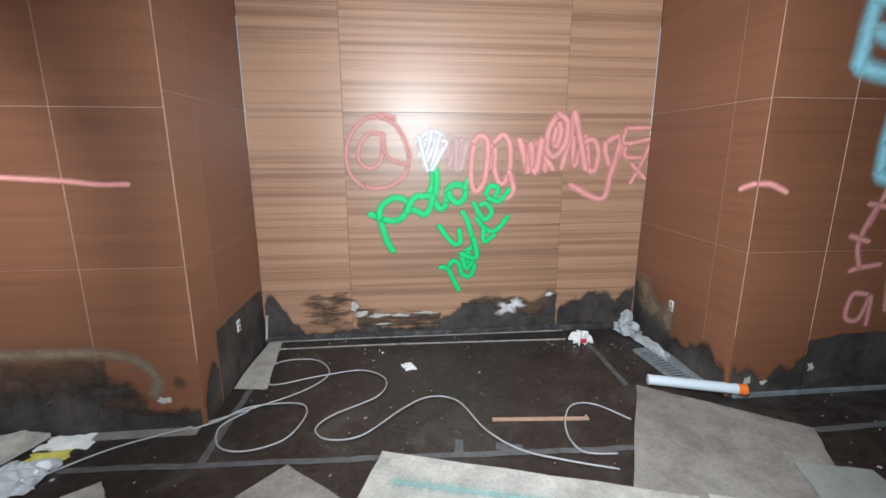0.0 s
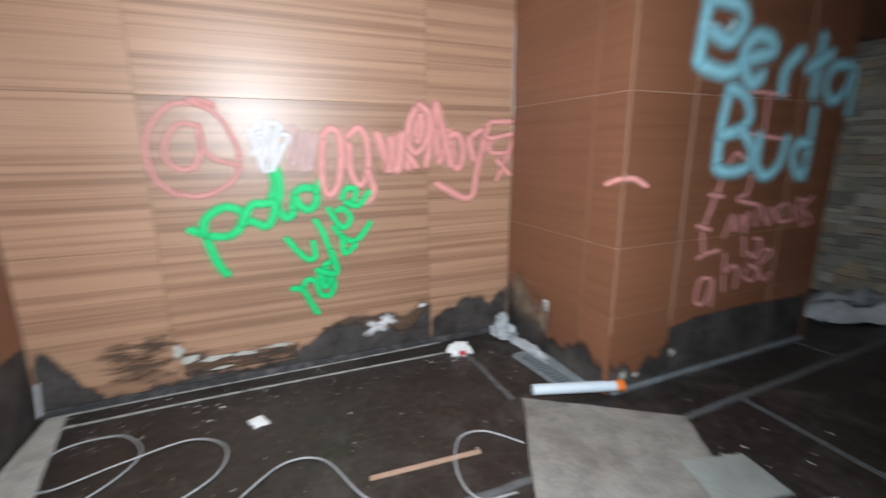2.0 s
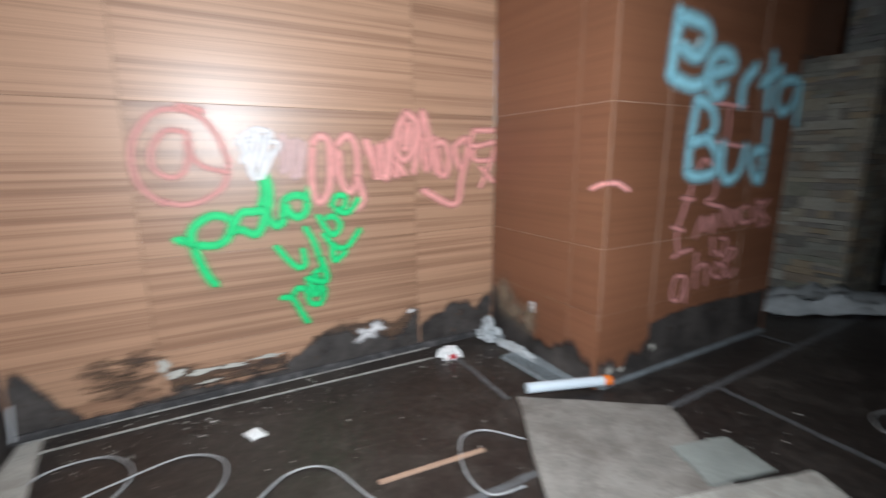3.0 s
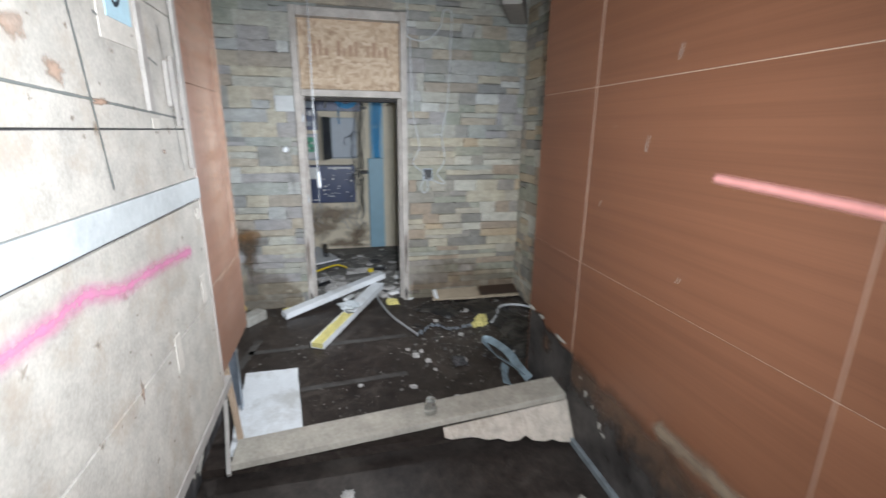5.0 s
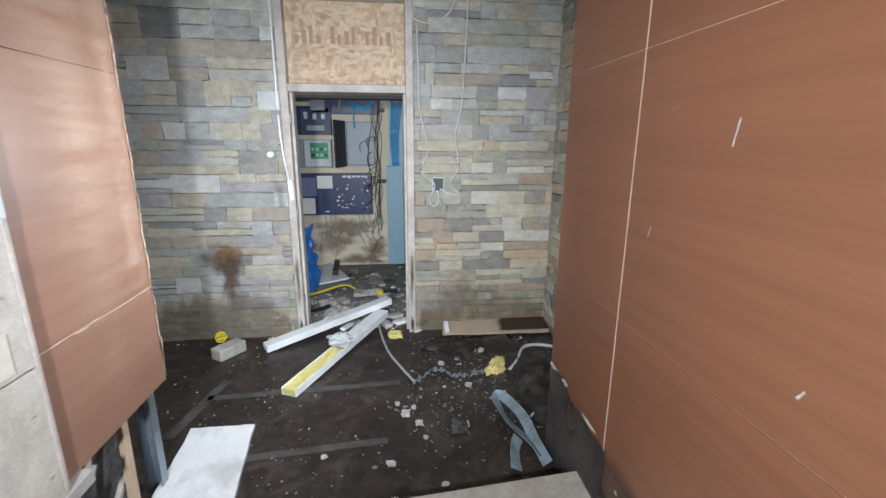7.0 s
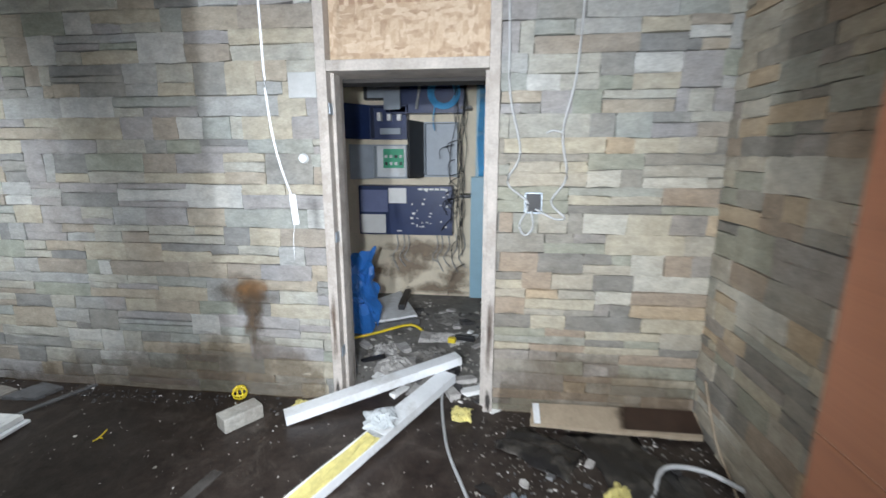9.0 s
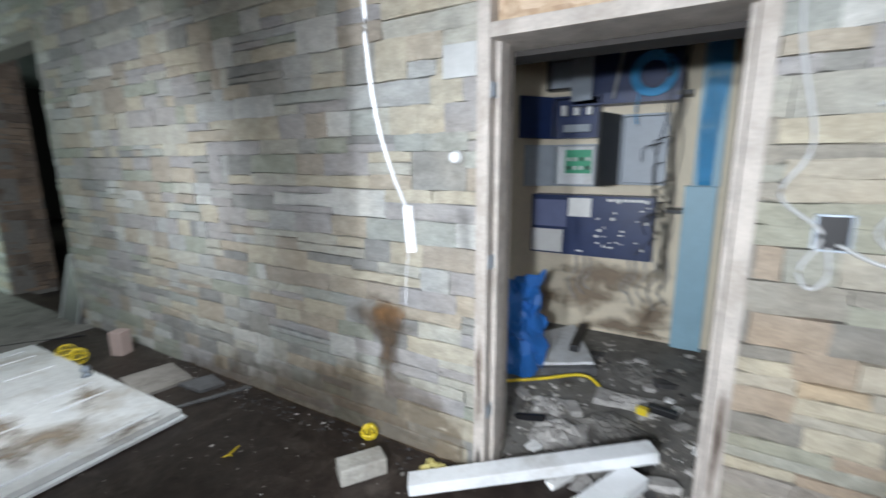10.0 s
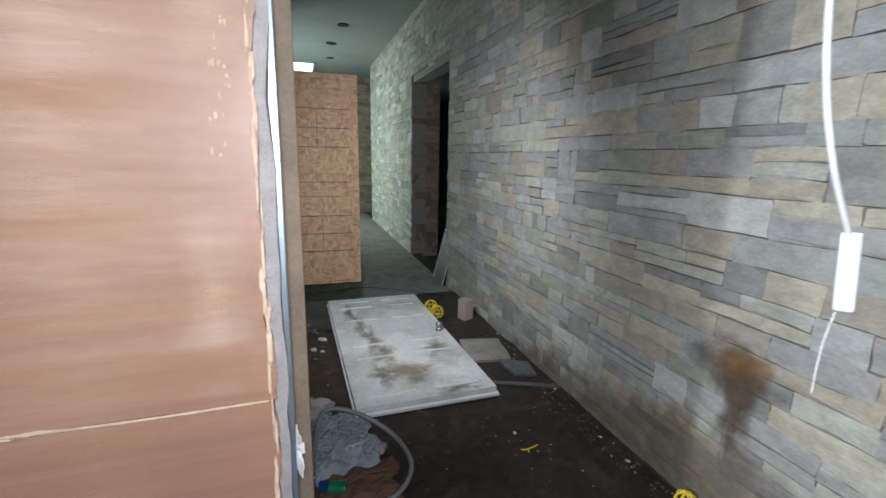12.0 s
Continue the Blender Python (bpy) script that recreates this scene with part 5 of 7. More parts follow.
def crumpled(name, label, category, size, material, at, seed, fold=0.35, parts_name="sheet", drop=True):
    """A crumpled sheet of film, cloth or paper that lies in folds."""
    ob = thing(name, label, category, at=at)
    bm = bmesh.new()
    n = 16
    lx, ly, lz = size
    vs = []
    for i in range(n + 1):
        for k in range(n + 1):
            u, v = i / n - 0.5, k / n - 0.5
            r = max(abs(u), abs(v)) * 2
            e = 1 + 0.28 * noise.noise((u * 3.1, v * 3.1, seed))
            z = abs(noise.noise((u * 4.5, v * 4.5, seed + 5.0))) + 0.5 * abs(noise.noise((u * 11, v * 11, seed + 9.0)))
            z = lz * (0.55 * (1 - r ** 2) + fold * 1.8 * z * (1 - 0.7 * r ** 3))
            sx, sy = (lz * 0.5 * noise.noise((u * 6, v * 6, seed + q)) for q in (2.0, 3.5))
            vs.append(bm.verts.new((lx * u * e + sx, ly * v * e + sy, max(0.002, z))))
    for i in range(n):
        for k in range(n):
            a = i * (n + 1) + k
            bm.faces.new((vs[a], vs[a + n + 1], vs[a + n + 2], vs[a + 1]))
    r = bmesh.ops.extrude_face_region(bm, geom=bm.faces[:])
    for v in [g for g in r["geom"] if isinstance(g, bmesh.types.BMVert)]:
        v.co.z += 0.0015
    bmesh.ops.recalc_face_normals(bm, faces=bm.faces[:])
    part(parts_name, bm, material, ob, smooth=fold > 0.5)
    return ob


def film_mat(name, c, alpha, rough=0.2):
    m = Mat(name, rough)
    n = m.noise(14, 5, 0.7)
    m.color(m.ramp(n, (0.3, tuple(v * 0.75 for v in c)), (0.7, c))).bump(n, 0.4, 0.01)
    m.b.inputs["Alpha"].default_value = alpha
    return m.m


M_film = film_mat("clear_plastic_film", (0.62, 0.68, 0.72), 0.55)
M_film2 = film_mat("cloudy_plastic_film", (0.62, 0.66, 0.68), 0.85)


def slab(name, label, category, corners, z, thick, material, seed=0, tilt=None, parts_name="board"):
    """A board lying flat, from its corners on the plan, with slightly chipped edges."""
    cx = sum(c[0] for c in corners) / len(corners)
    cy = sum(c[1] for c in corners) / len(corners)
    ob = thing(name, label, category, at=pose(cx, cy, z))
    rng = random.Random(seed + 100)
    rim = []
    n = len(corners)
    for i in range(n):
        a, b = corners[i], corners[(i + 1) % n]
        for k in range(7):
            s = k / 7
            j = 0.0 if k == 0 else 0.005
            rim.append((a[0] + (b[0] - a[0]) * s - cx + rng.uniform(-j, j), a[1] + (b[1] - a[1]) * s - cy + rng.uniform(-j, j)))
    bm = bmesh.new()
    lift = (lambda x, y: 0.0) if tilt is None else (lambda x, y: tilt[0] * x + tilt[1] * y + tilt[2])
    top = [bm.verts.new((x, y, thick + lift(x, y))) for x, y in rim]
    low = [bm.verts.new((x * 0.997, y * 0.997, lift(x, y))) for x, y in rim]
    bm.faces.new(top)
    bm.faces.new(low[::-1])
    for i in range(len(rim)):
        j = (i + 1) % len(rim)
        bm.faces.new((low[i], low[j], top[j], top[i]))
    bmesh.ops.recalc_face_normals(bm, faces=bm.faces[:])
    part(parts_name, bm, material, ob)
    return ob


# floor of the service room
slab("white_board", "white board lying in the service room", "board", [(-4.95, -1.72), (-5.22, -1.27), (-5.88, -1.56), (-5.50, -1.80)], 0.12, 0.02, M_white, 1)
slab("grey_slab", "grey slab under the white board", "board", [(-4.92, -1.73), (-5.18, -1.24), (-5.85, -1.54), (-5.50, -1.81)], 0.06, 0.055, M_tape, 2)
bk = thing("black_offcut", "black metal offcut lying on the white board", "offcut")
block("bar", -0.24, -0.03, 0, 0.24, 0.03, 0.05, M_black, bk, at=pose(-5.55, -1.45, 0.1425, 0, 0, 4), bevel=0.004)
crumpled("blue_sheet", "crumpled blue plastic sheet hanging by the door frame", "sheet", (0.66, 0.3, 0.14), M_blue, pose(-5.02, -1.72, 0.42, 0, 76, 22), 4.0)
cable("yellow_lead", "bent yellow lead across the doorway", [[(-4.80, -1.75, 0.07), (-4.9, -1.55, 0.09), (-5.05, -1.3, 0.11), (-4.99, -1.16, 0.06)]], 0.011, M_yellow, "cord")
rg = random.Random(12)
for k in range(110):
    x, y = rg.uniform(-5.7, -3.95), rg.uniform(-1.62, -0.55)
    if k > 80:
        x, y = rg.uniform(-3.9, -2.6), rg.uniform(-0.5, 0.5)
    s = rg.uniform(0.014, 0.085) * (0.45 if k > 80 else 1)
    bm = bmesh.new()
    bmesh.ops.create_cube(bm, size=1.0)
    for v in bm.verts:
        v.co += Vector((rg.uniform(-0.2, 0.2), rg.uniform(-0.2, 0.2), rg.uniform(-0.15, 0.15)))
        v.co.z += 0.6
    ob = part("rubble_piece", bm, (M_rubble, M_rot, M_paper, M_dust, M_rubble)[k % 5] if k <= 80 else (M_rot, M_rot, M_tape, M_rubble)[k % 4], None,
              at=pose(x, y, 0.044, 0, 0, rg.uniform(0, 180)) @ Matrix.Diagonal((s * rg.uniform(0.8, 2.2), s, s * 0.45, 1)))
    tagged(ob, "broken pale piece of plaster rubble on the floor" if k <= 80 else "small dirty debris piece on the muddy floor", "rubble", "rubble by the doorway")
for k, (x, y, lx, ly, lz) in enumerate(((-4.42, -1.30, 0.30, 0.24, 0.05), (-4.62, -1.05, 0.28, 0.26, 0.045), (-4.95, -0.98, 0.32, 0.20, 0.04), (-4.28, -1.02, 0.22, 0.26, 0.045), (-4.66, -1.42, 0.22, 0.18, 0.04), (-5.35, -1.02, 0.26, 0.22, 0.035))):
    crumpled("plaster_heap", "broken heap of white plaster and torn paper", "rubble", (lx, ly, lz), (M_rubble, M_dust)[k % 2], pose(x, y, 0.047, 0, 0, k * 47), 70.0 + k, 0.5)
hb = thing("dark_chair_leg", "dark broken metal bracket in the rubble", "bracket")
block("bar", -0.10, -0.015, 0, 0.10, 0.015, 0.03, M_black, hb, at=pose(-4.45, -1.46, 0.07, 0, -20, 75), bevel=0.003)
hc = thing("black_tool", "black and yellow tool in the rubble", "tool")
block("body", -0.08, -0.02, 0, 0.08, 0.02, 0.04, M_black, hc, at=pose(-4.85, -0.82, 0.08, 0, 0, 80), bevel=0.006)
block("grip", -0.03, -0.021, 0, 0.03, 0.021, 0.042, M_yellow, hc, at=pose(-4.80, -0.92, 0.08, 0, 0, 80), bevel=0.006)

# ---- passage: things on the floor ----
bp = thing("plank", "pale weathered plank laid across the passage floor", "plank", at=pose(-1.93, -0.89, 0.05))
bm = bmesh.new()
vs = []
for i in range(13):
    f = i / 12
    y = -0.91 + 1.82 * f
    xm = 0.05 - 0.05 * f
    top = 0.070 + 0.115 * f
    w = 0.090
    vs.append([bm.verts.new(p) for p in ((xm + w + 0.004, y, top - 0.035), (xm + w, y, top), (xm - w, y, top + 0.004), (xm - w - 0.004, y, top - 0.035))])
for i in range(12):
    for k in range(4):
        bm.faces.new((vs[i][k], vs[i][(k + 1) % 4], vs[i + 1][(k + 1) % 4], vs[i + 1][k]))
bm.faces.new(vs[0])
bm.faces.new(vs[-1][::-1])
bmesh.ops.recalc_face_normals(bm, faces=bm.faces[:])
part("board", bm, plain("weathered_grey_plank", (0.40, 0.365, 0.31), 0.75, 0, 0.4, 5, 0.3, (0.25, 0.22, 0.18)), bp, bevel=0.003)
bm = bmesh.new()
n = 20
up, lo = [], []
for i in range(n + 1):
    f = i / n
    y = 0.15 + 0.76 * f
    top = 0.10 + 0.06 * f
    out = 0.02 + 0.09 * f + 0.03 * noise.noise((y * 9, 2, 0))
    up.append(bm.verts.new((0.108 + 0.02 * (1 - f), y, top)))
    lo.append(bm.verts.new((0.12 + 0.02 * (1 - f) + max(0.01, out), y, (-0.038) * f ** 0.6 + (top - 0.03) * (1 - f ** 0.6) + max(0, 0.04 * noise.noise((y * 14, 7, 0))))))
for i in range(n):
    bm.faces.new((up[i], up[i + 1], lo[i + 1], lo[i]))
r = bmesh.ops.extrude_face_region(bm, geom=bm.faces[:])
for v in [g for g in r["geom"] if isinstance(g, bmesh.types.BMVert)]:
    v.co += Vector((-0.012, 0, -0.012))
bmesh.ops.recalc_face_normals(bm, faces=bm.faces[:])
part("facing", bm, plain("pale_pink_strand_board", (0.52, 0.45, 0.38), 0.85, 0, 0.4, 14, 0.5, (0.30, 0.25, 0.20)), bp, "broken pale strand-board facing")
for y0, y1, h in ((-0.8, -0.7, 0.08), (0.6, 0.7, 0.16)):
    block("bearer", -0.05, y0, 0.0, 0.05, y1, h - 0.03, M_rot, bp)
jar = thing("glass_jar", "small empty clear glass jar standing on the plank", "jar", at=pose(-1.90, -0.79, 0.184))
bm = bmesh.new()
prof = ((0.022, 0.0), (0.036, 0.004), (0.037, 0.03), (0.030, 0.042), (0.026, 0.06), (0.030, 0.066), (0.028, 0.085), (0.022, 0.088))
rings = [[bm.verts.new((r * math.cos(a), r * math.sin(a), z)) for a in [2 * math.pi * k / 20 for k in range(20)]] for r, z in prof]
for a, b in zip(rings, rings[1:]):
    for k in range(20):
        bm.faces.new((a[k], a[(k + 1) % 20], b[(k + 1) % 20], b[k]))
bm.faces.new(rings[0][::-1])
bm.faces.new(rings[-1])
gm = Mat("dusty_glass", 0.06)
gm.color((0.75, 0.76, 0.75))
gm.b.inputs["Transmission Weight"].default_value = 0.92
part("body", bm, gm.m, jar, smooth=True)

slab("white_board", "white painted board lying flat on the muddy floor", "board", [(-2.74, -1.91), (-2.74, -1.57), (-1.98, -1.48), (-1.93, -1.84)], 0.052, 0.022, M_white, 3)


def duct(name, label, a, b, za, zb, width, torn):
    """A white U-shaped trunking length between two points."""
    va, vb = Vector((*a, za)), Vector((*b, zb))
    d = vb - va
    ob = thing(name, label, "trunking", "white trunking on the floor", at=Matrix.Translation(va) @ d.to_track_quat('X', 'Z').to_matrix().to_4x4())
    L, w = d.length, width / 2
    bm = bmesh.new()
    box(bm, 0, -w, 0, L, w, 0.006)
    box(bm, 0, -w, 0.006, L, -w + 0.006, 0.05)
    box(bm, 0, w - 0.006, 0.006, L, w, 0.05)
    part("channel", bm, M_white, ob)
    block("cover", L * torn, -w - 0.004, 0.0505, L, w + 0.004, 0.056, M_white, ob, bevel=0.002)
    if torn > 0:
        bm = bmesh.new()
        box(bm, 0.0, -w + 0.007, 0.007, L * torn - 0.02, w - 0.007, 0.045)
        bmesh.ops.subdivide_edges(bm, edges=bm.edges[:], cuts=5, use_grid_fill=True)
        for v in bm.verts:
            v.co += Vector((0, 0, 0.016)) * noise.noise(v.co * 25)
        part("insulation", bm, M_foam, ob, "torn yellow insulation")
    return ob


duct("white_trunking", "white trunking length lying across another", (-3.68, -1.76), (-4.26, -0.82), 0.056, 0.19, 0.085, 0.0)
duct("white_trunking", "white trunking length with yellow insulation inside", (-3.04, -1.45), (-4.16, -0.88), 0.055, 0.11, 0.11, 0.45)
crumpled("foam_scrap", "torn scrap of yellow insulation and plastic", "scrap", (0.12, 0.1, 0.04), M_foam, pose(-3.84, -1.74, 0.052), 2.0)
crumpled("film_scrap", "clear plastic scrap on the trunking", "scrap", (0.18, 0.16, 0.05), M_film2, pose(-3.62, -1.19, 0.155, 0, 0, 20), 3.0)
bk = thing("white_block", "dirty white foam block on the floor", "block", at=pose(-3.66, -2.02, 0.05, 0, 0, -35))
block("foam", -0.11, -0.055, 0.0, 0.11, 0.055, 0.085, M_board2, bk, bevel=0.008)
cd = thing("paper_card", "small white card on the floor", "card", at=pose(-3.98, -0.58, 0.055, 4, 3, 35))
block("card", -0.055, -0.065, 0.0, 0.055, 0.065, 0.006, M_paper, cd, bevel=0.001)
block("picture", -0.02, -0.025, 0.0065, 0.02, 0.02, 0.0075, M_tape, cd)
crumpled("foam_scrap", "torn scrap of yellow insulation on the mud", "scrap", (0.30, 0.11, 0.05), M_foam, pose(-3.27, -0.05, 0.052, 0, 0, 145), 6.0)
crumpled("foam_scrap", "small clump of yellow insulation by the doorway", "scrap", (0.12, 0.12, 0.05), M_foam, pose(-3.86, -0.77, 0.052), 7.0)


def hoop(name, label, x, y, z, s, turn):
    """A small yellow plastic cage of crossed hoops."""
    ob = thing(name, label, "cage", "yellow plastic cages", at=pose(x, y, z, 0, 0, turn))
    for k in range(4):
        bm = bmesh.new()
        a = k * math.pi / 4
        tube(bm, [(s * math.cos(t) * math.cos(a), s * math.cos(t) * math.sin(a), s * (1 + math.sin(t))) for t in np.linspace(0, 2 * math.pi, 13)[:-1]], 0.004, 6, True, 2)
        part("hoop", bm, M_yellow, ob)
    bm = bmesh.new()
    tube(bm, [(s * math.cos(t), s * math.sin(t), s) for t in np.linspace(0, 2 * math.pi, 13)[:-1]], 0.005, 6, True, 2)
    part("band", bm, M_yellow, ob)
    return ob


hoop("yellow_cage", "small yellow plastic lamp cage at the wall's foot", -3.888, -2.16, 0.05, 0.042, 10)
hoop("yellow_cage", "small yellow plastic lamp cage behind the door", -3.53, -4.60, 0.05, 0.06, 40)
hoop("yellow_cage", "small yellow plastic lamp cage behind the door", -3.52, -4.76, 0.05, 0.06, 15)
cable("white_hose", "white hose end curling on the muddy floor", [[(-3.20, 0.02, 0.06), (-3.30, 0.10, 0.07), (-3.50, 0.22, 0.08), (-3.50, 0.40, 0.08), (-3.40, 0.53, 0.07)]], 0.012, M_cablew, "hose")
cable("grey_lead", "grey cord lying across the muddy floor", [[(-4.1, -0.91, 0.09), (-3.95, -0.90, 0.06), (-3.57, -0.83, 0.06), (-3.3, -0.73, 0.058), (-3.11, -0.65, 0.058)]], 0.009, M_cable, "cord")


def ribbon(bm, points, width, thick=0.003, lean=0.6, seed=1.0):
    """A flat strap swept along a smooth line, leaning over and twisting as it goes."""
    line = [Vector(p) for p in smooth_line(points, 6)]
    rings = []
    for i, p in enumerate(line):
        d = (line[min(i + 1, len(line) - 1)] - line[max(i - 1, 0)]).normalized()
        side = d.cross(Vector((0, 0, 1))).normalized()
        a = lean + 0.7 * noise.noise((i * 0.11, seed, 0))
        w = (math.cos(a) * side + math.sin(a) * Vector((0, 0, 1))) * width / 2
        n = d.cross(w).normalized() * thick / 2
        rings.append([bm.verts.new(p + q) for q in (-w - n, w - n, w + n, -w + n)])
    for a, b in zip(rings, rings[1:]):
        for k in range(4):
            bm.faces.new((a[k], a[(k + 1) % 4], b[(k + 1) % 4], b[k]))
    bm.faces.new(rings[0][::-1])
    bm.faces.new(rings[-1])


foil = thing("foil_strip", "crinkled silver foil strip on the floor", "strip")
bm = bmesh.new()
line = smooth_line([(-3.10, -0.66, 0.06), (-3.25, -0.50, 0.065), (-3.15, -0.37, 0.06), (-3.19, -0.18, 0.06)], 9)
ribbon(bm, [(x + 0.018 * (-1) ** i, y + 0.008 * (i % 3), z + 0.008 * (i % 2)) for i, (x, y, z) in enumerate(line)], 0.022, 0.002, 0.4, 7.0)
part("foil", bm, M_steel, foil)
strap = thing("fabric_strap", "loop of dirty pale blue webbing strap by the wall", "strap")
M_strap = plain("dirty_pale_blue_webbing", (0.24, 0.31, 0.35), 0.75, 0, 0.35, 22, 0.4, (0.10, 0.11, 0.115))
for pts, sd in (([(-2.25, -0.04, 0.085), (-2.42, -0.05, 0.09), (-2.62, -0.06, 0.10), (-2.82, -0.11, 0.09), (-2.86, -0.15, 0.085), (-2.78, -0.17, 0.085), (-2.60, -0.15, 0.09), (-2.42, -0.08, 0.085), (-2.30, -0.05, 0.085)], 1.0),
                ([(-2.46, -0.13, 0.085), (-2.38, -0.17, 0.08), (-2.24, -0.20, 0.075)], 4.0)):
    bm = bmesh.new()
    ribbon(bm, pts, 0.06, seed=sd)
    part("webbing", bm, M_strap, strap)
bm = bmesh.new()
tube(bm, [(-2.62, -0.05, 0.06), (-2.70, 0.04, 0.06), (-2.82, 0.10, 0.06)], 0.007)
part("cord", bm, M_cablew, strap)
M_tanwood = plain("pale_damp_wood", (0.34, 0.275, 0.20), 0.6, 0, 0.3, 7, 0.2, (0.20, 0.15, 0.10))
offcut = slab("wood_offcut", "pale board with a wet dark end at the stone wall's foot", "board", [(-3.90, -0.37), (-3.76, -0.39), (-3.74, 0.50), (-3.90, 0.52)], 0.06, 0.02, M_tanwood, 5, tilt=(-0.3, 0, 0.04))
block("end_strip", -0.07, -0.435, 0.03, 0.06, -0.40, 0.045, M_white, offcut, "white painted end", 0.003, at=pose(0, 0, 0.03, 0, 17, 0))
P_wet = paint_mat("black_wet_stain", (0.05, 0.028, 0.02), 0.6, 0.4, 0.35, (0.022, 0.013, 0.01), 8, 0.95)
bm = bmesh.new()
uvl = bm.loops.layers.uv.new("UVMap")
rows = []
for i in range(13):
    y = 0.0 + 0.44 * i / 12
    rows.append([(bm.verts.new((x, y, 0.0245 - 0.3 * x + 0.04)), min(1.0, i / 3)) for x in (-0.078, 0.0, 0.068)])
for a, b in zip(rows, rows[1:]):
    for k in range(2):
        q = (a[k], a[k + 1], b[k + 1], b[k])
        face = bm.faces.new([v for v, _ in q])
        for loop, (_, val) in zip(face.loops, q):
            loop[uvl].uv = (0.5, val)
part("wet_stain", bm, P_wet, offcut)
cable("corner_wire", "stiff pale wire leaning in the stone corner", [[(-3.74, 0.47, 0.42), (-3.70, 0.49, 0.28), (-3.62, 0.505, 0.14), (-3.45, 0.50, 0.065), (-3.28, 0.46, 0.06)]], 0.006, M_tanwood, "wire")
for k, (x, y, w, l, turn) in enumerate(((-3.10, -1.35, 0.05, 1.2, 3), (-2.52, -1.2, 0.05, 0.75, 5), (-2.98, -1.96, 0.06, 0.6, 80))):
    tp = thing("tape_strip", "dirty grey tape strip stuck to the floor", "tape", "tape strips", at=pose(x, y, 0.0502, 0, 0, turn))
    block("strip", -w / 2, -l / 2, 0, w / 2, l / 2, 0.003, M_tapem, tp)
crumpled("paper_scrap", "small torn paper scrap on the muddy floor", "scrap", (0.07, 0.05, 0.02), M_rubble, pose(-2.78, -0.72, 0.051), 12.0)
crumpled("paper_scrap", "small torn paper scrap on the muddy floor", "scrap", (0.05, 0.04, 0.02), M_rubble, pose(-2.68, -0.65, 0.051), 13.0)
crumpled("mud_clump", "wet dark clump of mud and leaves", "clump", (0.12, 0.10, 0.04), M_rot, pose(-2.62, -0.42, 0.051), 14.0)
crumpled("plaster_scrap", "dirty white plaster scrap in front of the plank", "scrap", (0.07, 0.05, 0.02), M_rubble, pose(-1.60, -1.25, 0.001), 15.0)

# ---- corridor beyond: fallen door, boards, clutter ----
dr = thing("fallen_door", "dirty white six-panel door lying flat on the floor", "door", at=pose(-3.05, -4.17, 0.06, 0, 0, 1.2))
bm = bmesh.new()
box(bm, -0.44, -1.0, 0.0, 0.445, 0.985, 0.016)
part("core", bm, M_white, dr, "delaminated white lower skin")
block("core_gap", -0.425, -0.985, 0.0162, 0.43, 0.955, 0.0188, M_rot, dr, "black rotten core")
M_door = plain("dirty_white_door_paint", (0.66, 0.67, 0.66), 0.6, 0, 0.3, 3.0, 0.1, (0.34, 0.29, 0.22))
leaf = block("leaf", -0.43, -0.99, 0.019, 0.435, 0.96, 0.052, M_door, dr, bevel=0.004)
for x0, x1 in ((-0.34, -0.06), (0.06, 0.34)):
    for y0, y1 in ((-0.88, -0.70), (-0.39, 0.15), (0.35, 0.88)):
        bm = bmesh.new()
        for yy in (y0, y1 - 0.016):
            box(bm, x0, yy, 0.0522, x1, yy + 0.016, 0.060)
        part("panel_moulding", bm, M_white, leaf)
        bm = bmesh.new()
        for xx in (x0, x1 - 0.010):
            box(bm, xx, y0 + 0.017, 0.0522, xx + 0.010, y1 - 0.017, 0.0545)
        part("panel_edge", bm, M_door, leaf)
bm = bmesh.new()
bmesh.ops.create_uvsphere(bm, u_segments=16, v_segments=10, radius=0.028, matrix=Matrix.Translation((-0.37, 0.0, 0.10)))
bmesh.ops.create_cone(bm, cap_ends=True, segments=16, radius1=0.030, radius2=0.014, depth=0.03, matrix=Matrix.Translation((-0.37, 0.0, 0.067)))
part("knob", bm, M_steel, leaf, "dull steel knob", smooth=True)
P_mud = paint_mat("brown_mud_stain", (0.34, 0.27, 0.195), 0.9, 0.7, 0.9, (0.20, 0.15, 0.10), 9, 0.75)
for u, v, a, b, s in ((0.28, -0.60, 0.07, 0.34, 1), (0.23, -0.25, 0.08, 0.32, 8), (0.18, 0.05, 0.10, 0.32, 2), (0.14, 0.32, 0.14, 0.26, 3), (0.05, 0.62, 0.30, 0.22, 4), (0.22, 0.62, 0.12, 0.24, 5), (-0.22, 0.90, 0.22, 0.08, 6), (-0.25, 0.30, 0.16, 0.20, 7)):
    blot(leaf, '+z', 0.0522, u, v, a, b, P_mud, "mud_stain", s, 0.001, 0.9)

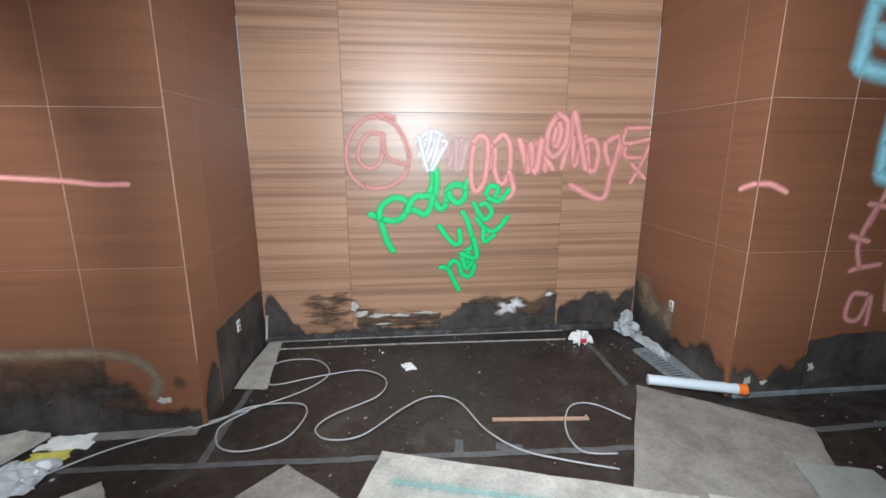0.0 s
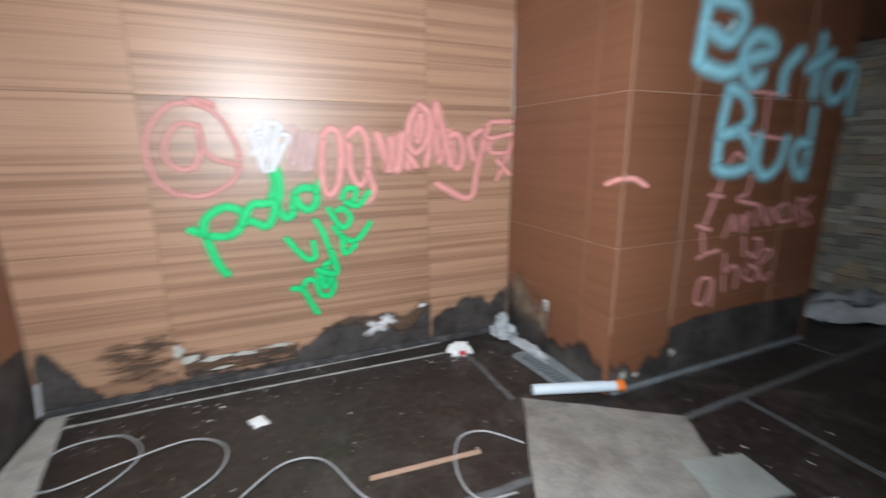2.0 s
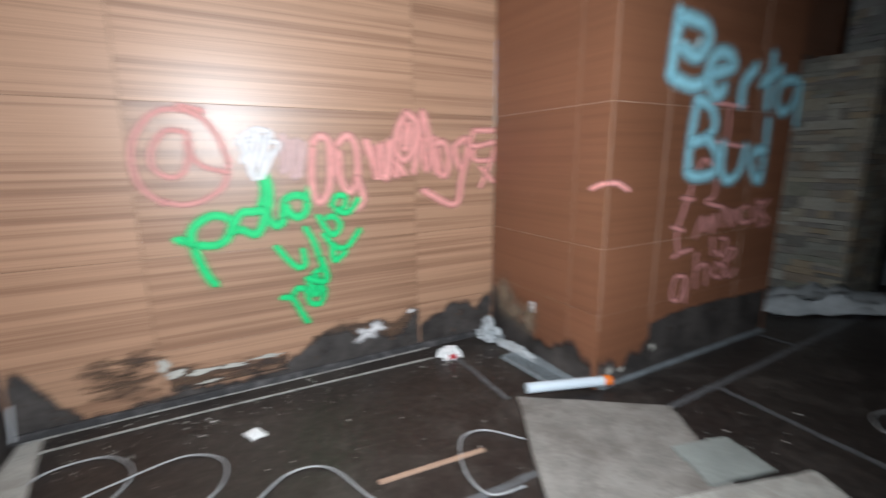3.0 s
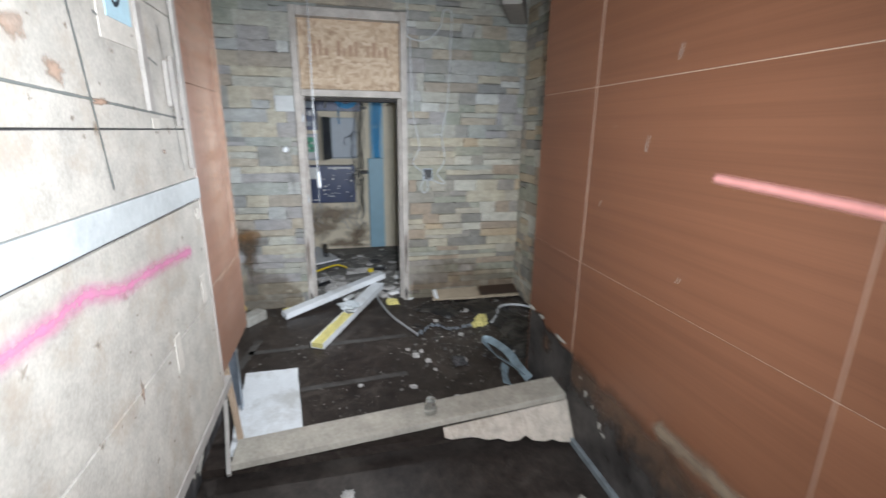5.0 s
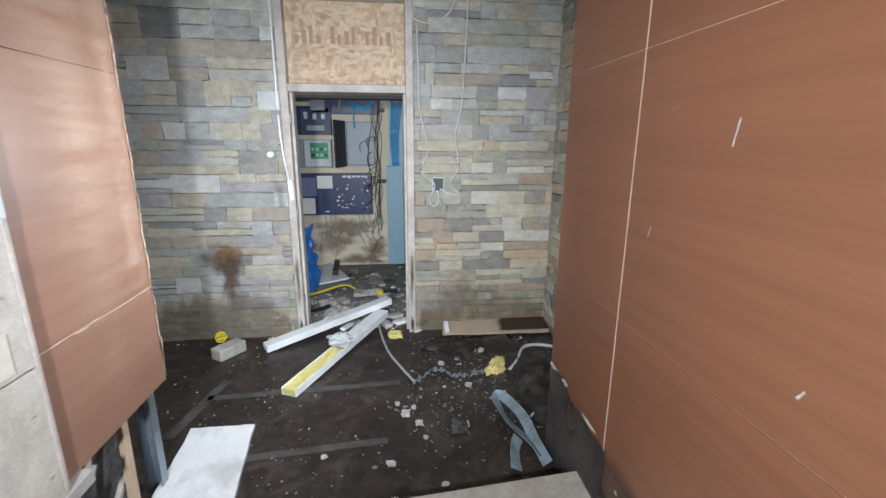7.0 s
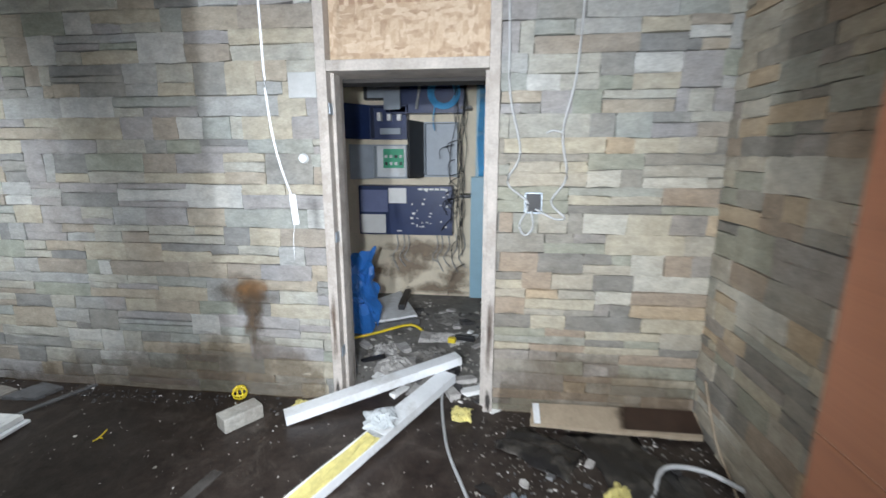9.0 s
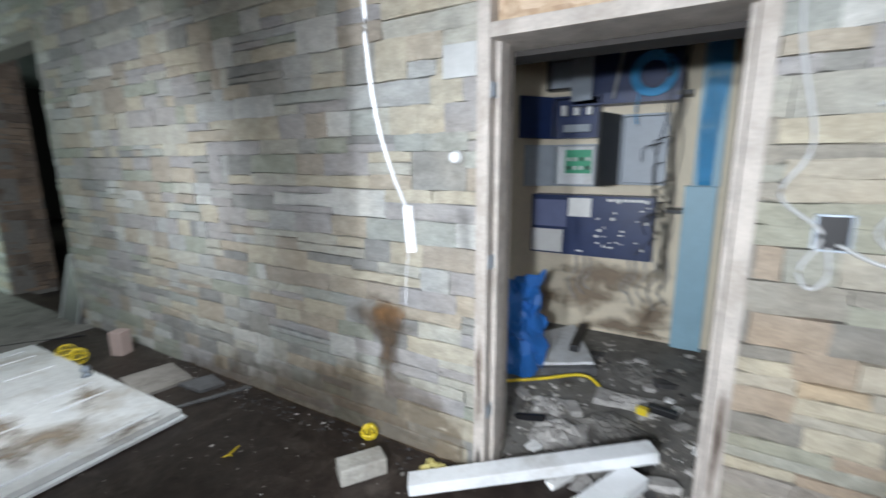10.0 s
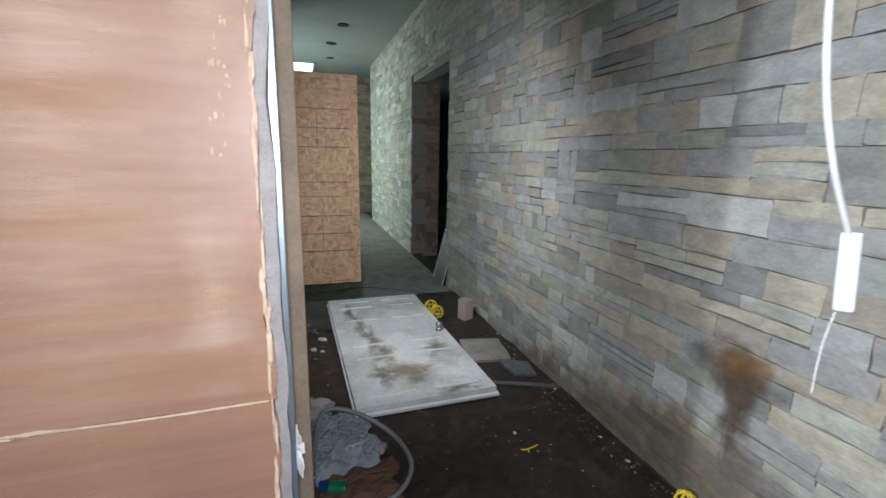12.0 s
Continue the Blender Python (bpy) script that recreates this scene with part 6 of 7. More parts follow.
ob_ = thing("strand_board_hatch", "brown strand-board hatch hanging open into the corridor", "board", at=pose(-2.27, -5.0, 0.34))
block("board", -0.625, -0.012, 0.0, 0.0, 0.012, 1.83, M_osbd, ob_, bevel=0.002)
for z in (0.30, 0.46, 0.62, 0.92, 1.22, 1.38, 1.54):
    block("score_line", -0.56, 0.0122, z, -0.02, 0.0145, z + 0.006, M_rot, ob_)
for x, z0, z1 in ((-0.30, 0.31, 0.61), (-0.28, 1.23, 1.53)):
    block("score_line", x, 0.0122, z0, x + 0.005, 0.0142, z1, M_rot, ob_)
for z0, z1, x0, x1 in ((0.0, 0.02, -0.625, 0.0), (1.78, 1.83, -0.625, 0.0), (0.80, 0.835, -0.56, -0.04)):
    block("rail", x0, 0.0123, z0, x1, 0.03, z1, M_osbd, ob_, bevel=0.002)
block("stile", -0.625, 0.0123, 0.021, -0.575, 0.03, 1.779, M_osbd, ob_, bevel=0.002)
block("post", 0.0, -0.06, -0.34, 0.06, 0.06, 2.4, M_rot, ob_, bevel=0.003)

lp = thing("leaning_board", "black panel with a pale rim leaning in the opening", "panel", at=pose(-3.90, -5.74, 0.05, 0, -14, 0))
block("sheet", -0.01, -0.18, 0.0, 0.01, 0.18, 0.62, M_black, lp)
bm = bmesh.new()
for a in (-1, 1):
    box(bm, 0.0102, a * 0.18 - 0.008, 0.0, 0.018, a * 0.18 + 0.008, 0.62)
box(bm, 0.0102, -0.17, 0.608, 0.018, 0.17, 0.62)
part("rim", bm, M_cable, lp)
slab("cement_piece", "broken grey cement board piece by the stone wall", "board", [(-3.55, -4.05), (-3.86, -3.98), (-3.80, -3.62), (-3.50, -3.66)], 0.052, 0.02, M_board, 7)
slab("cement_piece", "broken grey cement board piece by the stone wall", "board", [(-3.70, -3.62), (-3.90, -3.55), (-3.86, -3.36), (-3.72, -3.40)], 0.052, 0.02, M_tape, 8)
bkk = thing("pink_brick", "dusty pinkish brick standing on the floor", "brick", at=pose(-3.78, -4.52, 0.05, 0, 0, 20))
block("brick", -0.05, -0.05, 0, 0.05, 0.05, 0.19, plain("dusty_pink_clay", (0.40, 0.31, 0.28), 0.9), bkk, bevel=0.006)
cable("power_lead", "thin dark cord lying across the corridor floor", [[(-2.5, -5.6, 0.055), (-3.0, -5.7, 0.055), (-3.4, -5.5, 0.055), (-3.8, -5.2, 0.055)]], 0.006, M_black, "cord")
slab("metal_strip", "grey strip lying against the stone wall", "strip", [(-3.45, -3.42), (-3.92, -3.22), (-3.93, -3.18), (-3.46, -3.39)], 0.052, 0.01, M_tape, 9)

M_wrap = plain("clear_bubble_film", (0.30, 0.33, 0.37), 0.22, 0, 0.3, 12, 0.2)
wrap = crumpled("bubble_wrap", "crumpled sheet of clear bubble wrap", "packaging", (0.42, 0.46, 0.13), M_wrap, pose(-2.50, -2.98, 0.055, 0, 0, 20), 21.0, 0.3)
bm = bmesh.new()
for i in range(14):
    for k in range(14):
        u, v = (i / 13 - 0.5) * 0.8, (k / 13 - 0.5) * 0.8
        r_ = max(abs(u), abs(v)) * 2
        z = abs(noise.noise((u * 4.5, v * 4.5, 26.0))) + 0.5 * abs(noise.noise((u * 11, v * 11, 30.0)))
        z = 0.16 * (0.55 * (1 - r_ ** 2) + 0.54 * z * (1 - 0.7 * r_ ** 3))
        e = 1 + 0.28 * noise.noise((u * 3.1, v * 3.1, 21.0))
        bmesh.ops.create_icosphere(bm, subdivisions=1, radius=0.011, matrix=Matrix.Translation((0.42 * u * e, 0.46 * v * e, z + 0.002)) @ Matrix.Diagonal((1, 1, 0.6, 1)))
tagged(part("bubble_layer", bm, M_wrap, wrap, smooth=True), kind="stuff")
M_hose = plain("cloudy_grey_hose", (0.20, 0.21, 0.22), 0.4, 0, 0.2, 10)
cable("clear_hose", "loop of cloudy clear hose on the floor", [[(-2.36, -2.45, 0.075), (-2.40, -2.85, 0.15), (-2.46, -3.05, 0.22), (-2.62, -3.02, 0.20), (-2.78, -2.92, 0.12), (-2.84, -2.75, 0.075), (-2.76, -2.58, 0.075), (-2.60, -2.50, 0.075)]], 0.012, M_hose, "hose")
can = thing("drink_can", "crushed green and blue drink can", "can", at=pose(-2.475, -2.66, 0.085, 90, 0, 70))
bm = bmesh.new()
bmesh.ops.create_cone(bm, cap_ends=True, segments=20, radius1=0.033, radius2=0.033, depth=0.075, matrix=Matrix.Translation((0, 0, -0.02)))
part("body", bm, plain("green_can_paint", (0.02, 0.26, 0.14), 0.3, 0.5), can, bevel=0.003)
bm = bmesh.new()
bmesh.ops.create_cone(bm, cap_ends=True, segments=20, radius1=0.0325, radius2=0.029, depth=0.04, matrix=Matrix.Translation((0, 0, 0.039)))
part("end", bm, plain("blue_can_paint", (0.02, 0.08, 0.25), 0.3, 0.5), can)
crumpled("paper_scrap", "folded white paper caught at the stud's foot", "paper", (0.07, 0.10, 0.03), M_paper, pose(-2.372, -1.90, 0.84, 0, 84, 12), 31.0, 0.15)
rg = random.Random(21)
for k in range(46):
    x, y = rg.uniform(-2.62, -2.12), rg.uniform(-4.6, -2.45)
    s = rg.uniform(0.012, 0.05)
    bm = bmesh.new()
    bmesh.ops.create_cube(bm, size=1.0)
    for v in bm.verts:
        v.co += Vector((rg.uniform(-0.25, 0.25), rg.uniform(-0.25, 0.25), rg.uniform(-0.15, 0.15)))
        v.co.z += 0.6
    ob = part("rubble_piece", bm, (M_rot, M_tape, M_rot, M_rubble, M_film2)[k % 5], None, at=pose(x, y, 0.046, 0, 0, rg.uniform(0, 180)) @ Matrix.Diagonal((s * rg.uniform(0.8, 2), s, s * 0.5, 1)))
    tagged(ob, "small dirty debris piece beside the fallen door", "rubble", "rubble beside the door")
crumpled("insulation_clump", "dirty tan clump of insulation by the wrap", "clump", (0.30, 0.16, 0.09), M_woodg, pose(-2.36, -3.32, 0.05), 41.0)
crumpled("leaf_litter", "damp brown litter under the hose", "litter", (0.40, 0.30, 0.06), plain("damp_brown_litter", (0.13, 0.07, 0.04), 0.8, 0, 0.5, 25, 0.6), pose(-2.55, -2.66, 0.05), 42.0)

# holes and lamps in the corridor ceiling
for x, y, s in ((-3.0, -5.2, 0.10), (-2.95, -6.4, 0.06), (-3.1, -8.2, 0.09), (-3.0, -9.4, 0.09), (-2.7, -4.7, 0.03), (-3.05, -10.6, 0.07)):
    dl = thing("downlight_hole", "dark downlight hole in the corridor ceiling", "downlight", "ceiling downlights", at=pose(x, y, 3.42))
    bm = bmesh.new()
    bmesh.ops.create_cone(bm, cap_ends=True, segments=20, radius1=s, radius2=s * 0.9, depth=0.012, matrix=Matrix.Translation((0, 0, -0.007)))
    part("ring", bm, M_black, dl)

# ---- alcove and hall: things on the floor ----
cable("grey_cable", "long grey cable lying in loops on the floor", [
    [(-0.75, -0.43, 0.01), (-0.44, -0.17, 0.012), (-0.08, 0.0, 0.01), (0.23, 0.17, 0.01), (0.53, 0.37, 0.01), (0.66, 0.60, 0.01), (0.52, 0.83, 0.01), (0.25, 0.83, 0.01), (0.17, 0.65, 0.01), (0.27, 0.46, 0.012),
     (0.58, 0.53, 0.022), (0.90, 0.62, 0.01), (1.09, 0.47, 0.01), (1.05, 0.24, 0.01), (0.77, 0.04, 0.01), (0.68, -0.10, 0.01), (0.77, -0.21, 0.01), (0.97, -0.19, 0.01), (1.21, 0.06, 0.01),
     (1.40, 0.19, 0.01), (1.59, 0.12, 0.01), (1.72, -0.21, 0.01), (1.88, -0.41, 0.01), (2.10, -0.52, 0.01), (2.37, -0.62, 0.01)],
    [(-0.07, -0.04, 0.018), (0.07, 0.04, 0.018), (0.20, 0.16, 0.022), (0.41, 0.21, 0.01), (0.56, 0.17, 0.01), (0.59, 0.02, 0.01), (0.51, -0.19, 0.01), (0.31, -0.27, 0.01), (0.15, -0.21, 0.01), (0.09, -0.02, 0.01), (0.21, 0.14, 0.01)],
    [(2.66, -0.20, 0.01), (2.50, -0.01, 0.01), (2.33, -0.02, 0.01), (2.21, -0.26, 0.01), (2.23, -0.46, 0.01), (2.42, -0.50, 0.01)]], 0.0058, M_cable)
crumpled("paper_scrap", "small torn white paper scrap on the floor", "scrap", (0.09, 0.12, 0.03), M_paper, pose(1.27, 0.65, 0.001, 0, 0, 20), 51.0)
tis = crumpled("crumpled_wrapper", "crumpled white wrapper with a red print", "wrapper", (0.15, 0.13, 0.12), M_paper, pose(2.82, 0.97, 0.001), 52.0, 0.36)
block("red_print", -0.03, -0.075, 0.02, 0.02, -0.06, 0.06, plain("red_print", (0.6, 0.05, 0.06), 0.6), tis)
crumpled("plastic_bag", "crumpled cloudy plastic bag in the corner", "bag", (0.16, 0.16, 0.22), M_film2, pose(3.34, 1.13, 0.001), 53.0, 0.34)
crumpled("plastic_bag_tail", "torn cloudy plastic strip along the wall's foot", "bag", (0.10, 0.55, 0.05), M_film2, pose(3.38, 0.80, 0.001, 0, 0, 4), 54.0, 0.6)
sheet = slab("white_sheet", "dusty white plastic sheet on the floor", "sheet", [(0.02, 0.42), (0.02, 0.70), (0.05, 1.18), (0.16, 1.20), (0.18, 1.0), (0.25, 0.41)], 0.002, 0.006, M_board2, 10, tilt=(-0.05, 0, 0.01))
stp = thing("white_strip", "short white plastic strip standing in the corner", "strip", at=pose(0.03, 1.20, 0.05, 4, 6, 0))
block("strip", -0.004, -0.02, 0, 0.004, 0.02, 0.22, M_white, stp, bevel=0.002)


def outlet(x, y, z, face, label):
    ob = thing("wall_outlet", label, "outlet", at=pose(x, y, z, 0, 0, face))
    block("plate", 0.0005, -0.028, -0.045, 0.008, 0.028, 0.045, M_paper, ob, bevel=0.003)
    for dz in (-0.02, 0.02):
        block("socket", 0.0082, -0.014, dz - 0.012, 0.0095, 0.014, dz + 0.012, M_board, ob)


outlet(3.457, 0.69, 0.42, 180, "small white outlet plate on the laminate wall")
outlet(0.003, 0.66, 0.40, 0, "small white outlet plate on the dark board")


def grille(name, label, cx, cy, lx, ly, turn, slots):
    ob = thing(name, label, "drain", "floor grilles", at=pose(cx, cy, 0.001, 0, 0, turn))
    bm = bmesh.new()
    for a in (-1, 1):
        box(bm, a * (lx / 2) - 0.012, -ly / 2, 0, a * (lx / 2) + 0.012, ly / 2, 0.018)
        box(bm, -lx / 2 + 0.012, a * (ly / 2) - 0.012, 0, lx / 2 - 0.012, a * (ly / 2) + 0.012, 0.018)
    part("frame", bm, M_grilleg, ob)
    block("bed", -lx / 2, -ly / 2, 0.0, lx / 2, ly / 2, 0.004, M_black, ob)
    for k in range(slots):
        y = -ly / 2 + 0.02 + (ly - 0.04) * (k + 0.5) / slots
        block("bar", -lx / 2 + 0.012, y - 0.006, 0.005, lx / 2 - 0.012, y + 0.006, 0.016, M_grilleg, ob)


M_grilleg = plain("grey_dusty_metal", (0.30, 0.34, 0.36), 0.6, 0.3, 0.3, 20)
grille("floor_grille", "grey dusty slotted metal grille lying on the floor", 3.30, 0.45, 0.16, 0.60, 4, 14)
slab("flat_steel_bar", "grey dusty metal bar along the wall's foot", "slat", [(3.40, 0.66), (3.45, 0.66), (3.44, 0.10), (3.39, 0.10)], 0.001, 0.02, M_grilleg, 12)
st = thing("wood_stick", "thin splintered wooden stick on the floor", "stick", at=pose(2.09, -0.135, 0.001, 0, 0, -4.5))
bm = bmesh.new()
box(bm, -0.31, -0.013, 0, 0.31, 0.013, 0.014)
part("stick", bm, plain("reddish_raw_wood", (0.42, 0.27, 0.19), 0.7, 0, 0.25, 30), st, bevel=0.003)
slab("cement_board", "large dusty grey cement board on the floor", "board", [(2.90, 0.17), (3.71, -0.42), (3.28, -1.12), (2.28, -0.92)], 0.002, 0.026, M_board, 13)
slab("cement_board", "pale cement board with a teal chalk line", "board", [(1.10, -0.41), (2.62, -0.89), (2.45, -1.42), (0.92, -0.98)], 0.03, 0.03, M_board2, 14)
slab("cement_board", "pale mottled cement board leaning on the others", "board", [(3.75, -1.19), (2.68, -0.88), (2.30, -1.60), (3.36, -2.0)], 0.03, 0.03, M_board2, 15)
slab("cement_offcut", "small grey cement board offcut on a larger one", "board", [(3.31, -0.70), (3.66, -0.80), (3.60, -1.08), (3.20, -0.98)], 0.031, 0.016, M_boardg, 16)
slab("cement_offcut", "broken cement board corner on the floor", "board", [(0.59, -0.42), (0.95, -0.72), (0.70, -1.0), (0.36, -0.66)], 0.002, 0.02, M_board, 17)
slab("cement_offcut", "broken cement board corner on the floor", "board", [(-0.33, -0.45), (-0.22, -0.60), (-0.40, -0.85), (-0.50, -0.58)], 0.002, 0.02, M_board2, 18)
P_teal = paint_mat("teal_chalk", (0.27, 0.50, 0.47), 1.2, 0.5, 0.9, None, 30, 0.8)
cb = [o for o in scene.objects if o.get("label") == "pale cement board with a teal chalk line"][0]
stroke(cb, '+z', 0.0305, [(-0.60, 0.27), (-0.1, 0.13), (0.65, -0.09)], 0.11, P_teal, "chalk_line")
tb = thing("plastic_tube", "pale blue-white plastic tube with an orange end", "tube", at=pose(2.98, 0.17, 0.066, 0, 0, -19))
bm = bmesh.new()
bmesh.ops.create_cone(bm, cap_ends=True, segments=24, radius1=0.037, radius2=0.037, depth=0.58, matrix=Matrix.Translation((0.29, 0, 0)) @ pose(0, 0, 0, 0, 90, 0))
part("barrel", bm, M_tube, tb, bevel=0.003)
bm = bmesh.new()
bmesh.ops.create_cone(bm, cap_ends=True, segments=24, radius1=0.0385, radius2=0.0385, depth=0.055, matrix=Matrix.Translation((0.6075, 0, 0)) @ pose(0, 0, 0, 0, 90, 0))
part("end_cap", bm, M_orange, tb, "orange end cap", 0.003)
slab("plank_offcut", "pale wooden plank offcut on the floor", "plank", [(-1.12, -0.28), (-1.06, 0.0), (-0.86, -0.04), (-0.98, -0.36)], 0.02, 0.03, M_board2, 19)
slab("plank_offcut", "pale wooden plank offcut on the floor", "plank", [(-1.30, -0.20), (-0.98, -0.04), (-0.94, -0.10), (-1.26, -0.27)], 0.05, 0.03, M_board2, 20)
crumpled("white_sponge", "white crumpled foam pad with a dark mark", "pad", (0.27, 0.14, 0.045), M_paper, pose(-0.74, -0.085, 0.002, 0, 0, 3), 61.0, 0.18)
crumpled("yellow_packet", "flattened clear packet with a yellow print", "packet", (0.20, 0.09, 0.02), plain("yellow_print", (0.60, 0.55, 0.12), 0.4), pose(-0.77, -0.20, 0.002, 0, 0, 8), 62.0)
crumpled("plastic_bag", "crumpled clear plastic bag on the floor", "bag", (0.28, 0.26, 0.08), M_film2, pose(-0.80, -0.38, 0.002), 63.0, 0.5)
for x0, y0, x1, y1, w in ((-0.71, -0.32, 2.9, -0.47, 0.045), (0.11, -0.35, 0.13, 0.42, 0.045), (1.52, -0.41, 1.55, -0.28, 0.05), (3.73, -0.41, 8.2, -0.31, 0.05),
                          (4.27, -0.40, 4.16, -1.90, 0.05), (5.57, 0.0, 5.58, -0.33, 0.05), (2.85, 0.21, 2.87, 0.95, 0.045), (8.30, -0.04, 8.1, -2.4, 0.05), (3.0, -1.86, 6.4, -1.75, 0.06),
                          (1.75, -0.36, 1.9, -0.40, 0.06)):
    L = math.hypot(x1 - x0, y1 - y0)
    tp = thing("tape_strip", "dirty grey tape strip stuck to the floor", "tape", "tape strips", at=pose((x0 + x1) / 2, (y0 + y1) / 2, 0.0005, 0, 0, math.degrees(math.atan2(y1 - y0, x1 - x0))))
    bm = bmesh.new()
    n = max(8, int(L / 0.06))
    rows = []
    for i in range(n + 1):
        u = -L / 2 + L * i / n
        j = 0.010 * noise.noise((u * 7, x0 * 3, y0))
        rows.append([bm.verts.new((u, s * w / 2 + j + 0.006 * noise.noise((u * 19, s, x0)), 0.0028 + 0.002 * noise.noise((u * 12, s * 3, 1)))) for s in (-1, 1)])
    for i in range(n):
        bm.faces.new((rows[i][0], rows[i + 1][0], rows[i + 1][1], rows[i][1]))
    part("strip", bm, M_tape, tp)
cable("thin_wire", "thin bent pale wire on the hall floor", [[(4.89, -1.33, 0.006), (4.94, -1.20, 0.03), (4.73, -1.12, 0.02), (4.59, -1.22, 0.006), (4.67, -1.33, 0.006)]], 0.005, M_cable, "wire")
crumpled("plastic_sheeting", "heap of cloudy plastic sheeting at the column's foot", "sheeting", (1.5, 0.7, 0.22), M_film2, pose(7.05, -0.05, 0.002, 0, 0, -35), 71.0, 0.6)
crumpled("plastic_sheeting", "clear plastic sheeting lying on the dark floor", "sheeting", (0.9, 0.5, 0.12), M_film, pose(5.35, -1.60, 0.002, 0, 0, 10), 72.0, 0.6)
hangf = thing("hanging_sheeting", "clear plastic sheeting hanging from the stone column", "sheeting", at=pose(8.40, -0.03, 0.0))
bm = bmesh.new()
rows = []
for i in range(25):
    z = 2.75 - 2.7 * i / 24
    rows.append([bm.verts.new((0.02 + 0.06 * noise.noise((k * 0.8, z * 1.3, 1)) + 0.25 * k / 6, -0.05 - 0.08 * k / 6 + 0.07 * noise.noise((k * 0.9, z * 1.7, 5)), z)) for k in range(7)])
for i in range(24):
    for k in range(6):
        bm.faces.new((rows[i][k], rows[i][k + 1], rows[i + 1][k + 1], rows[i + 1][k]))
part("film", bm, M_film, hangf, smooth=True)
structure(block("wall_bulkhead", 8.36, -5.0, 2.72, 8.7, 0.05, 3.42, M_brown), "brown bulkhead above the dark opening", "wall")
structure(block("wall_bulkhead_side", 5.742, 0.55, 2.72, 7.88, 0.80, 3.42, M_brown), "brown bulkhead beside the stone column", "wall")
structure(block("trim_bulkhead", 8.33, -5.0, 2.69, 8.36, -0.02, 2.75, M_cable), "pale edge trim of the bulkhead", "trim")
ct = thing("plastic_curtain", "torn clear plastic sheeting hanging under the bulkhead", "sheeting", at=pose(8.5, 0, 0))
bm = bmesh.new()
rows = []
for i in range(50):
    y = -0.15 - 0.09 * i
    low = 2.25 + 0.25 * noise.noise((y * 1.3, 3, 0)) + 0.06 * noise.noise((y * 7, 4, 0))
    rows.append([bm.verts.new((0.10 * noise.noise((y * 4, k, 2)), y, 2.72 + (low - 2.72) * k / 5)) for k in range(6)])
for i in range(49):
    for k in range(5):
        bm.faces.new((rows[i][k], rows[i + 1][k], rows[i + 1][k + 1], rows[i][k + 1]))
part("film", bm, M_film, ct, smooth=True)
for x, y, w, h in ((9.8, -0.7, 0.6, 1.05), (10.6, -1.6, 0.6, 0.95)):
    cbx = thing("pale_cabinet", "pale cabinet standing in the dark room", "cabinet", at=pose(x, y, 0))
    block("body", -0.3, -w / 2, 0.05, 0.3, w / 2, h, M_tape, cbx, bevel=0.01)
    block("plinth", -0.27, -w / 2 + 0.03, 0, 0.27, w / 2 - 0.03, 0.05, M_black, cbx)

# fine litter: flakes and crumbs strewn over the floors
rg = random.Random(33)
verts, faces = [], []
for k in range(2600):
    if k < 1300:
        x, y, z = rg.uniform(-0.9, 5.5), rg.uniform(-1.6, 1.2), 0.0
        if rg.random() < 0.4:
            x, y = rg.uniform(0.1, 3.4), rg.uniform(0.75, 1.22)
        if (x < 0.02 or x > 3.44) and y > -0.03:
            continue
    else:
        x, y, z = rg.uniform(-3.9, -1.9), rg.uniform(-5.5, 0.5), 0.05
        if k % 3 == 0:
            x, y = rg.uniform(-3.92, -2.7), rg.uniform(-0.7, 0.5)
    s = rg.uniform(0.0015, 0.006) * (2.2 if rg.random() < 0.06 else 1)
    a = rg.uniform(0, 6.28)
    b = len(verts)
    for q in range(4):
        f = s * rg.uniform(0.6, 1.6)
        verts.append((x + f * math.cos(a + q * 1.57), y + f * math.sin(a + q * 1.57), z + 0.0005))
    verts.append((x, y, z + s * 0.6))
    faces += [(b, b + 1, b + 4), (b + 1, b + 2, b + 4), (b + 2, b + 3, b + 4), (b + 3, b, b + 4)]
me = bpy.data.meshes.new("litter")
me.from_pydata(verts, [], faces)
lm = Mat("mixed_litter", 0.85)
lm.color(lm.ramp(lm.node("ShaderNodeNewGeometry").outputs["Random Per Island"], (0.0, (0.10, 0.09, 0.08)), (0.5, (0.28, 0.26, 0.23)), (1.0, (0.62, 0.60, 0.57))))
me.materials.append(lm.m)
tagged(new("litter", me), "fine pale flakes and crumbs strewn over the floor", "litter", kind="stuff")
M_wetfilm = plain("muddy_black_film", (0.014, 0.013, 0.013), 0.3, 0, 0.5, 10, 0.3, (0.10, 0.09, 0.078))
for x, y, lx, ly, turn, s in ((-3.45, 0.10, 0.7, 0.35, 20, 81.0), (-3.0, 0.20, 0.5, 0.3, -30, 82.0), (-3.60, -0.35, 0.4, 0.25, 60, 83.0), (-2.75, 0.12, 0.35, 0.25, 10, 84.0)):
    crumpled("black_film", "wet black plastic film trodden into the mud", "film", (lx, ly, 0.035), M_wetfilm, pose(x, y, 0.051, 0, 0, turn), s, 0.6)
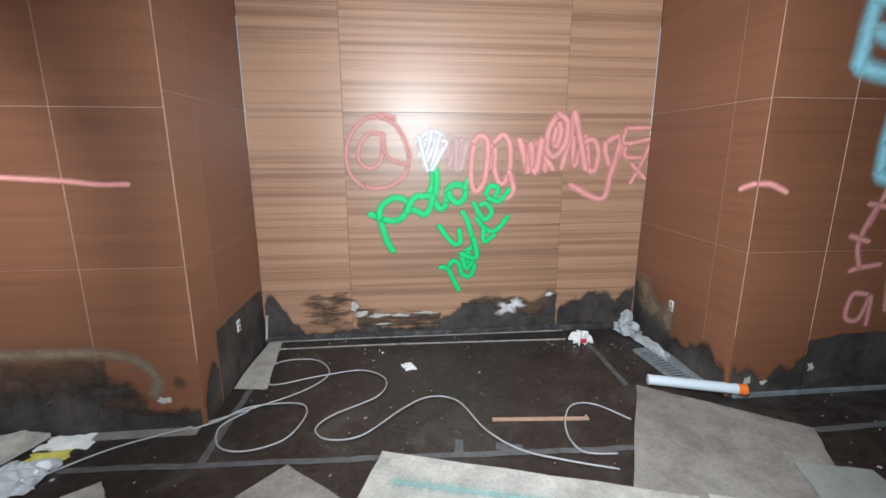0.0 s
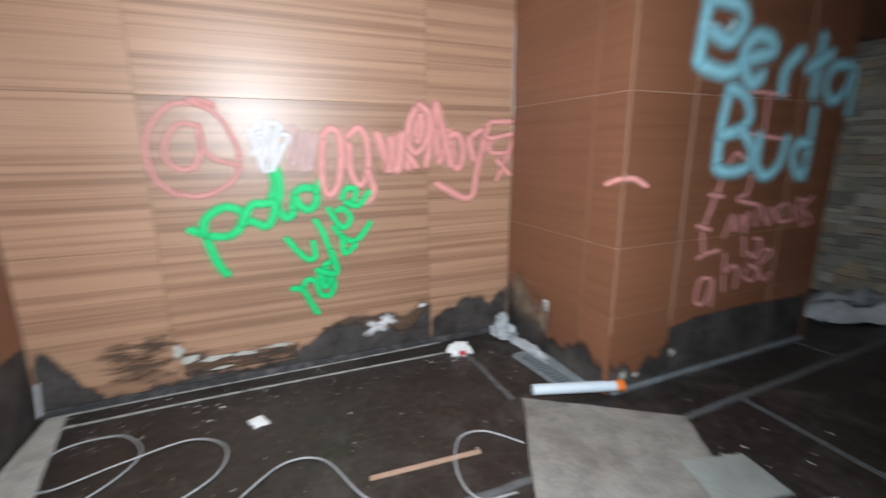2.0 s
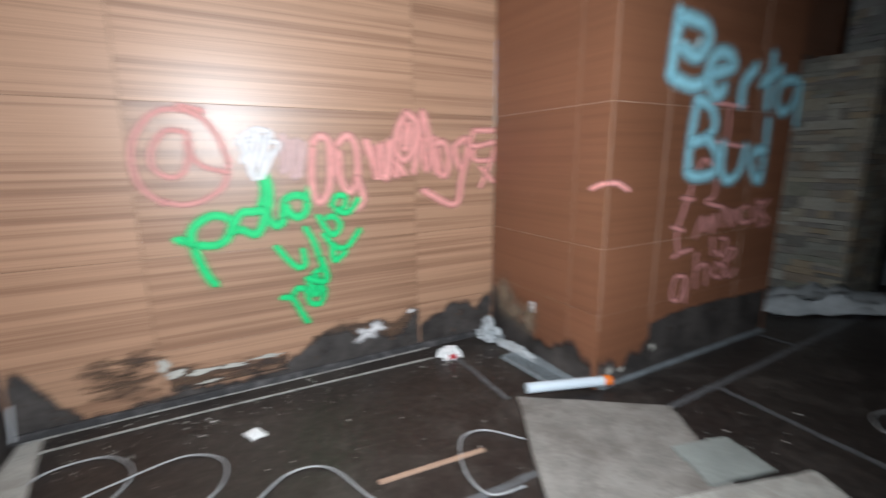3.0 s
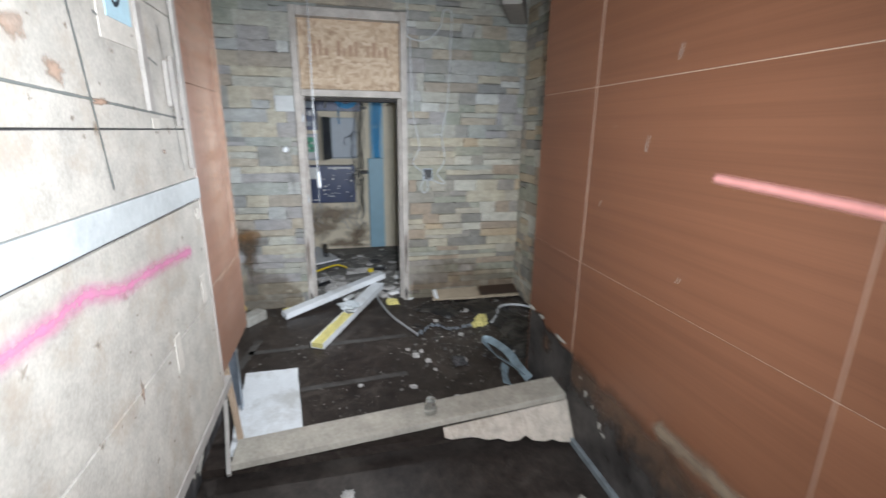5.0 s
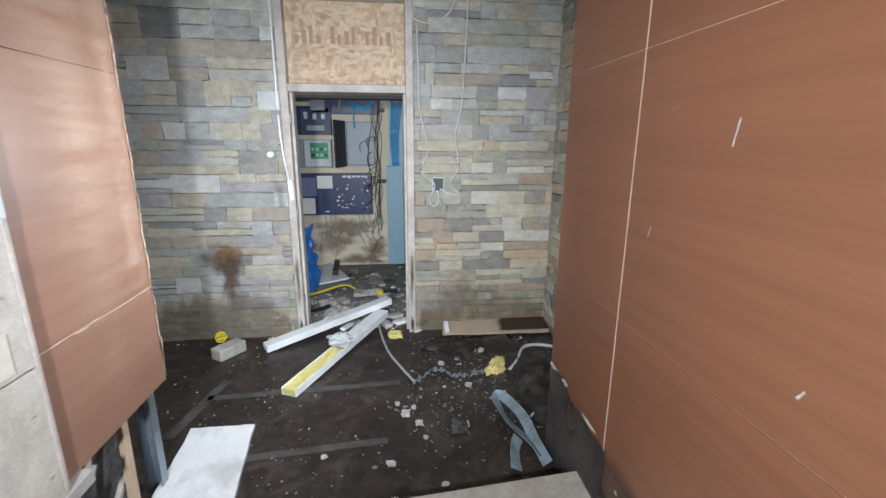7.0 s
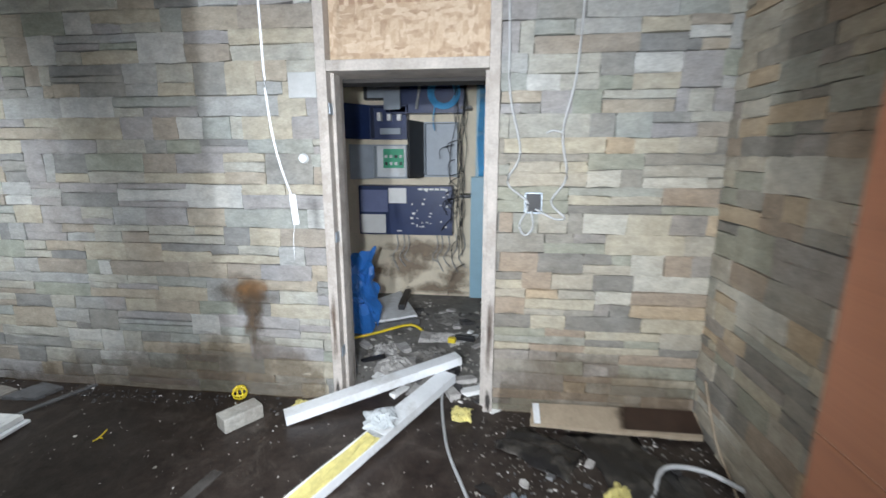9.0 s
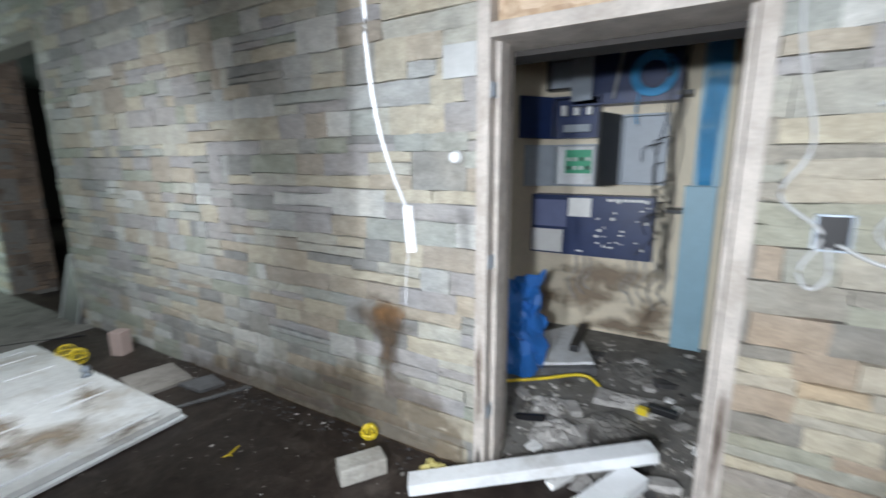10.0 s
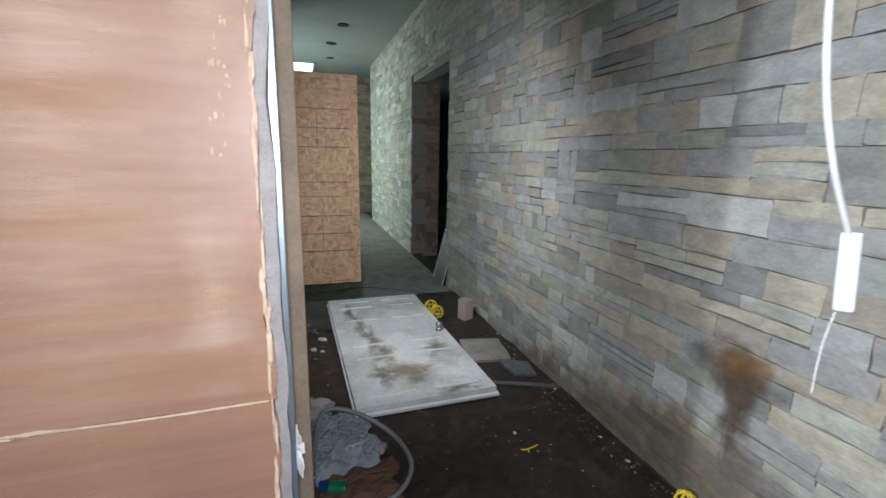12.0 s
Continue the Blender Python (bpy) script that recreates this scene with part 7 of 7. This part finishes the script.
# glowing pane added for the daylit strip at the corridor's far ceiling
sl = structure(new("daylight_glow_strip"), "glowing pane added for the bright strip on the far corridor ceiling", "window")
gl = Mat("glowing_daylight_pane", 0.4)
gl.color((0.7, 0.8, 0.78))
gl.b.inputs["Emission Color"].default_value = (0.78, 1.0, 0.95, 1)
gl.b.inputs["Emission Strength"].default_value = 2.2
block("pane", -2.75, -12.4, 3.400, -2.07, -11.2, 3.412, gl.m, sl)
bm = bmesh.new()
for a in (-12.44, -11.2):
    box(bm, -2.79, a, 3.39, -2.06, a + 0.04, 3.418)
box(bm, -2.79, -12.4, 3.39, -2.75, -11.2, 3.418)
part("frame", bm, M_cable, sl)
# crumbled plaster over the service-room floor
rg = random.Random(55)
verts, faces = [], []
for k in range(480):
    x, y = rg.uniform(-5.9, -4.0), rg.uniform(-1.6, -0.5)
    if rg.random() < 0.5:
        x = rg.uniform(-4.9, -4.0)
    s = rg.uniform(0.004, 0.018) * (2.2 if rg.random() < 0.12 else 1)
    a, b = rg.uniform(0, 6.28), len(verts)
    for q in range(5):
        f = s * rg.uniform(0.6, 1.5)
        verts.append((x + f * math.cos(a + q * 1.257), y + f * math.sin(a + q * 1.257), 0.0488 + rg.uniform(0, s * 0.3)))
    verts.append((x, y, 0.05 + s * 0.55))
    faces += [(b + q, b + (q + 1) % 5, b + 5) for q in range(5)]
me = bpy.data.meshes.new("crumbled_plaster")
me.from_pydata(verts, [], faces)
me.materials.append(lm.m)
tagged(new("crumbled_plaster", me), "crumbled pale plaster strewn over the service-room floor", "rubble", kind="stuff")

# crumbs of dirt and plaster along the foot of the stone wall and in the corner by the door
def crumbs(name, label, count, seed, places, material, least, most):
    rg = random.Random(seed)
    verts, faces = [], []
    for k in range(count):
        x0, x1, y0, y1 = places[k % len(places)]
        x, y, s = rg.uniform(x0, x1), rg.uniform(y0, y1), rg.uniform(least, most) * (1.8 if rg.random() < 0.1 else 1)
        a, b = rg.uniform(0, 6.28), len(verts)
        for q in range(5):
            f = s * rg.uniform(0.6, 1.5)
            verts.append((x + f * math.cos(a + q * 1.257), y + f * math.sin(a + q * 1.257), 0.0515))
        verts.append((x, y, 0.052 + s * 0.6))
        faces += [(b + q, b + (q + 1) % 5, b + 5) for q in range(5)]
    mesh = bpy.data.meshes.new(name)
    mesh.from_pydata(verts, [], faces)
    mesh.materials.append(material)
    tagged(new(name, mesh), label, "debris", kind="stuff")


crumbs("plaster_crumbs", "pale crumbs of plaster strewn along the wall's foot", 170, 77,
       ((-3.9, -2.6, -0.5, 0.5), (-3.92, -3.80, -4.2, -1.6), (-3.9, -3.2, -0.55, 0.3)), M_rubble, 0.002, 0.006)
crumbs("mud_crumbs", "dark wet crumbs of mud along the wall's foot", 420, 78,
       ((-3.9, -2.6, -0.5, 0.5), (-3.92, -3.78, -4.4, -1.6), (-3.92, -3.74, -3.6, -1.6), (-3.9, -2.9, -0.7, 0.5)), M_rot, 0.003, 0.009)
crumbs("passage_litter", "mixed dark and pale crumbs trodden into the passage mud", 520, 79,
       ((-3.9, -2.3, -0.9, 0.5), (-3.8, -2.1, -1.9, -0.1), (-3.9, -3.0, -0.6, 0.5)), M_dust, 0.002, 0.008)


def flakes(name, label, places, seed, material):
    """Flat torn flakes of plaster and paper, each a thing of its own, lying on the mud."""
    rg = random.Random(seed)
    for x, y, size in places:
        bm = bmesh.new()
        n = rg.randint(5, 8)
        rim = [(size * rg.uniform(0.5, 1.1) * math.cos(6.283 * k / n), size * rg.uniform(0.4, 0.9) * math.sin(6.283 * k / n)) for k in range(n)]
        top = [bm.verts.new((a, b, 0.006 + rg.uniform(0, 0.006))) for a, b in rim]
        low = [bm.verts.new((a * 0.96, b * 0.96, 0.0)) for a, b in rim]
        bm.faces.new(top)
        bm.faces.new(low[::-1])
        for k in range(n):
            bm.faces.new((low[k], low[(k + 1) % n], top[(k + 1) % n], top[k]))
        ob = part(name, bm, material, at=pose(x, y, 0.051, 0, 0, rg.uniform(0, 180)))
        tagged(ob, label, "flake", "flakes on the passage floor")


flakes("plaster_flake", "small dirty pale plaster flake on the muddy floor",
       ((-2.88, -0.77, 0.03), (-2.63, -0.40, 0.05), (-2.83, -0.67, 0.025), (-2.37, -0.81, 0.03), (-2.55, -0.62, 0.02), (-3.05, -0.30, 0.03), (-3.35, -0.45, 0.035),
        (-3.52, -0.12, 0.04), (-2.95, 0.05, 0.03), (-3.62, 0.18, 0.03), (-3.15, 0.30, 0.03), (-2.45, -1.15, 0.02), (-2.20, -0.55, 0.025)), 91, M_rubble)
flakes("mud_flake", "dark wet flake of rotten board on the mud",
       ((-2.66, -0.44, 0.07), (-3.30, -0.62, 0.06), (-3.48, -0.30, 0.08), (-3.12, -0.08, 0.07), (-3.40, 0.30, 0.09), (-2.82, 0.22, 0.06), (-3.68, -0.20, 0.06), (-3.02, -0.52, 0.05)), 92, M_wetfilm)
cable("yellow_clip", "small bent yellow plastic clip on the mud", [[(-3.40, -2.70, 0.056), (-3.43, -2.69, 0.058), (-3.50, -2.71, 0.056)], [(-3.43, -2.69, 0.058), (-3.43, -2.67, 0.056)]], 0.004, M_yellow, "clip")
